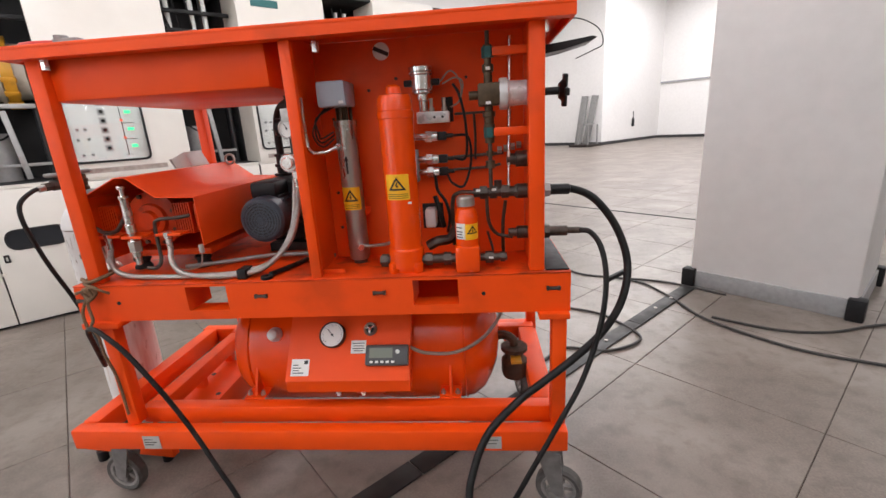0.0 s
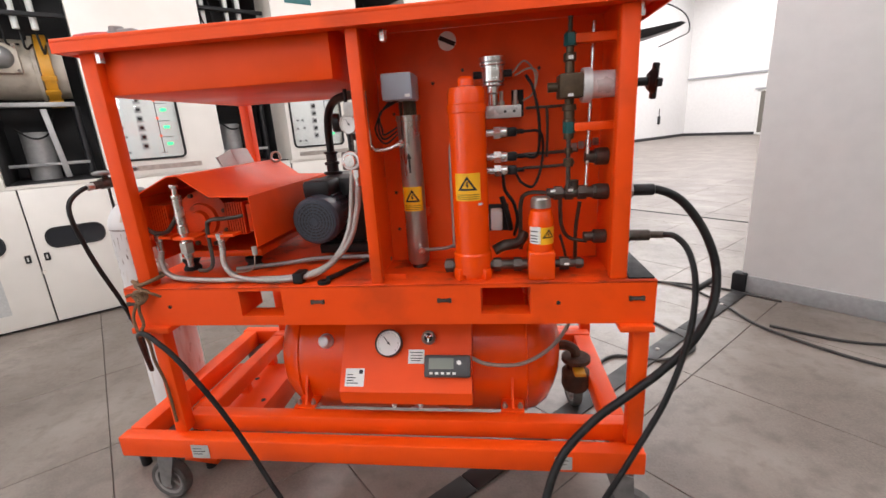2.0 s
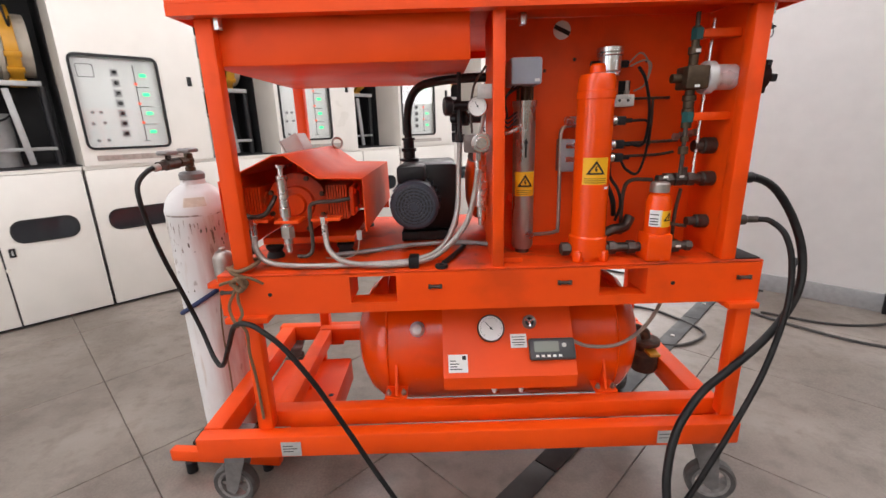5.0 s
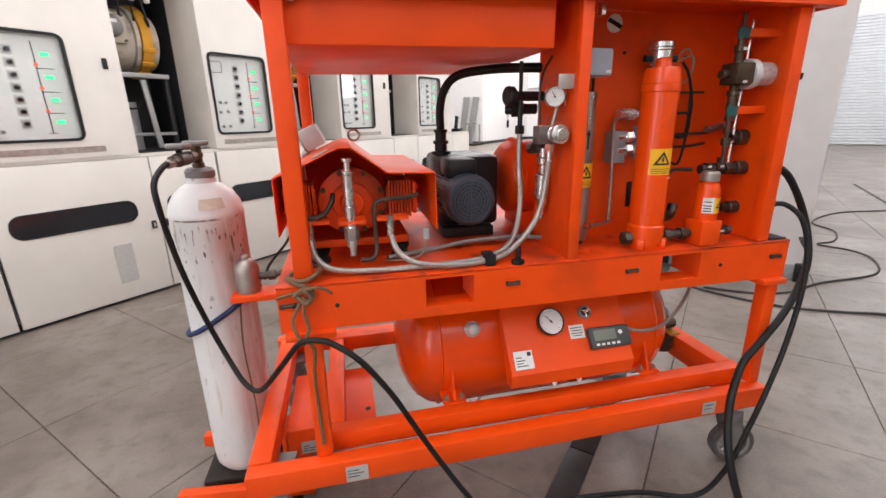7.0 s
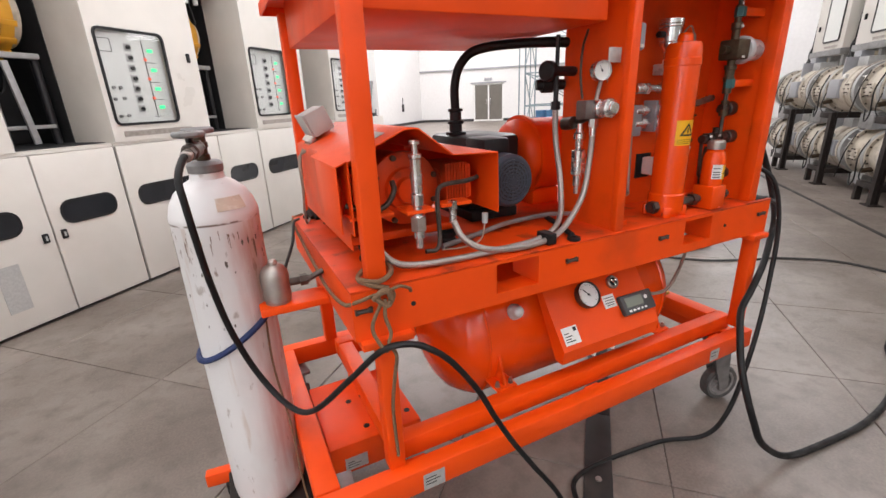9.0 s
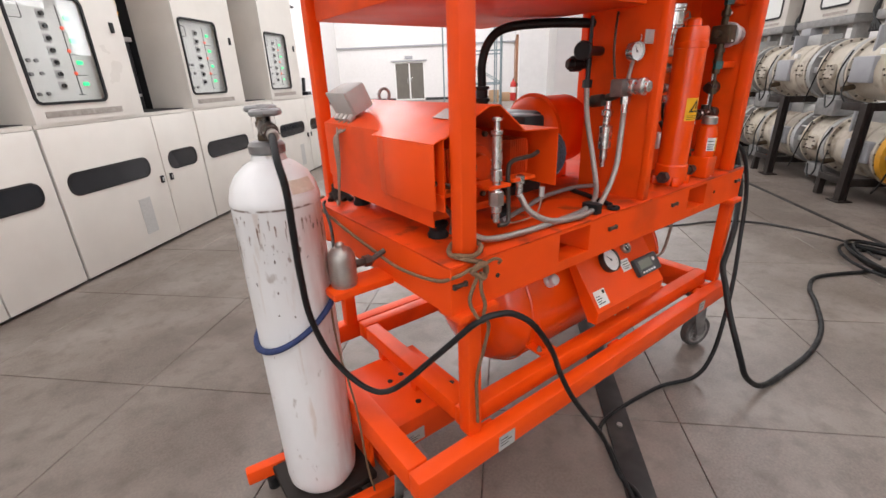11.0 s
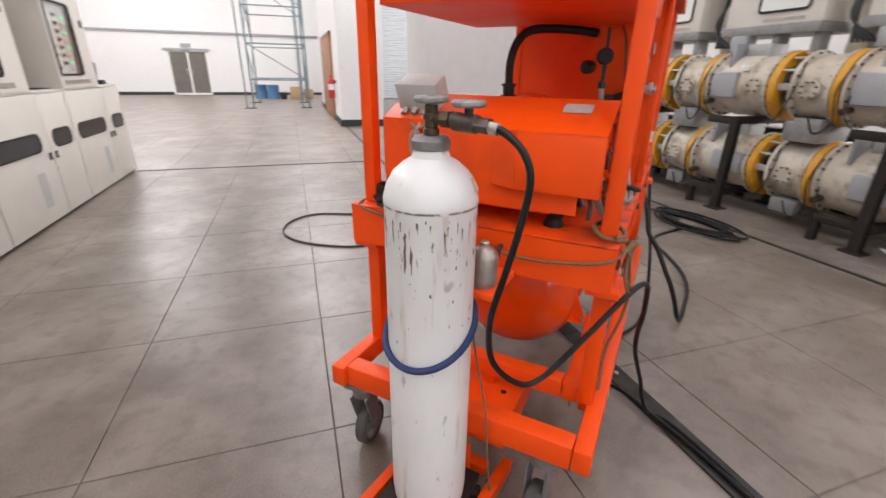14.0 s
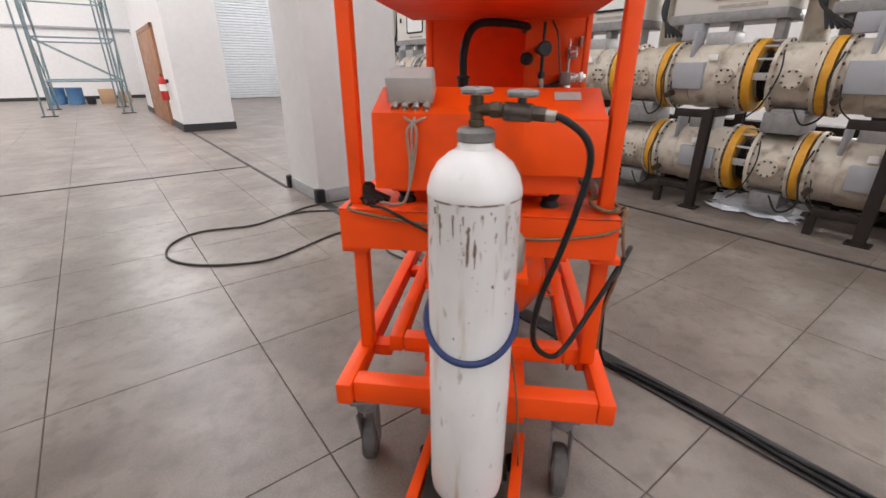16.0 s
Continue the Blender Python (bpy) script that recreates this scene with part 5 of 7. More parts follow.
# grey contactor box low on the panel
b = bm_()
box(b, -0.315, -0.272, 1.415, 1.47, 1.14, 1.238, 0.003)
part("relay_box", b, GREY, cart, "small grey relay box")
b = bm_()
box(b, -0.20, -0.165, 1.40, 1.46, 1.0, 1.06, 0.006)
part("white_cap", b, PAPER, cart)
part("dark_elbow", tube(bm_(), [(-0.19, 1.36, 0.95), (-0.16, 1.36, 0.965), (-0.12, 1.37, 0.97), (-0.10, 1.38, 1.0)], 0.016), PIPE, cart)
# black bracket bar at the end of the roof
b = bm_()
prism(b, [(0.135, 1.506), (0.25, 1.522), (0.34, 1.544), (0.352, 1.551), (0.34, 1.556), (0.25, 1.545), (0.135, 1.534)], 1.50, 1.60, "y")
part("end_handle", b, PUMPBLK, cart, "black folding end shelf")
part("loose_wire", tube(bm_(), [(0.20, 1.55, 1.585), (0.29, 1.56, 1.62), (0.37, 1.57, 1.59), (0.385, 1.56, 1.54), (0.35, 1.55, 1.52), (0.30, 1.55, 1.50)], 0.0018, 6), HOSE, cart, "thin loose wire")
# shelf bracket with grey pot at the deck's end
part("pot_shelf", box(bm_(), -1.512, -1.336, 1.492, 1.582, 0.762, 0.782, 0.003), ORANGE, cart)
b = bm_()
lathe(b, [(0, 0.782), (0.033, 0.782), (0.033, 0.79), (0.036, 0.793), (0.036, 0.858), (0.034, 0.868), (0.026, 0.882), (0.016, 0.888), (0.012, 0.889), (0.012, 0.897), (0.008, 0.901), (0, 0.902)], Matrix.Translation((-1.462, 1.537, 0)), 26)
part("filter_pot", b, BRUSHED, cart, "dull steel oil pot")
b = bm_()
cyl(b, (-1.43, 1.537, 0.83), (-1.375, 1.537, 0.83), 0.011, seg=12)
hexnut(b, (-1.40, 1.537, 0.83), (-1.38, 1.537, 0.83), 0.016)
cyl(b, (-1.375, 1.537, 0.83), (-1.335, 1.537, 0.845), 0.008, seg=10)
part("pot_fitting", b, PIPE, cart)
# junction box on the compressor cover
mj = Matrix.Translation((-1.243, 1.832, 1.224)) @ Matrix.Rotation(radians(-24.4), 4, "Y")
jb = part("junction_box", box(bm_(), -0.035, 0.035, -0.062, 0.062, -0.028, 0.046, 0.007, mj), PLASTIC, cart, "light grey plastic junction box with cable glands")
part("box_lid", box(bm_(), -0.041, -0.0352, -0.064, 0.064, -0.026, 0.048, 0.004, mj), PLASTIC, jb)
for k in range(4):
    y = -0.045 + 0.03 * k
    part("cable_gland", cyl(bm_(), mj @ Vector((-0.036, y, -0.026)), mj @ Vector((-0.056, y, -0.034)), 0.0105, seg=10), BRUSHED, jb)
for k, y in enumerate((-0.045, -0.015, 0.015)):
    p = mj @ Vector((-0.056, y, -0.034))
    part("flex", tube(bm_(), [p, p + Vector((-0.012, 0.0, -0.02)), (-1.312, 1.835 - 0.012 * k, 1.12), (-1.314, 1.83 - 0.006 * k, 1.03), (-1.318, 1.835, 0.95), (-1.312, 1.86, 0.905), (-1.29, 1.93, 0.90)], 0.0038, 8), COPPERWIRE, jb)
# pliers left on the roof
pl = thing("pliers", (-1.22, 1.30, 1.598), "red-handled pliers lying on the cart roof", "tool")
for s in (-1, 1):
    part("grip", tube(bm_(), [(-1.31, 1.30 + 0.02 * s, 1.608), (-1.26, 1.30 + 0.022 * s, 1.609), (-1.215, 1.30 + 0.006 * s, 1.610)], 0.009), RED, pl)
b = bm_()
box(b, -1.22, -1.14, 1.285, 1.315, 1.6, 1.622, 0.006)
cyl(b, (-1.20, 1.30, 1.6), (-1.20, 1.30, 1.63), 0.018, seg=14)
part("jaws", b, MIDGREY, pl)

# ---- gas bottle and its platform ----
BX, BY = -1.572, 1.63
gas = thing("gas_bottle", (BX, BY, 0.112), "tall white gas bottle with flaking paint and rust", "gas bottle")
b = bm_()
lathe(b, [(0, 0.118), (0.06, 0.112), (0.088, 0.118), (0.102, 0.141), (0.105, 0.171), (0.1055, 0.5), (0.105, 1.012), (0.1065, 1.017), (0.1065, 1.027), (0.105, 1.034), (0.0985, 1.058), (0.083, 1.085), (0.060, 1.105), (0.042, 1.115), (0.038, 1.13), (0, 1.13)],
      Matrix.Translation((BX, BY, 0)), 48)
body = part("bottle_body", b, BOTTLE, gas)
b = bm_()
lathe(b, [(0.030, 1.13), (0.041, 1.132), (0.042, 1.150), (0.036, 1.158), (0.030, 1.16), (0, 1.16)], Matrix.Translation((BX, BY, 0)), 28)
part("neck_ring", b, CASTER, gas, "grey threaded neck ring")
# rust streaks and stencil remnants on the shell
rnd = random.Random(4)


def shell_chip(bm, a, z, w, h, tail=0.0, n=11):
    """An irregular flake outline wrapped on the shell; tail draws it out downwards."""
    r = 0.10635
    pts = []
    for k in range(n):
        q = 2 * math.pi * k / n
        f = rnd.uniform(0.45, 1.0)
        dz = math.sin(q) * h * f
        pts.append((a + math.degrees(math.cos(q) * w * f * (1.0 if dz > 0 else 1.0 - 0.6 * tail) / r), z + (dz if dz > 0 else dz * (1 + 2.5 * tail))))
    mid = bm.verts.new((BX + r * math.cos(radians(a)), BY + r * math.sin(radians(a)), z))
    vs = [bm.verts.new((BX + r * math.cos(radians(p)), BY + r * math.sin(radians(p)), q)) for p, q in pts]
    for p, q in zip(vs, vs[1:] + vs[:1]):
        bm.faces.new((mid, p, q))


b = bm_()
for k in range(46):
    a = rnd.uniform(110, 350)
    z = 1.0 - abs(rnd.gauss(0, 0.13)) if k < 60 else rnd.uniform(0.16, 0.98)
    big = rnd.random() ** 3
    shell_chip(b, a, z, 0.0012 + 0.0042 * big, 0.0018 + 0.014 * big)
tagged(part("chipped_paint", b, FLAKE, body, "dark chips in the paint"), "dark chips in the paint", "", "", "stuff")
b = bm_()
for k in range(34):
    a = rnd.uniform(110, 350)
    z = 1.008 - abs(rnd.gauss(0, 0.025)) if k < 46 else rnd.uniform(0.2, 0.95)
    grow = 2.2 if k % 5 == 0 else 1.0
    shell_chip(b, a, z - 0.012 * grow, grow * rnd.uniform(0.001, 0.0035), grow * rnd.uniform(0.004, 0.013), tail=rnd.uniform(0.4, 1.0))
tagged(part("rust_drip", b, DRIP, body, "brown rust drips below the shoulder"), "brown rust drips below the shoulder", "", "", "stuff")
b = bm_()
lathe(b, [(0.1045, 1.046), (0.090, 1.076)], Matrix.Translation((BX, BY, 0)) @ Matrix.Rotation(radians(-75), 4, "Z"), 36)
bmesh.ops.delete(b, geom=[f for f in b.faces if not (-0.2 < math.atan2(f.calc_center_median().y - BY, f.calc_center_median().x - BX) + radians(72) < 0.55)], context="FACES")
bmesh.ops.scale(b, vec=(1.012, 1.012, 1.0), verts=b.verts, space=Matrix.Translation((-BX, -BY, 0)))
part("faded_sticker", b, FADED, body, "faded brown sticker")
b = bm_()
for r, z0, z1 in ((0.017, 1.16, 1.175), (0.014, 1.175, 1.222), (0.017, 1.19, 1.205)):
    cyl(b, (BX, BY, z0), (BX, BY, z1), r, seg=16, bevel=0.002)
cyl(b, (BX, BY, 1.195), (BX - 0.01, BY - 0.055, 1.195), 0.013, seg=12)
hexnut(b, (BX - 0.006, BY - 0.03, 1.195), (BX - 0.009, BY - 0.05, 1.195), 0.018)
valve = part("bottle_valve", b, BRASS, gas, "tarnished brass bottle valve")


def handwheel(c, r, mat, parent):
    b = bm_()
    n = 28
    pts = [(c[0] + r * (1 + 0.08 * math.cos(6 * 2 * math.pi * i / n)) * math.cos(2 * math.pi * i / n), c[1] + r * (1 + 0.08 * math.cos(6 * 2 * math.pi * i / n)) * math.sin(2 * math.pi * i / n), c[2]) for i in range(n + 1)]
    tube(b, pts, 0.0075, 8, 1, False)
    for i in range(4):
        a = radians(90 * i + 20)
        cyl(b, c, (c[0] + r * math.cos(a), c[1] + r * math.sin(a), c[2]), 0.005, seg=6)
    cyl(b, (c[0], c[1], c[2] - 0.02), (c[0], c[1], c[2] + 0.008), 0.009, seg=10)
    part("handwheel", b, mat, parent)


handwheel((BX, BY, 1.232), 0.028, MIDGREY, valve)
b = bm_()
cyl(b, (BX - 0.010, BY - 0.055, 1.193), (BX - 0.02, BY - 0.115, 1.190), 0.019, seg=14, bevel=0.004)
cyl(b, (BX - 0.0165, BY - 0.092, 1.19), (BX - 0.0165, BY - 0.092, 1.222), 0.009, seg=10)
hexnut(b, (BX - 0.02, BY - 0.115, 1.190), (BX - 0.024, BY - 0.14, 1.188), 0.016)
adap = part("hose_valve", b, PIPE, gas, "dark needle valve on the outlet")
handwheel((BX - 0.0165, BY - 0.092, 1.228), 0.026, MIDGREY, adap)
# platform
plat = thing("bottle_platform", (BX, BY, 0.0), "low orange weighing platform under the bottle", "scale platform")
part("platform_plate", box(bm_(), -1.70, -1.44, 1.52, 1.755, 0.086, 0.112, 0.004), RUSTBEAM, plat, "dark steel plate")
for y in (1.49, 1.785):
    part("side_bar", box(bm_(), -1.775, -1.33, y - 0.018, y + 0.018, 0.05, 0.10, 0.005, Matrix.Translation((-1.6, y, 0)) @ Matrix.Rotation(radians(-6), 4, "Z") @ Matrix.Translation((1.6, -y, 0))), ORANGE, plat)
    for x in (-1.70, -1.40):
        part("levelling_foot", cyl(bm_(), (x, y, 0.0), (x, y, 0.052), 0.02, seg=14, bevel=0.003), BLACK, plat)
for x in (-1.66, -1.48):
    part("cross_bar", box(bm_(), x - 0.02, x + 0.02, 1.506, 1.77, 0.052, 0.086, 0.003), RUSTBEAM, plat)
part("cross_bar", box(bm_(), -1.40, -1.36, 1.515, 1.76, 0.056, 0.094, 0.004), ORANGE, plat)
part("back_plate", box(bm_(), -1.44, -1.425, 1.56, 1.70, 0.09, 0.20, 0.003), ORANGE, plat)
# blue strap round the bottle
st = []
for i in range(25):
    a = radians(40 + 290 * i / 24)
    st.append((BX + 0.112 * math.cos(a), BY + 0.112 * math.sin(a), 0.70 - 0.075 * math.cos(a - radians(0)) * -1 * 0.9))
st = [(-1.455, 1.66, 0.775)] + st[1:-1] + [(-1.45, 1.565, 0.775)]
single("blue_strap", tube(bm_(), st, 0.0085, 8, 2), BLUE, "dark blue cloth strap tied round the bottle", "strap")

# ---- hoses and ropes ----
bh = thing("bottle_hose", (-1.45, 1.4, 0), "thin black rubber hose from the bottle valve", "hose")
part("hose_tube", tube(bm_(), [(-1.596, 1.492, 1.187), (-1.606, 1.455, 1.18), (-1.618, 1.41, 1.145), (-1.615, 1.396, 1.09), (-1.61, 1.412, 0.99), (-1.603, 1.435, 0.89), (-1.585, 1.468, 0.755), (-1.545, 1.468, 0.62), (-1.488, 1.415, 0.535), (-1.435, 1.365, 0.535), (-1.355, 1.275, 0.652), (-1.29, 1.205, 0.75), (-1.235, 1.175, 0.768), (-1.19, 1.160, 0.75), (-1.137, 1.155, 0.70), (-1.07, 1.152, 0.60), (-1.02, 1.156, 0.50), (-0.967, 1.150, 0.40), (-0.906, 1.130, 0.30), (-0.842, 1.108, 0.20), (-0.80, 1.09, 0.10), (-0.785, 1.055, 0.03), (-0.80, 0.98, 0.021), (-0.93, 0.83, 0.0205), (-1.12, 0.645, 0.0205), (-1.33, 0.42, 0.0205), (-1.6, 0.15, 0.0205), (-2.0, -0.25, 0.0205), (-2.5, -0.74, 0.0205)], 0.0077, 10, 8), HOSE, bh)
b = bm_()
cyl(b, (-1.593, 1.502, 1.188), (-1.60, 1.47, 1.184), 0.0125, seg=12, bevel=0.002)
part("ferrule", b, BRUSHED, bh, "pressed steel ferrule")
thh = thing("thick_hose", (0.4, 1.3, 0), "thick black rubber hose hanging from the cart's outlet", "hose")
part("hose_tube", tube(bm_(), [(0.19, 1.355, 1.115), (0.26, 1.362, 1.112), (0.33, 1.366, 1.075), (0.395, 1.36, 0.985), (0.424, 1.335, 0.88), (0.402, 1.295, 0.78), (0.345, 1.268, 0.69), (0.255, 1.232, 0.62), (0.158, 1.205, 0.555), (0.078, 1.185, 0.50), (-0.005, 1.130, 0.448), (-0.043, 1.098, 0.40), (-0.066, 1.069, 0.35), (-0.082, 1.035, 0.29), (-0.075, 1.0, 0.2), (-0.04, 0.975, 0.11), (0.08, 0.945, 0.028), (0.28, 0.92, 0.0125), (0.55, 0.90, 0.0125), (0.83, 0.93, 0.0125), (1.13, 1.03, 0.0125), (1.32, 1.11, 0.0125), (1.55, 1.13, 0.0125), (1.83, 0.98, 0.0125), (2.0, 0.85, 0.0125)], 0.0118, 14, 8), HOSE, thh)
b = bm_()
cyl(b, (0.19, 1.355, 1.115), (0.25, 1.361, 1.113), 0.0165, seg=16, bevel=0.003)
part("ferrule", b, PUMPBLK, thh)
b = bm_()
for r, x0, x1 in ((0.016, 0.19, 0.245), (0.0105, 0.245, 0.285)):
    cyl(b, (x0, 1.36, 0.985), (x1, 1.355, 0.985), r, seg=14, bevel=0.002)
hn = thing("slim_hose", (0.3, 1.2, 0.0), "slim black hose with steel end fitting", "hose")
part("hose_end", b, PIPE, hn, "steel hose coupling")
part("hose_tube", tube(bm_(), [(0.28, 1.354, 0.986), (0.31, 1.335, 0.982), (0.332, 1.295, 0.945), (0.342, 1.265, 0.86), (0.325, 1.235, 0.73), (0.27, 1.205, 0.56), (0.19, 1.17, 0.42), (0.11, 1.145, 0.28), (0.02, 1.13, 0.12), (-0.07, 1.15, 0.025), (-0.25, 1.225, 0.0095), (-0.60, 1.25, 0.0095), (-0.72, 1.13, 0.026), (-0.87, 0.93, 0.021), (-1.05, 0.73, 0.021), (-1.3, 0.50, 0.021), (-1.55, 0.24, 0.021), (-1.95, -0.17, 0.021), (-2.45, -0.66, 0.0205)], 0.0085, 10), HOSE, hn)
single("cable_tie_block", box(bm_(), -0.066, 0.066, -0.007, 0.007, -0.006, 0.006, 0.003, Matrix.Translation((0.388, 1.312, 0.85)) @ Matrix.Rotation(radians(45), 4, "Z")), BLACK, "black clamp holding two hoses together", "clamp")
rope = thing("hemp_rope", (-1.27, 1.24, 0.89), "frayed hemp rope knotted round the corner post", "rope")
part("rope_loop", tube(bm_(), [(-1.31, 1.255, 0.91), (-1.27, 1.235, 0.905), (-1.235, 1.25, 0.915), (-1.23, 1.30, 0.92), (-1.27, 1.31, 0.915), (-1.305, 1.28, 0.905), (-1.29, 1.24, 0.90), (-1.25, 1.232, 0.885)], 0.006, 8), ROPE, rope)
part("rope_knot", tube(bm_(), [(-1.29, 1.225, 0.87), (-1.265, 1.215, 0.89), (-1.245, 1.222, 0.875), (-1.262, 1.212, 0.855), (-1.283, 1.222, 0.875), (-1.262, 1.208, 0.89), (-1.25, 1.215, 0.865)], 0.007, 8), ROPE, rope)
part("rope_tail", tube(bm_(), [(-1.265, 1.215, 0.87), (-1.27, 1.21, 0.83), (-1.262, 1.205, 0.79), (-1.27, 1.20, 0.765), (-1.255, 1.2, 0.73), (-1.262, 1.21, 0.66), (-1.265, 1.232, 0.56), (-1.262, 1.232, 0.42)], 0.0045, 8), ROPE, rope)
part("rope_tail", tube(bm_(), [(-1.275, 1.218, 0.86), (-1.30, 1.215, 0.81), (-1.29, 1.205, 0.77), (-1.275, 1.195, 0.75)], 0.0045, 8), ROPE, rope)
part("rope_end", tube(bm_(), [(-1.26, 1.215, 0.885), (-1.235, 1.205, 0.897), (-1.21, 1.21, 0.885), (-1.2, 1.225, 0.87)], 0.004, 6), ROPE, rope)
part("rope_run", tube(bm_(), [(-1.285, 1.225, 0.88), (-1.325, 1.235, 0.868), (-1.342, 1.29, 0.845), (-1.345, 1.45, 0.825), (-1.344, 1.60, 0.835), (-1.344, 1.82, 0.86), (-1.34, 2.0, 0.887), (-1.30, 2.02, 0.9)], 0.0045, 8), ROPE, rope)
single("twine", tube(bm_(), [(-1.50, 1.56, 0.762), (-1.505, 1.53, 0.60), (-1.49, 1.50, 0.42), (-1.485, 1.48, 0.2), (-1.47, 1.47, 0.06)], 0.003, 6), ROPE, "thin brown twine hanging beside the bottle", "twine")
# rag by the far corner of the deck
b = bm_()
for i in range(4):
    tube(b, [(-1.30 + 0.02 * i, 1.96 - 0.015 * i, 0.897), (-1.27, 1.99, 0.912 + 0.01 * i), (-1.245 + 0.01 * i, 1.975, 0.93), (-1.29, 1.985, 0.905)], 0.011, 8)
single("cord_tangle", b, RUSTBEAM, "dark bundled cord at the deck corner", "cord")
single("hanging_lead", tube(bm_(), [(-1.325, 1.95, 0.90), (-1.35, 1.90, 0.90), (-1.375, 1.80, 0.86), (-1.42, 1.68, 0.82), (-1.43, 1.62, 0.79)], 0.005, 8), HOSE, "thin black lead from the deck to the pot", "cable")


def floor_cable(name, pts, r, label, n=8):
    pts2 = [Vector((u, v, r + 0.001)) for u, v in pts]
    return single(name, tube(bm_(), pts2, r, 8, n), CABLE, label, "cable", "cables on the floor")


FC = "black cable running over the slabs"
floor_cable("floor_cable", [(1.75, 3.15), (1.6, 3.3), (1.42, 3.46), (1.05, 3.6), (0.82, 3.72), (0.62, 4.05), (0.35, 4.1), (0.1, 3.95), (0.0, 3.7), (0.04, 3.4), (0.2, 3.15), (0.71, 2.92), (0.86, 2.73), (0.92, 2.5), (0.70, 2.36), (0.45, 2.4), (0.3, 2.25)], 0.0085, "black cable lying in a wide loop on the floor")
floor_cable("floor_cable", [(1.12, 3.575), (1.2, 3.5), (1.28, 3.4), (1.36, 3.1), (1.42, 2.75), (1.69, 2.36), (2.0, 2.17), (2.23, 2.06), (2.5, 1.75), (2.45, 1.2), (2.2, 0.95)], 0.0085, FC)
floor_cable("floor_cable", [(1.47, 2.78), (1.75, 2.58), (2.03, 2.54), (2.38, 2.62), (3.0, 2.66), (3.4, 2.95), (3.5, 3.2), (3.42, 3.45), (3.7, 3.5), (4.1, 3.8), (4.3, 4.2), (5.1, 4.5), (5.9, 4.4)], 0.008, FC)
coil = thing("cable_coil", HALL @ Vector((2.05, -0.85, 0)), "loose coil of black cable on the floor", "cable coil")
for k in range(7):
    pts = []
    cu, cv, ra, rb = 2.05 + rnd.uniform(-0.05, 0.05), -0.86 + rnd.uniform(-0.04, 0.04), 0.36 + rnd.uniform(-0.08, 0.08), 0.17 + rnd.uniform(-0.04, 0.04)
    ph = rnd.uniform(0, 6.28)
    for i in range(17):
        a = ph + 2 * math.pi * i / 16
        pts.append(HALL @ Vector((cu + ra * math.cos(a), cv + rb * math.sin(a), 0.011 + 0.011 * k * 0.7 + 0.004 * math.sin(3 * a))))
    part("cable_turn", tube(bm_(), pts, 0.010, 8, 3), HOSE, coil)
# black cover strip on the floor
strip = tagged(new("floor_strip"), "black steel cable cover strip bolted to the floor", "cover strip")
strip.matrix_world = HALL
for k, (u0, u1) in enumerate(((-3.2, -1.2), (-1.195, 0.8), (0.805, 2.6), (2.605, 3.5))):
    part("strip_plate", box(bm_(), u0, u1, 1.2, 1.295, 0.001, 0.011, 0.003), STRIP, strip)
    for u in (u0 + 0.3, u1 - 0.35):
        part("strip_bolt", cyl(bm_(), (u, 1.2475, 0.012), (u, 1.2475, 0.018), 0.011, seg=10), BRUSHED, strip)
single("trench_edge", box(bm_(), -6, 10, -1.15, -1.11, -0.002, 0.007, 0.002), STRIP, "thin dark steel trench edging set in the floor", "edging").matrix_world = HALL
single("trench_edge", box(bm_(), 4.36, 10.5, 1.30, 1.345, -0.002, 0.006, 0.002), STRIP, "thin dark steel trench edging set in the floor", "edging").matrix_world = HALL
single("trench_edge", box(bm_(), 5.86, 5.9, 1.35, 4.6, -0.002, 0.006, 0.002), STRIP, "thin dark steel trench edging set in the floor", "edging").matrix_world = HALL

# ---- switchgear cabinets ----
PITCH, WIDE, FRONT = 1.49, 0.955, 4.61
DEPTH = 0.95


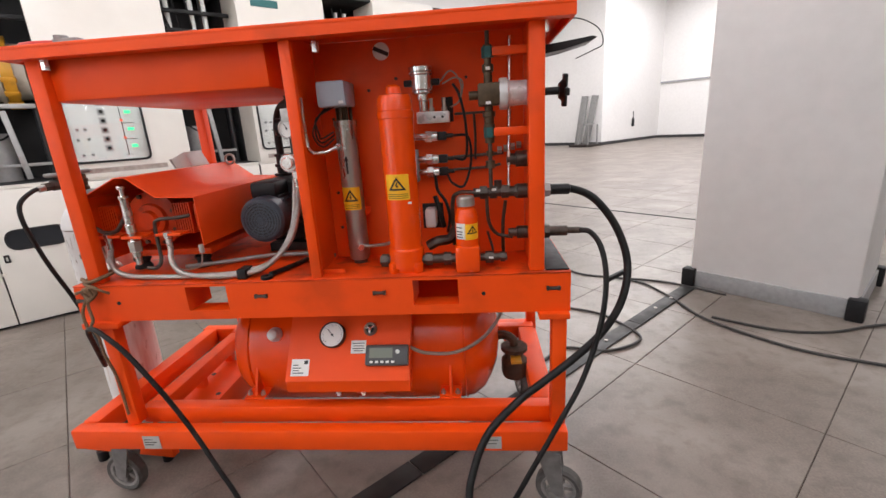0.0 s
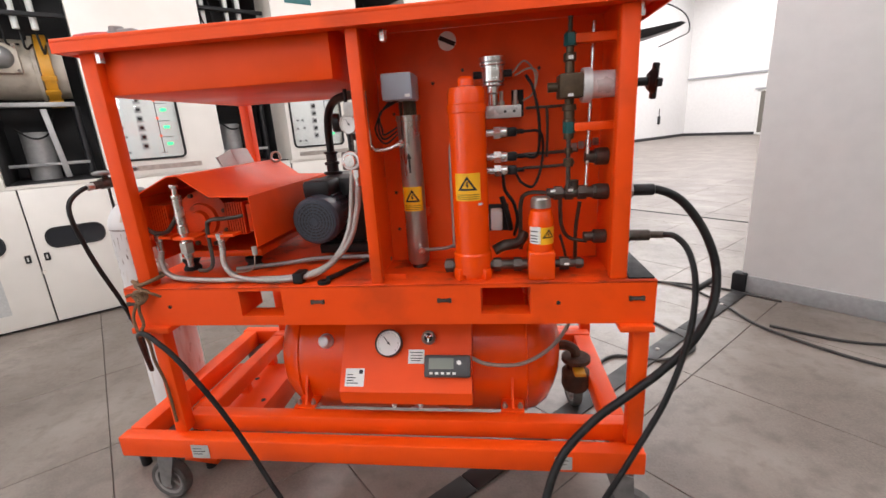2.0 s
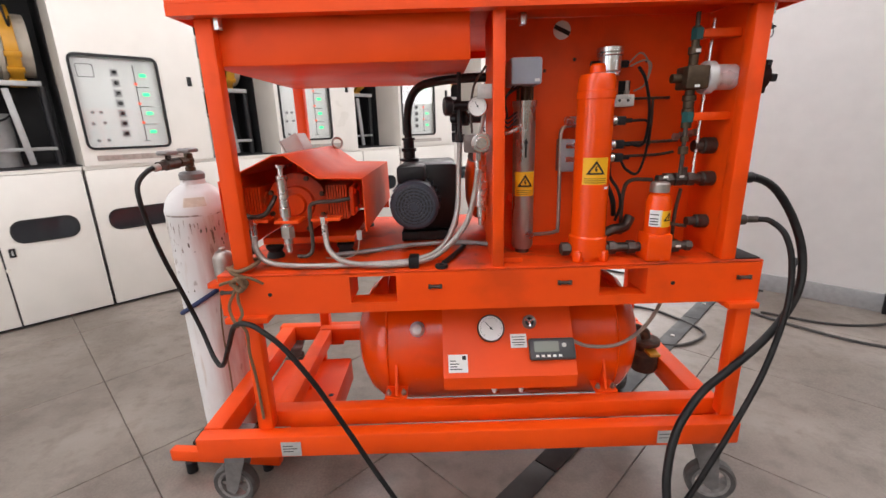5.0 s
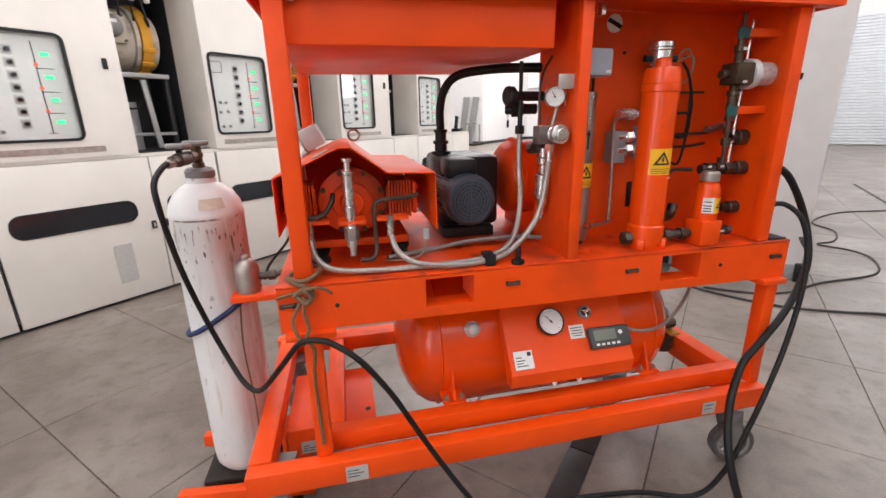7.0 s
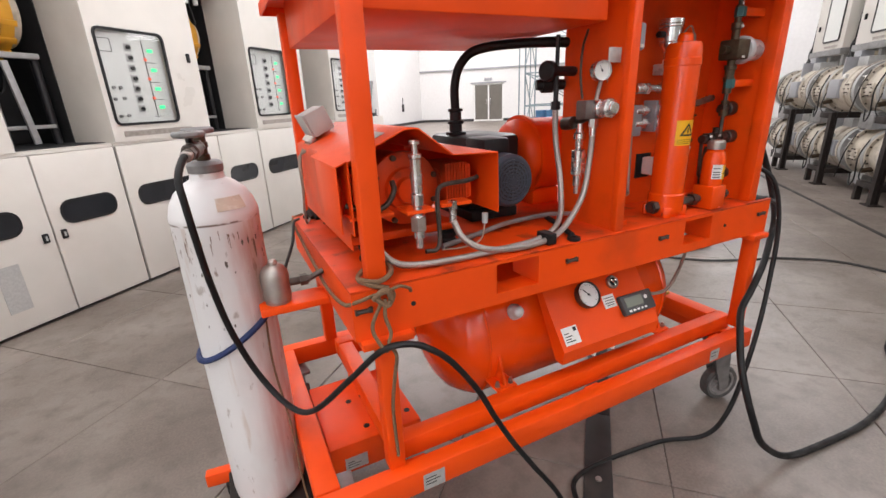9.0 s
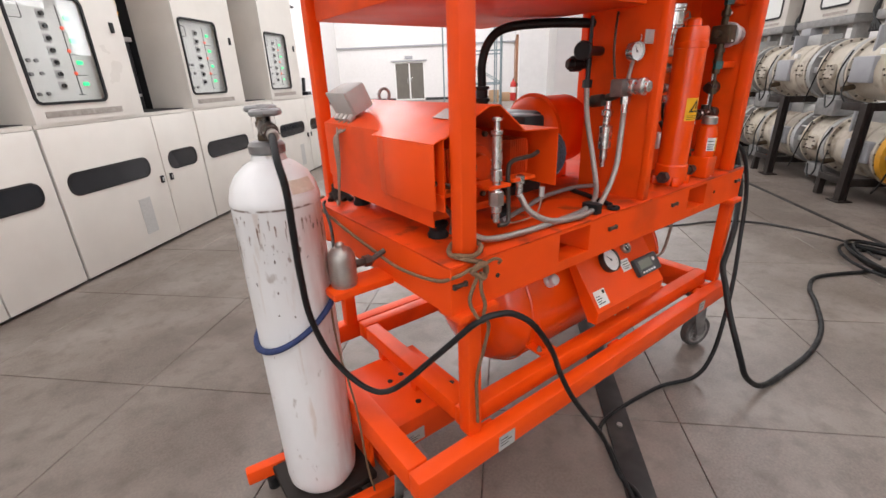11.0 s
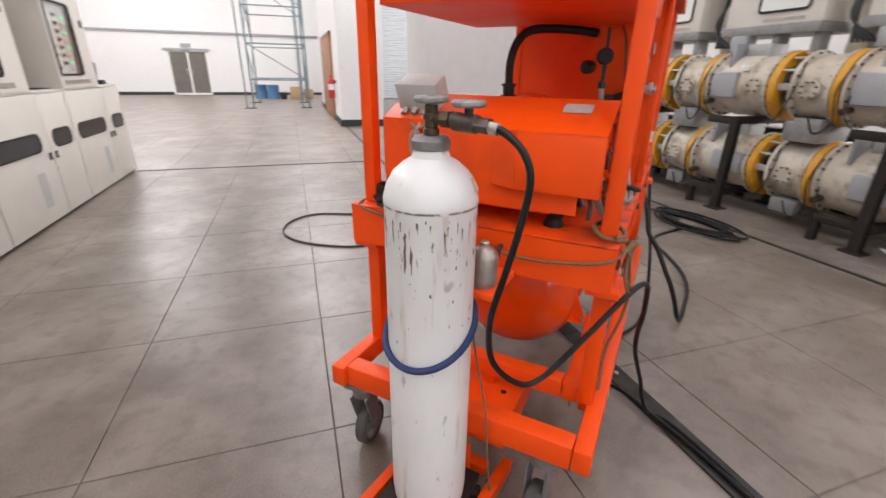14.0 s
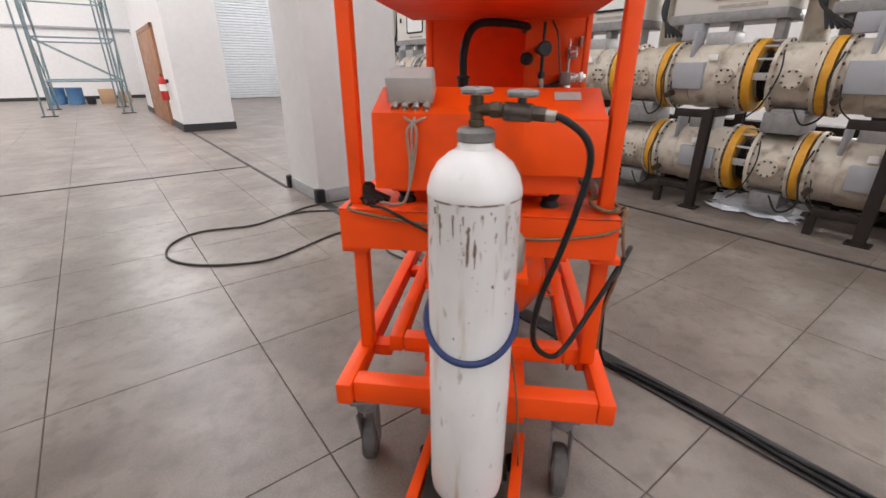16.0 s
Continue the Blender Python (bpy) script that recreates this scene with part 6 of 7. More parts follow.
def switchgear():
    cab = thing("switchgear_cabinet", (0, 0, 0), "cream enamel switchgear cabinet with lit indicator window", "switchgear", "row of switchgear cabinets")
    b = bm_()
    box(b, 0.004, PITCH - 0.004, 0.03, DEPTH, 0.06, 1.075)
    box(b, 0.004, PITCH - 0.004, 0.012, DEPTH, 1.06, 1.082)
    part("lower_body", b, CREAM, cab)
    part("plinth", box(bm_(), 0.0, PITCH, 0.05, DEPTH, 0.0, 0.06), DARK, cab)
    for k, (x0, x1) in enumerate(((0.010, WIDE - 0.005), (WIDE + 0.005, PITCH - 0.010))):
        d = part("lower_door", box(bm_(), x0, x1, 0.0, 0.026, 0.025, 1.055, 0.004), CREAM, cab)
        h0, h1 = ((0.09, 0.80) if k == 0 else (x0 + 0.075, x1 - 0.09))
        b = bm_()
        framed(b, h0 - 0.008, h1 + 0.008, 0.597, 0.757, 0.07, 0.012, -0.006, 0.004)
        part("slot_frame", b, BLACK, d)
        b = bm_()
        prism(b, rounded(h0, h1, 0.605, 0.749, 0.064), -0.003, 0.002, "y")
        part("sight_slot", b, DARKGLASS, d, "black glazed oblong slot")
        lx = x1 - 0.05 if k == 0 else x0 + 0.05
        b = bm_()
        box(b, lx - 0.017, lx + 0.017, -0.012, 0.001, 0.515, 0.575, 0.003)
        part("latch", b, BLACK, d)
        part("latch_key", box(bm_(), lx - 0.005, lx + 0.005, -0.016, -0.012, 0.53, 0.56), TAG, d)
        if k == 0:
            part("name_plate", box(bm_(), 0.60, 0.72, -0.0025, 0.0005, 0.15, 0.44), TAG, d, "pale grey paper plate")
    b = bm_()
    cyl(b, (WIDE + 0.01, -0.012, 0.43), (WIDE + 0.01, 0.0, 0.43), 0.014, seg=12)
    part("lock", b, CREAMSIDE, cab)
    # upper box, hollow behind its window
    wx0, wx1, wz0, wz1 = 0.055, 0.60, 1.195, 1.855
    for q in ((0.02, wx0 + 0.01, 1.083, 2.75), (wx1 - 0.01, 0.90, 1.083, 2.75), (wx0 + 0.01, wx1 - 0.01, 1.083, wz0 + 0.01), (wx0 + 0.01, wx1 - 0.01, wz1 - 0.01, 2.75)):
        part("upper_front", box(bm_(), q[0], q[1], 0.0, 0.012, q[2], q[3]), CREAM, cab)
    part("upper_box", box(bm_(), 0.02, 0.90, 0.06, DEPTH, 1.083, 2.75), CREAMSIDE, cab)
    for x in (0.02, 0.894):
        part("front_return", box(bm_(), x, x + 0.006, 0.012, 0.06, 1.083, 2.75), CREAMSIDE, cab)
    for x in (0.0, WIDE, PITCH):
        part("door_seam", box(bm_(), max(x - 0.012, 0.004), min(x + 0.012, PITCH - 0.004), 0.026, 0.0295, 0.06, 1.055), DARK, cab)
    # black sheets lining the recess paint in its deep shade; box sides are beige
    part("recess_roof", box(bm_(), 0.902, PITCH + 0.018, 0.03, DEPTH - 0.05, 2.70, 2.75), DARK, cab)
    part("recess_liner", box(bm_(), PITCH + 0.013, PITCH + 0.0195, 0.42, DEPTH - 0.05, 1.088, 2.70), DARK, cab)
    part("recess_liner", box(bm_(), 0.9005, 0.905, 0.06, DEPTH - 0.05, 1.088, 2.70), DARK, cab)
    part("recess_floor", box(bm_(), 0.902, PITCH + 0.018, 0.10, DEPTH - 0.05, 1.0825, 1.088), DARK, cab, "black recess floor, shade put into its colour")
    b = bm_()
    framed(b, wx0, wx1, wz0, wz1, 0.05, 0.017, -0.010, 0.006)
    win = part("window", b, BLACK, cab, "rounded window with black gasket")
    pane = part("pane", box(bm_(), wx0 + 0.015, wx1 - 0.015, 0.002, 0.006, wz0 + 0.015, wz1 - 0.015), GLASS, win)
    pane.visible_shadow = False
    pnl = part("mimic_panel", box(bm_(), wx0 + 0.012, wx1 - 0.012, 0.045, 0.055, wz0 + 0.012, wz1 - 0.012), PANELW, win, "white mimic panel with switches")
    for i in range(7):
        z = 1.74 - i * 0.072
        b = bm_()
        box(b, 0.295, 0.345, 0.040, 0.0455, z - 0.026, z + 0.026, 0.002)
        part("switch_plate", b, CHROMEGREY, pnl)
        part("switch_knob", cyl(bm_(), (0.32, 0.022, z), (0.32, 0.041, z), 0.014, seg=12), BLACK, pnl)
    b = bm_()
    box(b, 0.44, 0.446, 0.0425, 0.0455, 1.25, 1.80)
    box(b, 0.446, 0.53, 0.0425, 0.0455, 1.64, 1.645)
    box(b, 0.446, 0.53, 0.0425, 0.0455, 1.50, 1.505)
    box(b, 0.446, 0.53, 0.0425, 0.0455, 1.37, 1.375)
    box(b, 0.42, 0.47, 0.0425, 0.0455, 1.245, 1.25)
    framed(b, 0.10, 0.20, 1.70, 1.79, 0.01, 0.004, 0.0425, 0.0455)
    part("mimic_line", b, INK, pnl)
    for i in range(4):
        part("green_lamp", box(bm_(), 0.475, 0.52, 0.036, 0.0455, 1.715 - 0.137 * i, 1.74 - 0.137 * i, 0.003), LEDG, pnl)
    for i in range(3):
        part("red_lamp", cyl(bm_(), (0.443, 0.034, 1.665 - 0.14 * i), (0.443, 0.0455, 1.665 - 0.14 * i), 0.011, seg=10), LEDR, pnl)
    for x, z in ((0.14, 1.46), (0.19, 1.46), (0.13, 1.38), (0.20, 1.385), (0.14, 1.26), (0.20, 1.262)):
        part("key_switch", cyl(bm_(), (x, 0.03, z), (x, 0.0455, z), 0.012, seg=10), MIDGREY, pnl)
    b = bm_()
    box(b, 0.10, 0.70, -0.003, 0.001, 1.115, 1.155)
    part("text_strip", b, BRUSHED, cab, "dark engraved strip")
    b = bm_()
    box(b, 0.79, 0.82, -0.014, 0.001, 1.66, 1.73, 0.003)
    part("upper_latch", b, BLACK, cab)
    part("door_eyelet", cyl(bm_(), (0.78, 0.30, 1.075), (0.80, 0.30, 1.115), 0.022, seg=12), RUSTBEAM, cab)
    part("logo_plate", box(bm_(), 0.16, 0.42, -0.004, 0.001, 2.51, 2.575), TEAL, cab, "small teal maker's plate")
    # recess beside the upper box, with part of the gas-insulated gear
    # back sheet is black too, for the shade deep in the recess
    part("recess_back", box(bm_(), 0.90, PITCH + 0.02, DEPTH - 0.05, DEPTH, 1.083, 2.75), DARK, cab, "black recess back, shade put into its colour")
    mm = Matrix.Translation((1.17, 0.66, 1.955)) @ Matrix.Rotation(radians(90), 4, "Y")
    b = bm_()
    lathe(b, [(0, -0.25), (0.23, -0.25), (0.23, -0.10), (0.23, 0.06), (0.262, 0.062), (0.262, 0.09), (0.22, 0.092), (0.22, 0.25), (0, 0.25)], mm, 32)
    tk = part("gas_compartment", b, GISCREAM, cab, "cream gas compartment")
    lathe(bm2 := bm_(), [(0.235, 0.1), (0.275, 0.1), (0.275, 0.175), (0.235, 0.175), (0.235, 0.1)], mm, 32)
    ring = part("yellow_ring", bm2, YBAND, tk, "flat yellow ring")
    for k in range(7):
        a = math.pi * (0.1 + 0.8 * k / 6)
        part("ring_lug", box(bm_(), -0.018, 0.018, -0.012, 0.012, 0.09, 0.185, 0.002, mm @ Matrix.Rotation(a, 4, "Z") @ Matrix.Translation((0, -0.278, 0))), YBAND, ring)
    part("drive_plate", box(bm_(), 0.945, 1.165, 0.385, 0.42, 1.90, 2.12, 0.012), GISCREAM, tk, "square cream cover plate")
    b = bm_()
    lathe(b, [(0, 0.075), (0.03, 0.072), (0.06, 0.058), (0.078, 0.03), (0.082, 0), (0, 0)], Matrix.Translation((1.055, 0.385, 2.015)) @ Matrix.Rotation(radians(90), 4, "X"), 24)
    part("drive_cap", b, MIDGREY, tk, "dark grey domed cap")
    part("cap_tag", box(bm_(), 1.03, 1.075, 0.310, 0.316, 2.03, 2.055), PAPER, tk)
    for dx in (-0.09, 0.09):
        for dz in (-0.09, 0.09):
            part("plate_bolt", cyl(bm_(), (1.055 + dx, 0.386, 2.01 + dz), (1.055 + dx, 0.372, 2.01 + dz), 0.011, seg=6), PIPE, tk)
    part("support_rail", box(bm_(), 0.91, 1.42, 0.38, 0.44, 1.655, 1.69, 0.003), CHROMEGREY, tk, "grey support rail")
    part("support_rail", box(bm_(), 0.91, 1.42, 0.42, 0.45, 1.20, 1.225, 0.003), CHROMEGREY, tk, "grey support rail")
    part("slanted_stay", box(bm_(), -0.02, 0.02, -0.01, 0.01, 0, 0.54, 0.003, Matrix.Translation((1.26, 0.40, 1.10)) @ Matrix.Rotation(radians(-5), 4, "Y")), CHROMEGREY, tk, "slanted grey steel stay")
    for z in (2.28, 2.44):
        part("black_bar", box(bm_(), 0.905, PITCH + 0.015, 0.22, 0.26, z, z + 0.03, 0.003), BLACK, tk)
    for x in (1.0, 1.2, 1.31):
        part("insulator", cyl(bm_(), (x, 0.30, 2.20), (x, 0.30, 2.62), 0.022, seg=12, bevel=0.004), PANELW, tk, "white insulator tube")
    part("recess_strut", cyl(bm_(), (1.42, 0.45, 1.088), (1.42, 0.45, 1.66), 0.025, seg=12), PUMPBLK, tk)
    part("bellows", cyl(bm_(), (1.11, 0.6, 1.088), (1.11, 0.6, 1.47), 0.10, seg=22), CHROMEGREY, tk, "pale grey bellows")
    for k in range(4):
        part("control_cable", tube(bm_(), [(0.94 + 0.11 * k, 0.30, 2.66), (0.97 + 0.10 * k, 0.27, 2.4), (1.03 + 0.09 * k, 0.31 + 0.02 * k, 2.24), (1.02 + 0.10 * k, 0.36, 2.14 - 0.03 * k), (1.10 + 0.08 * k, 0.45, 2.12)], 0.008, 6), HOSE, tk)
    part("control_cable", tube(bm_(), [(1.0, 0.48, 1.5), (1.1, 0.46, 1.42), (1.2, 0.47, 1.45), (1.26, 0.5, 1.6)], 0.008, 6), HOSE, tk)
    return cab


cab0 = switchgear()
cab0.matrix_basis = HALL @ Matrix.Translation((0.0, FRONT, 0))
for k in (-3, -2, -1, 1, 2, 3):
    copy_thing(cab0, HALL @ Matrix.Translation((k * PITCH, FRONT, 0)))
ph = thing("handset", HALL @ Vector((5.83, FRONT + 0.16, 1.082)), "black desk telephone on the cabinet top", "telephone")
b = bm_()
box(b, -0.07, 0.07, -0.07, 0.07, 0, 0.05, 0.01, HALL @ Matrix.Translation((5.83, FRONT + 0.16, 1.083)))
part("phone_base", b, PUMPBLK, ph)
b = bm_()
box(b, -0.03, 0.03, -0.02, 0.02, 0, 0.2, 0.01, HALL @ Matrix.Translation((5.79, FRONT + 0.16, 1.133)) @ Matrix.Rotation(radians(12), 4, "Y"))
part("phone_handset", b, PUMPBLK, ph)

# ---- gas-insulated switchgear line ----
GP, GV = 1.30, -1.95


def tank_row(g, z, r, cover, ring):
    """One run of gas compartments along u in a bay from 0 to GP, centre height z."""
    def along(u):
        return Matrix.Translation((u, GV, z)) @ Matrix.Rotation(radians(90), 4, "Y")

    def shell(name, u0, u1, prof, mat, label):
        return part(name, lathe(bm_(), [(0, 0)] + prof + [(0, u1 - u0)], along(u0), 32), mat, g, label)

    def bolts(u, rr, n, parent):
        for i in range(n):
            a = math.pi * (-0.62 + 1.24 * i / (n - 1))
            p = along(u) @ Matrix.Rotation(a + math.pi / 2, 4, "Z") @ Matrix.Translation((rr, 0, 0))
            part("flange_bolt", lathe(bm_(), [(0, -0.027), (0.0115, -0.027), (0.0115, 0.027), (0, 0.027)], p, 6, False), PIPE, parent)

    # long casting over the leg, with a flat cover
    L = 0.66
    t1 = shell("gas_tank", -0.17, -0.17 + L, [(r + 0.03, 0), (r + 0.03, 0.028), (r - 0.005, 0.031), (r - 0.005, 0.20), (r + 0.008, 0.215), (r + 0.008, 0.44), (r - 0.005, 0.455), (r - 0.005, L - 0.03), (r + 0.03, L - 0.028), (r + 0.03, L)], GISCREAM, "stained cream gas tank with bolted flanges")
    bolts(-0.155, r + 0.013, 13, t1)
    bolts(0.475, r + 0.013, 13, t1)
    yf = GV + r
    u0, u1, h = cover
    part("cover_box", box(bm_(), u0, u1, yf - 0.06, yf + 0.035, z - h, z + h, 0.018), GREY, t1, "flat grey cover box")
    for i in range(6):
        a = i * math.pi / 3
        part("port_bolt", cyl(bm_(), (-0.03 + 0.055 * math.cos(a), yf - 0.01, z + 0.055 * math.sin(a)), (-0.03 + 0.055 * math.cos(a), yf + 0.018, z + 0.055 * math.sin(a)), 0.010, seg=6), PIPE, t1)
    part("port_plate", cyl(bm_(), (-0.03, yf - 0.05, z), (-0.03, yf + 0.006, z), 0.075, seg=20, bevel=0.004), GISCREAM, t1)
    part("top_box", box(bm_(), 0.02, 0.26, -2.05, -1.83, z + r - 0.03, z + r + 0.09, 0.01), CHROMEGREY, t1)
    part("side_plate", box(bm_(), 0.30, 0.33, -1.90, -1.72, z + r * 0.55, z + r + 0.10, 0.004), GREY, t1)
    # rings, dark bellows and short drum
    part("spacer_ring", lathe(bm_(), [(r - 0.06, 0), (r + 0.024, 0), (r + 0.024, 0.062), (r - 0.06, 0.062)], along(0.512), 36), ring[0], g, ring[1])
    L = 0.34
    t2 = shell("gas_drum", 0.585, 0.585 + L, [(r + 0.022, 0), (r + 0.022, 0.030), (r - 0.02, 0.034), (r - 0.02, L - 0.034), (r + 0.022, L - 0.030), (r + 0.022, L)], GISCREAM, "short cream flanged drum")
    bolts(0.60, r + 0.004, 13, t2)
    bolts(0.91, r + 0.004, 13, t2)
    part("round_port", cyl(bm_(), (0.755, yf - 0.10, z - 0.02), (0.755, yf + 0.012, z - 0.02), 0.082, seg=22, bevel=0.005), GISCREAM, t2)
    for i in range(8):
        a = (i + 0.5) * math.pi / 4
        part("port_bolt", cyl(bm_(), (0.755 + 0.065 * math.cos(a), yf, z - 0.02 + 0.065 * math.sin(a)), (0.755 + 0.065 * math.cos(a), yf + 0.026, z - 0.02 + 0.065 * math.sin(a)), 0.009, seg=6), PIPE, t2)
    part("bellows", lathe(bm_(), [(0, 0)] + [(r * (0.62 if k % 2 else 0.72), 0.012 * k) for k in range(10)] + [(0, 0.11)], along(0.93), 28), RUSTBEAM, g, "dark ribbed bellows")
    part("link_bar", box(bm_(), 0.90, 1.08, yf - 0.03, yf - 0.015, z - 0.03, z + 0.03, 0.003), CHROMEGREY, t2)
    for k in range(3):
        part("tie_rod", cyl(bm_(), (0.92, GV + r * math.cos(0.5 + 0.5 * k), z + r * math.sin(0.5 + 0.5 * k)), (1.06, GV + r * math.cos(0.5 + 0.5 * k), z + r * math.sin(0.5 + 0.5 * k)), 0.010, seg=8), CHROMEGREY, t2)
    part("spacer_ring", lathe(bm_(), [(r - 0.06, 0), (r + 0.024, 0), (r + 0.024, 0.066), (r - 0.06, 0.066)], along(1.045), 36), ring[0], g, ring[1])
    # drooping control cables and small fittings
    for pts, rr in (([(0.46, yf + 0.02, z + 0.18), (0.50, yf + 0.07, z - 0.02), (0.46, yf + 0.08, z - 0.26), (0.58, yf + 0.06, z - 0.36), (0.68, yf + 0.03, z - 0.24)], 0.008),
                    ([(0.86, yf - 0.02, z + 0.20), (0.83, yf + 0.06, z + 0.02), (0.90, yf + 0.07, z - 0.22), (1.0, yf + 0.04, z - 0.33)], 0.007),
                    ([(0.42, yf + 0.03, z - 0.05), (0.37, yf + 0.08, z - 0.22), (0.25, yf + 0.07, z - 0.33)], 0.006)):
        part("control_cable", tube(bm_(), pts, rr, 6), HOSE, g)
    part("gas_valve", cyl(bm_(), (0.43, yf - 0.06, z - r * 0.55), (0.43, yf + 0.05, z - r * 0.62), 0.028, seg=14, bevel=0.004), BRASS, t1, "tarnished gas valve")
    part("drive_box", box(bm_(), 0.62, 0.86, -2.12, -1.74, z - r - 0.10, z - r + 0.03, 0.01), MIDGREY, t2, "grey drive box")
    part("tag_plate", box(bm_(), 0.06, 0.13, yf - 0.02, yf + 0.012, z + 0.13, z + 0.18, 0.002), PAPER, t1)


def gis_bay(ring):
    g = thing("gas_insulated_bay", (0, 0, 0), "aged cream gas-insulated switchgear bay on dark steel legs", "switchgear", "gas-insulated switchgear line")
    tank_row(g, 1.215, 0.285, (0.14, 0.42, 0.12), ring)
    tank_row(g, 0.485, 0.275, (-0.10, 0.22, 0.10), ring)
    for v in (-1.60, -2.35):
        b = bm_()
        box(b, -0.04, 0.04, v - 0.035, v - 0.026, 0.0, 0.93)
        box(b, -0.04, 0.04, v + 0.026, v + 0.035, 0.0, 0.93)
        box(b, -0.005, 0.005, v - 0.026, v + 0.026, 0.0, 0.93)
        box(b, -0.08, 0.08, v - 0.07, v + 0.07, 0.0, 0.012)
        part("leg", b, RUSTBEAM, g, "dark brown steel leg")
        part("bracket_arm", box(bm_(), 0.041, 0.30, v - 0.03, v + 0.03, 0.855, 0.925, 0.003), RUSTBEAM, g)
        part("low_arm", box(bm_(), 0.041, 0.34, v - 0.03, v + 0.03, 0.165, 0.225, 0.003), RUSTBEAM, g)
        part("short_leg", box(bm_(), 0.30, 0.36, v - 0.03, v + 0.03, 0.0, 0.164), RUSTBEAM, g)
    part("crossbeam", box(bm_(), -0.04, 0.04, -2.314, -1.636, 0.86, 0.93), RUSTBEAM, g)
    part("low_crossbeam", box(bm_(), -0.03, 0.03, -2.314, -1.636, 0.15, 0.215), RUSTBEAM, g)
    part("saddle_pad", box(bm_(), 0.60, 0.90, -2.1, -1.70, 0.76, 0.93, 0.01), MIDGREY, g, "grey support casting between the runs")
    part("cable_tray", box(bm_(), -0.1, GP - 0.102, -2.62, -2.42, 0.70, 0.78, 0.004), RUSTBEAM, g)
    # added plate: blocks window light and paints the shade under the tanks
    part("dark_sill", box(bm_(), -0.1, GP - 0.102, -2.75, -2.7, 0.0, 0.70), DARK, g, "added dark plate that keeps the space behind the tanks shaded")
    c = part("control_box", box(bm_(), -0.30, 0.66, -2.45, -1.92, 1.76, 2.85, 0.01), CREAM, g, "cream control cabinet over the tanks")
    b = bm_()
    framed(b, -0.18, 0.32, 1.86, 2.55, 0.05, 0.022, -1.915, -1.905)
    part("window_gasket", b, BLACK, c)
    part("window_face", box(bm_(), -0.165, 0.305, -1.918, -1.91, 1.875, 2.535), PANELW, c)
    part("handle", box(bm_(), 0.50, 0.53, -1.92, -1.90, 2.05, 2.12, 0.003), BLACK, c)
    part("text_strip", box(bm_(), -0.15, 0.25, -1.919, -1.916, 1.785, 1.815), BRUSHED, c)
    part("base_channel", box(bm_(), -0.32, 0.68, -2.45, -1.90, 1.675, 1.759, 0.004), MIDGREY, c, "grey steel base channel")
    for u in (-0.27, 0.10, 0.58):
        part("box_post", box(bm_(), u - 0.035, u + 0.035, -2.1, -1.96, 1.47, 1.674, 0.004), MIDGREY, c)
    part("terminal_box", box(bm_(), 0.34, 0.52, -2.02, -1.88, 1.53, 1.674, 0.006), GREY, c)
    for k in range(5):
        part("bundled_cable", tube(bm_(), [(0.72 + 0.02 * k, -2.0 - 0.05 * k, 2.8), (0.73 + 0.02 * k, -1.96 - 0.05 * k, 2.2), (0.75 + 0.012 * k, -1.95, 1.8), (0.68 - 0.04 * k, -1.88, 1.57)], 0.014, 6), HOSE, c, "black cable")
    b = lathe(bm_(), [(0, 1.45), (0.15, 1.45), (0.15, 1.49), (0.105, 1.50), (0.105, 2.10), (0.15, 2.11), (0.15, 2.16), (0.105, 2.17), (0.105, 3.1), (0, 3.1)], Matrix.Translation((0.86, -2.30, 0)), 26)
    part("riser_duct", b, GISCREAM, g, "cream flanged riser duct")
    return g


GU = -0.12
for ring, first, others in (((YBAND, "ochre yellow spacer ring"), 0, (-3, -2, -1, 1, 2)), ((CHROMEGREY, "pale grey spacer ring"), 3, (4, 5, 6))):
    gis = gis_bay(ring)
    gis.matrix_basis = HALL @ Matrix.Translation((GU + first * GP, 0, 0))
    for k in others:
        copy_thing(gis, HALL @ Matrix.Translation((GU + k * GP, 0, 0)))
# crumpled white sheet below the tanks
b = bm_()
n = 14
grid = [[b.verts.new(HALL @ Vector((0.35 + 0.75 * i / n + 0.04 * math.sin(j * 1.7), -2.15 + 0.42 * j / n + 0.03 * math.sin(i * 1.3), 0.012 + 0.07 * abs(noise.noise((i * 0.45, j * 0.5, 3.0))) + (0.08 * (1 - j / n) if j < 5 else 0)))) for j in range(n + 1)] for i in range(n + 1)]
for i in range(n):
    for j in range(n):
        b.faces.new((grid[i][j], grid[i + 1][j], grid[i + 1][j + 1], grid[i][j + 1])).smooth = True
single("plastic_sheet", b, SHEETW, "crumpled white plastic sheet lying under the tanks", "sheet")

# ---- far end of the hall ----
sc = thing("scaffold_tower", HALL @ Vector((18, 2.9, 0)), "tall tubular scaffold tower with diagonal braces", "scaffold")
SU, SV = (16.6, 19.6), (1.95, 3.85)
for u in SU:
    for v in SV:
        part("standard", cyl(bm_(), HALL @ Vector((u, v, 0.02)), HALL @ Vector((u, v, 6.9)), 0.03, seg=8), SCAFF, sc)
        part("standard", cyl(bm_(), HALL @ Vector((u, v + 0.22, 0.02)), HALL @ Vector((u, v + 0.22, 6.9)), 0.025, seg=8), SCAFF, sc)
        part("base_plate", box(bm_(), u - 0.09, u + 0.09, v - 0.09, v + 0.3, 0, 0.02, 0, HALL), RUSTBEAM, sc)
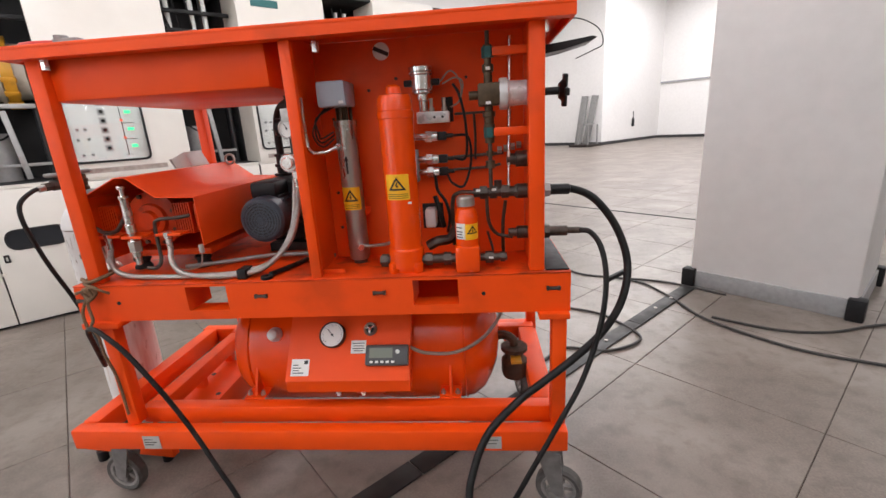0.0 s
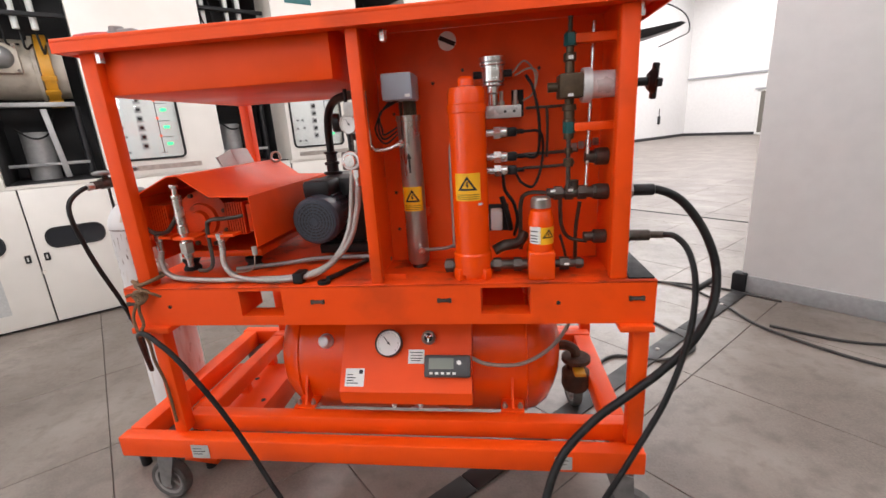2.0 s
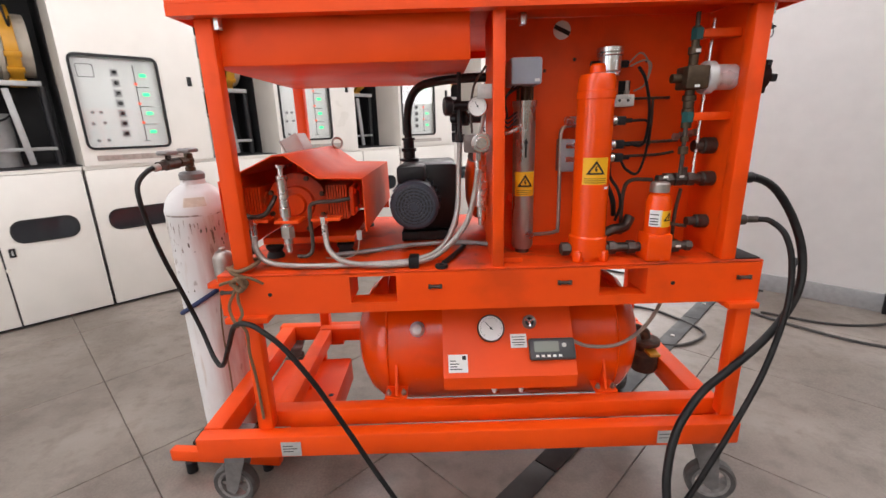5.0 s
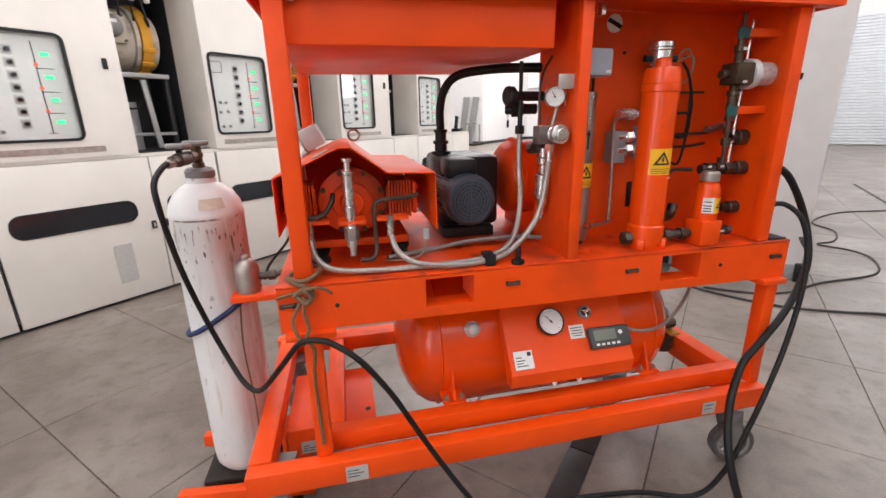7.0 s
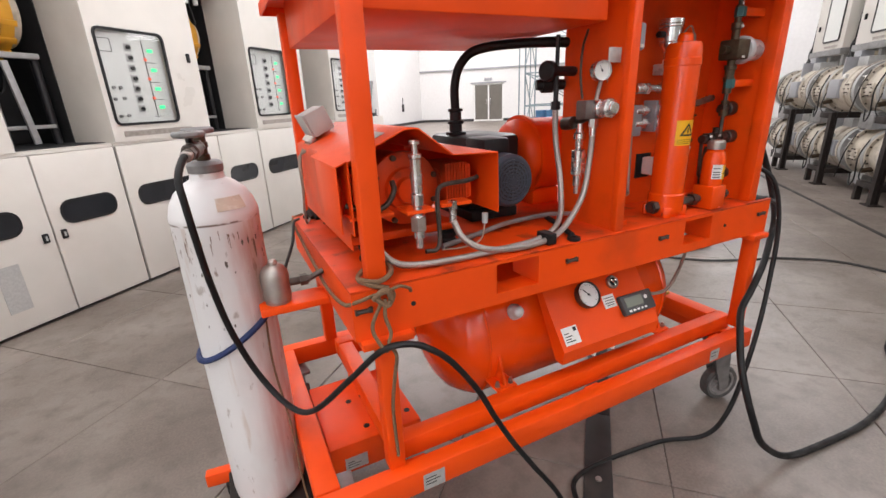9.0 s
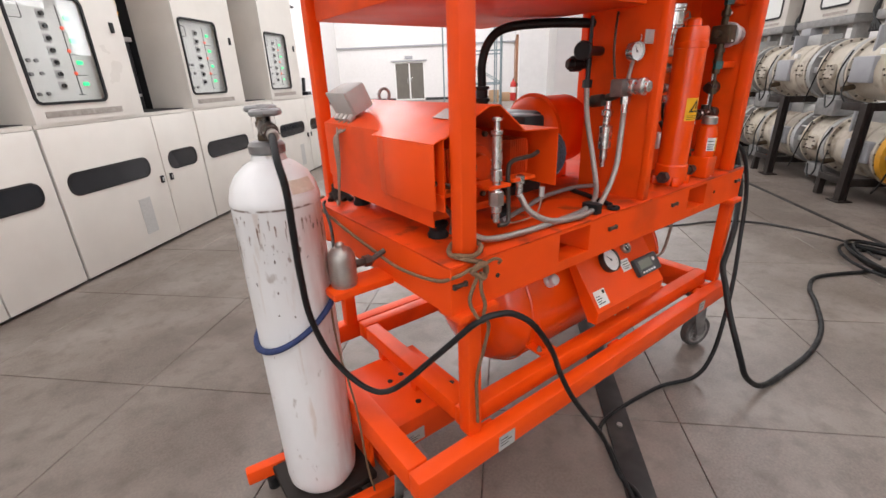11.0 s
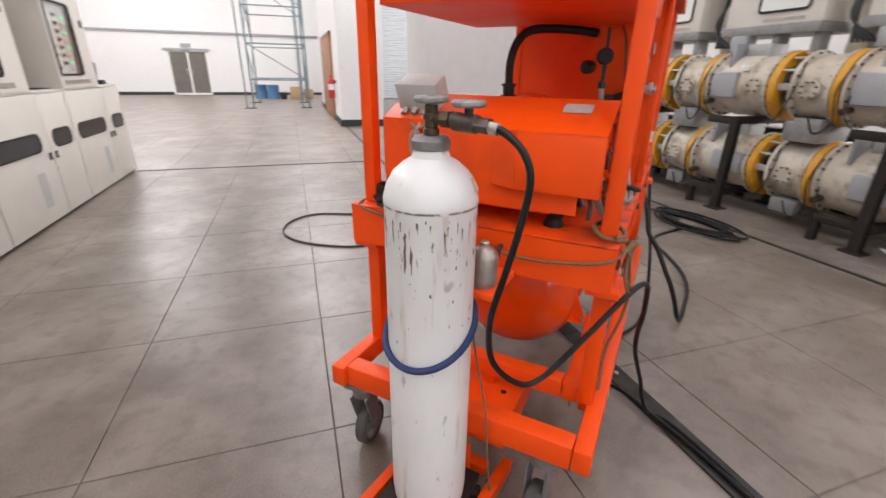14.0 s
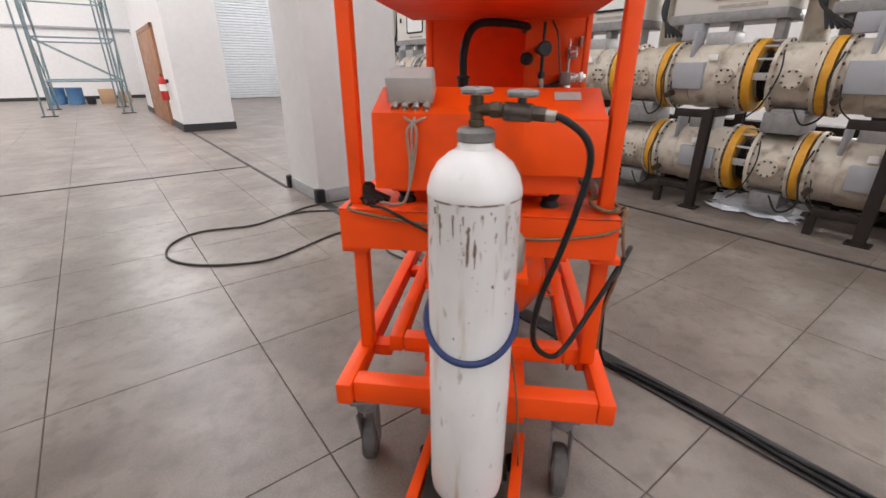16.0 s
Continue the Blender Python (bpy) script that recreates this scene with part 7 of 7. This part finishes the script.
for z in (0.95, 2.1, 3.25, 4.4, 5.55, 6.7):
    for u in SU:
        part("ledger", cyl(bm_(), HALL @ Vector((u, SV[0], z)), HALL @ Vector((u, SV[1], z)), 0.024, seg=8), SCAFF, sc)
    for v in SV:
        part("ledger", cyl(bm_(), HALL @ Vector((SU[0], v, z)), HALL @ Vector((SU[1], v, z)), 0.024, seg=8), SCAFF, sc)
for z in (0.95, 3.25, 5.55):
    for v in SV:
        part("brace", cyl(bm_(), HALL @ Vector((SU[0], v, z - 0.9)), HALL @ Vector((SU[1], v, z + 1.1)), 0.018, seg=6), SCAFF, sc)
        part("brace", cyl(bm_(), HALL @ Vector((SU[1], v, z - 0.9)), HALL @ Vector((SU[0], v, z + 1.1)), 0.018, seg=6), SCAFF, sc)
    for u in SU:
        part("brace", cyl(bm_(), HALL @ Vector((u, SV[0], z)), HALL @ Vector((u, SV[1], z + 1.15)), 0.018, seg=6), SCAFF, sc)
for u, v, w in ((22.6, 3.9, 0.26), (22.3, 3.35, 0.26)):
    b = bm_()
    lathe(b, [(0, 0), (w, 0), (w + 0.01, 0.02), (w, 0.04), (w, 0.3), (w + 0.012, 0.315), (w, 0.33), (w, 0.58), (w + 0.012, 0.6), (w, 0.62), (0, 0.61)], HALL @ Matrix.Translation((u, v, 0)), 24)
    single("plastic_drum", b, BLUEDRUM, "blue plastic drum standing by the scaffold", "drum")
for u, v, w, h in ((22.4, 2.35, 0.5, 0.55), (22.8, 1.75, 0.45, 0.42)):
    bx = single("cardboard_box", box(bm_(), u - w / 2, u + w / 2, v - w / 2, v + w / 2, 0, h, 0.008, HALL), CARD, "closed brown cardboard box on the floor", "box")
b = bm_()
box(b, 21.9, 22.2, 2.75, 3.05, 0, 0.3, 0.05, HALL)
single("waste_bag", b, BLACK, "black waste bag between drum and box", "bag")


def extinguisher(name, m, label):
    e = thing(name, m.translation, label, "extinguisher")
    b = bm_()
    lathe(b, [(0, 0), (0.075, 0), (0.08, 0.015), (0.08, 0.40), (0.06, 0.46), (0.025, 0.49), (0.025, 0.53), (0, 0.53)], m, 22)
    part("cylinder", b, RED, e)
    b = bm_()
    box(b, -0.02, 0.09, -0.015, 0.015, 0.53, 0.56, 0.004, m)
    part("lever", b, BLACK, e)
    part("hose", tube(bm_(), [m @ Vector((0.03, 0, 0.53)), m @ Vector((0.11, 0, 0.48)), m @ Vector((0.12, 0, 0.25)), m @ Vector((0.09, 0, 0.1))], 0.012, 8), BLACK, e)
    part("band", lathe(bm_(), [(0.0805, 0.2), (0.0815, 0.2), (0.0815, 0.34), (0.0805, 0.34)], m, 22), PAPER, e)
    part("wall_hook", box(bm_(), -0.03, 0.03, -0.12, -0.075, 0.36, 0.44, 0, m), BLACK, e)


extinguisher("fire_extinguisher", HALL @ Matrix.Translation((11.5, 1.54, 0.62)), "red fire extinguisher hanging on the white wall")
b = bm_()
box(b, 22.9, 23.05, 11.5, 11.6, 0.75, 1.15, 0.03, HALL)
cyl(b, HALL @ Vector((22.97, 11.55, 1.15)), HALL @ Vector((22.97, 11.55, 1.5)), 0.02, seg=8)
single("wall_telephone", b, PUMPBLK, "small black handset hanging on the white wall", "telephone")
# dark panels leaning on the projecting wall
for k, v in enumerate((12.15, 12.6)):
    b = bm_()
    box(b, -0.03, 0.03, -0.17, 0.17, 0, 2.35, 0.01, HALL @ Matrix.Translation((19.5 + 0.03 * k, v, 0.012)) @ Matrix.Rotation(radians(9), 4, "Y") @ Matrix.Rotation(radians(6 - 3 * k), 4, "X"))
    single("dark_panel", b, MIDGREY, "dark grey channel section leaning on the wall", "panel", "leaning panels")
tr_ = thing("trestle", HALL @ Vector((19.2, 11.9, 0)), "dark steel trestle standing by the wall", "trestle")
part("top_rail", box(bm_(), 18.6, 19.6, 11.75, 11.82, 1.0, 1.06, 0, HALL), MIDGREY, tr_)
for u in (18.7, 19.5):
    part("leg", box(bm_(), u - 0.03, u + 0.03, 11.5, 11.56, 0, 1.0, 0, HALL), MIDGREY, tr_)
    part("leg", box(bm_(), u - 0.03, u + 0.03, 12.0, 12.06, 0, 1.0, 0, HALL), MIDGREY, tr_)
b = bm_()
box(b, 18.5, 19.7, 11.4, 12.4, 0.0, 0.10, 0.01, HALL)
single("pallet", b, RUSTBEAM, "low dark pallet on the floor by the wall", "pallet")

# ---- floor slabs ----
# joint lines of the hall floor; beyond the walked part they go on every 0.81 m
JU = [-0.27, 0.50, 1.35, 2.14, 2.965]
JV = [0.205, 1.01, 1.76, 2.51, 3.335, 4.23]


def joints(known, lo, hi, pitch=0.81):
    out = list(known)
    while out[0] > lo:
        out.insert(0, out[0] - pitch)
    while out[-1] < hi:
        out.append(out[-1] + pitch)
    return out


UL, VL = joints(JU, U0, U1), joints(JV, V0, V1)
GAP = 0.0018
meshes = {}
vs, fs = [], []
for u0, u1 in zip(UL, UL[1:]):
    for v0, v1 in zip(VL, VL[1:]):
        a, c = u1 - u0 - 2 * GAP, v1 - v0 - 2 * GAP
        if -4.2 < u0 < 9.0 and -3.2 < v0 < 9.8:
            key = (round(a, 3), round(c, 3))
            if key not in meshes:
                sb = box(bm_(), 0, a, 0, c, -0.03, 0.0)
                bmesh.ops.bevel(sb, geom=[e for e in sb.edges if all(v.co.z > -0.001 for v in e.verts)], offset=0.002, segments=1, affect="EDGES")
                meshes[key] = finish("slab", sb, CONCRETE)
            slab = new("slab", meshes[key])
            slab.parent = base_floor
            slab.location = (u0 + GAP, v0 + GAP, 0)
        else:
            k = len(vs)
            vs += [(u0 + GAP, v0 + GAP, 0), (u1 - GAP, v0 + GAP, 0), (u1 - GAP, v1 - GAP, 0), (u0 + GAP, v1 - GAP, 0)]
            fs.append((k, k + 1, k + 2, k + 3))
me = bpy.data.meshes.new("far_slabs")
me.from_pydata(vs, [], fs)
me.materials.append(CONCRETE)
far = new("far_slabs", me)
far.parent = base_floor
tagged(far, "", "", "", "stuff")
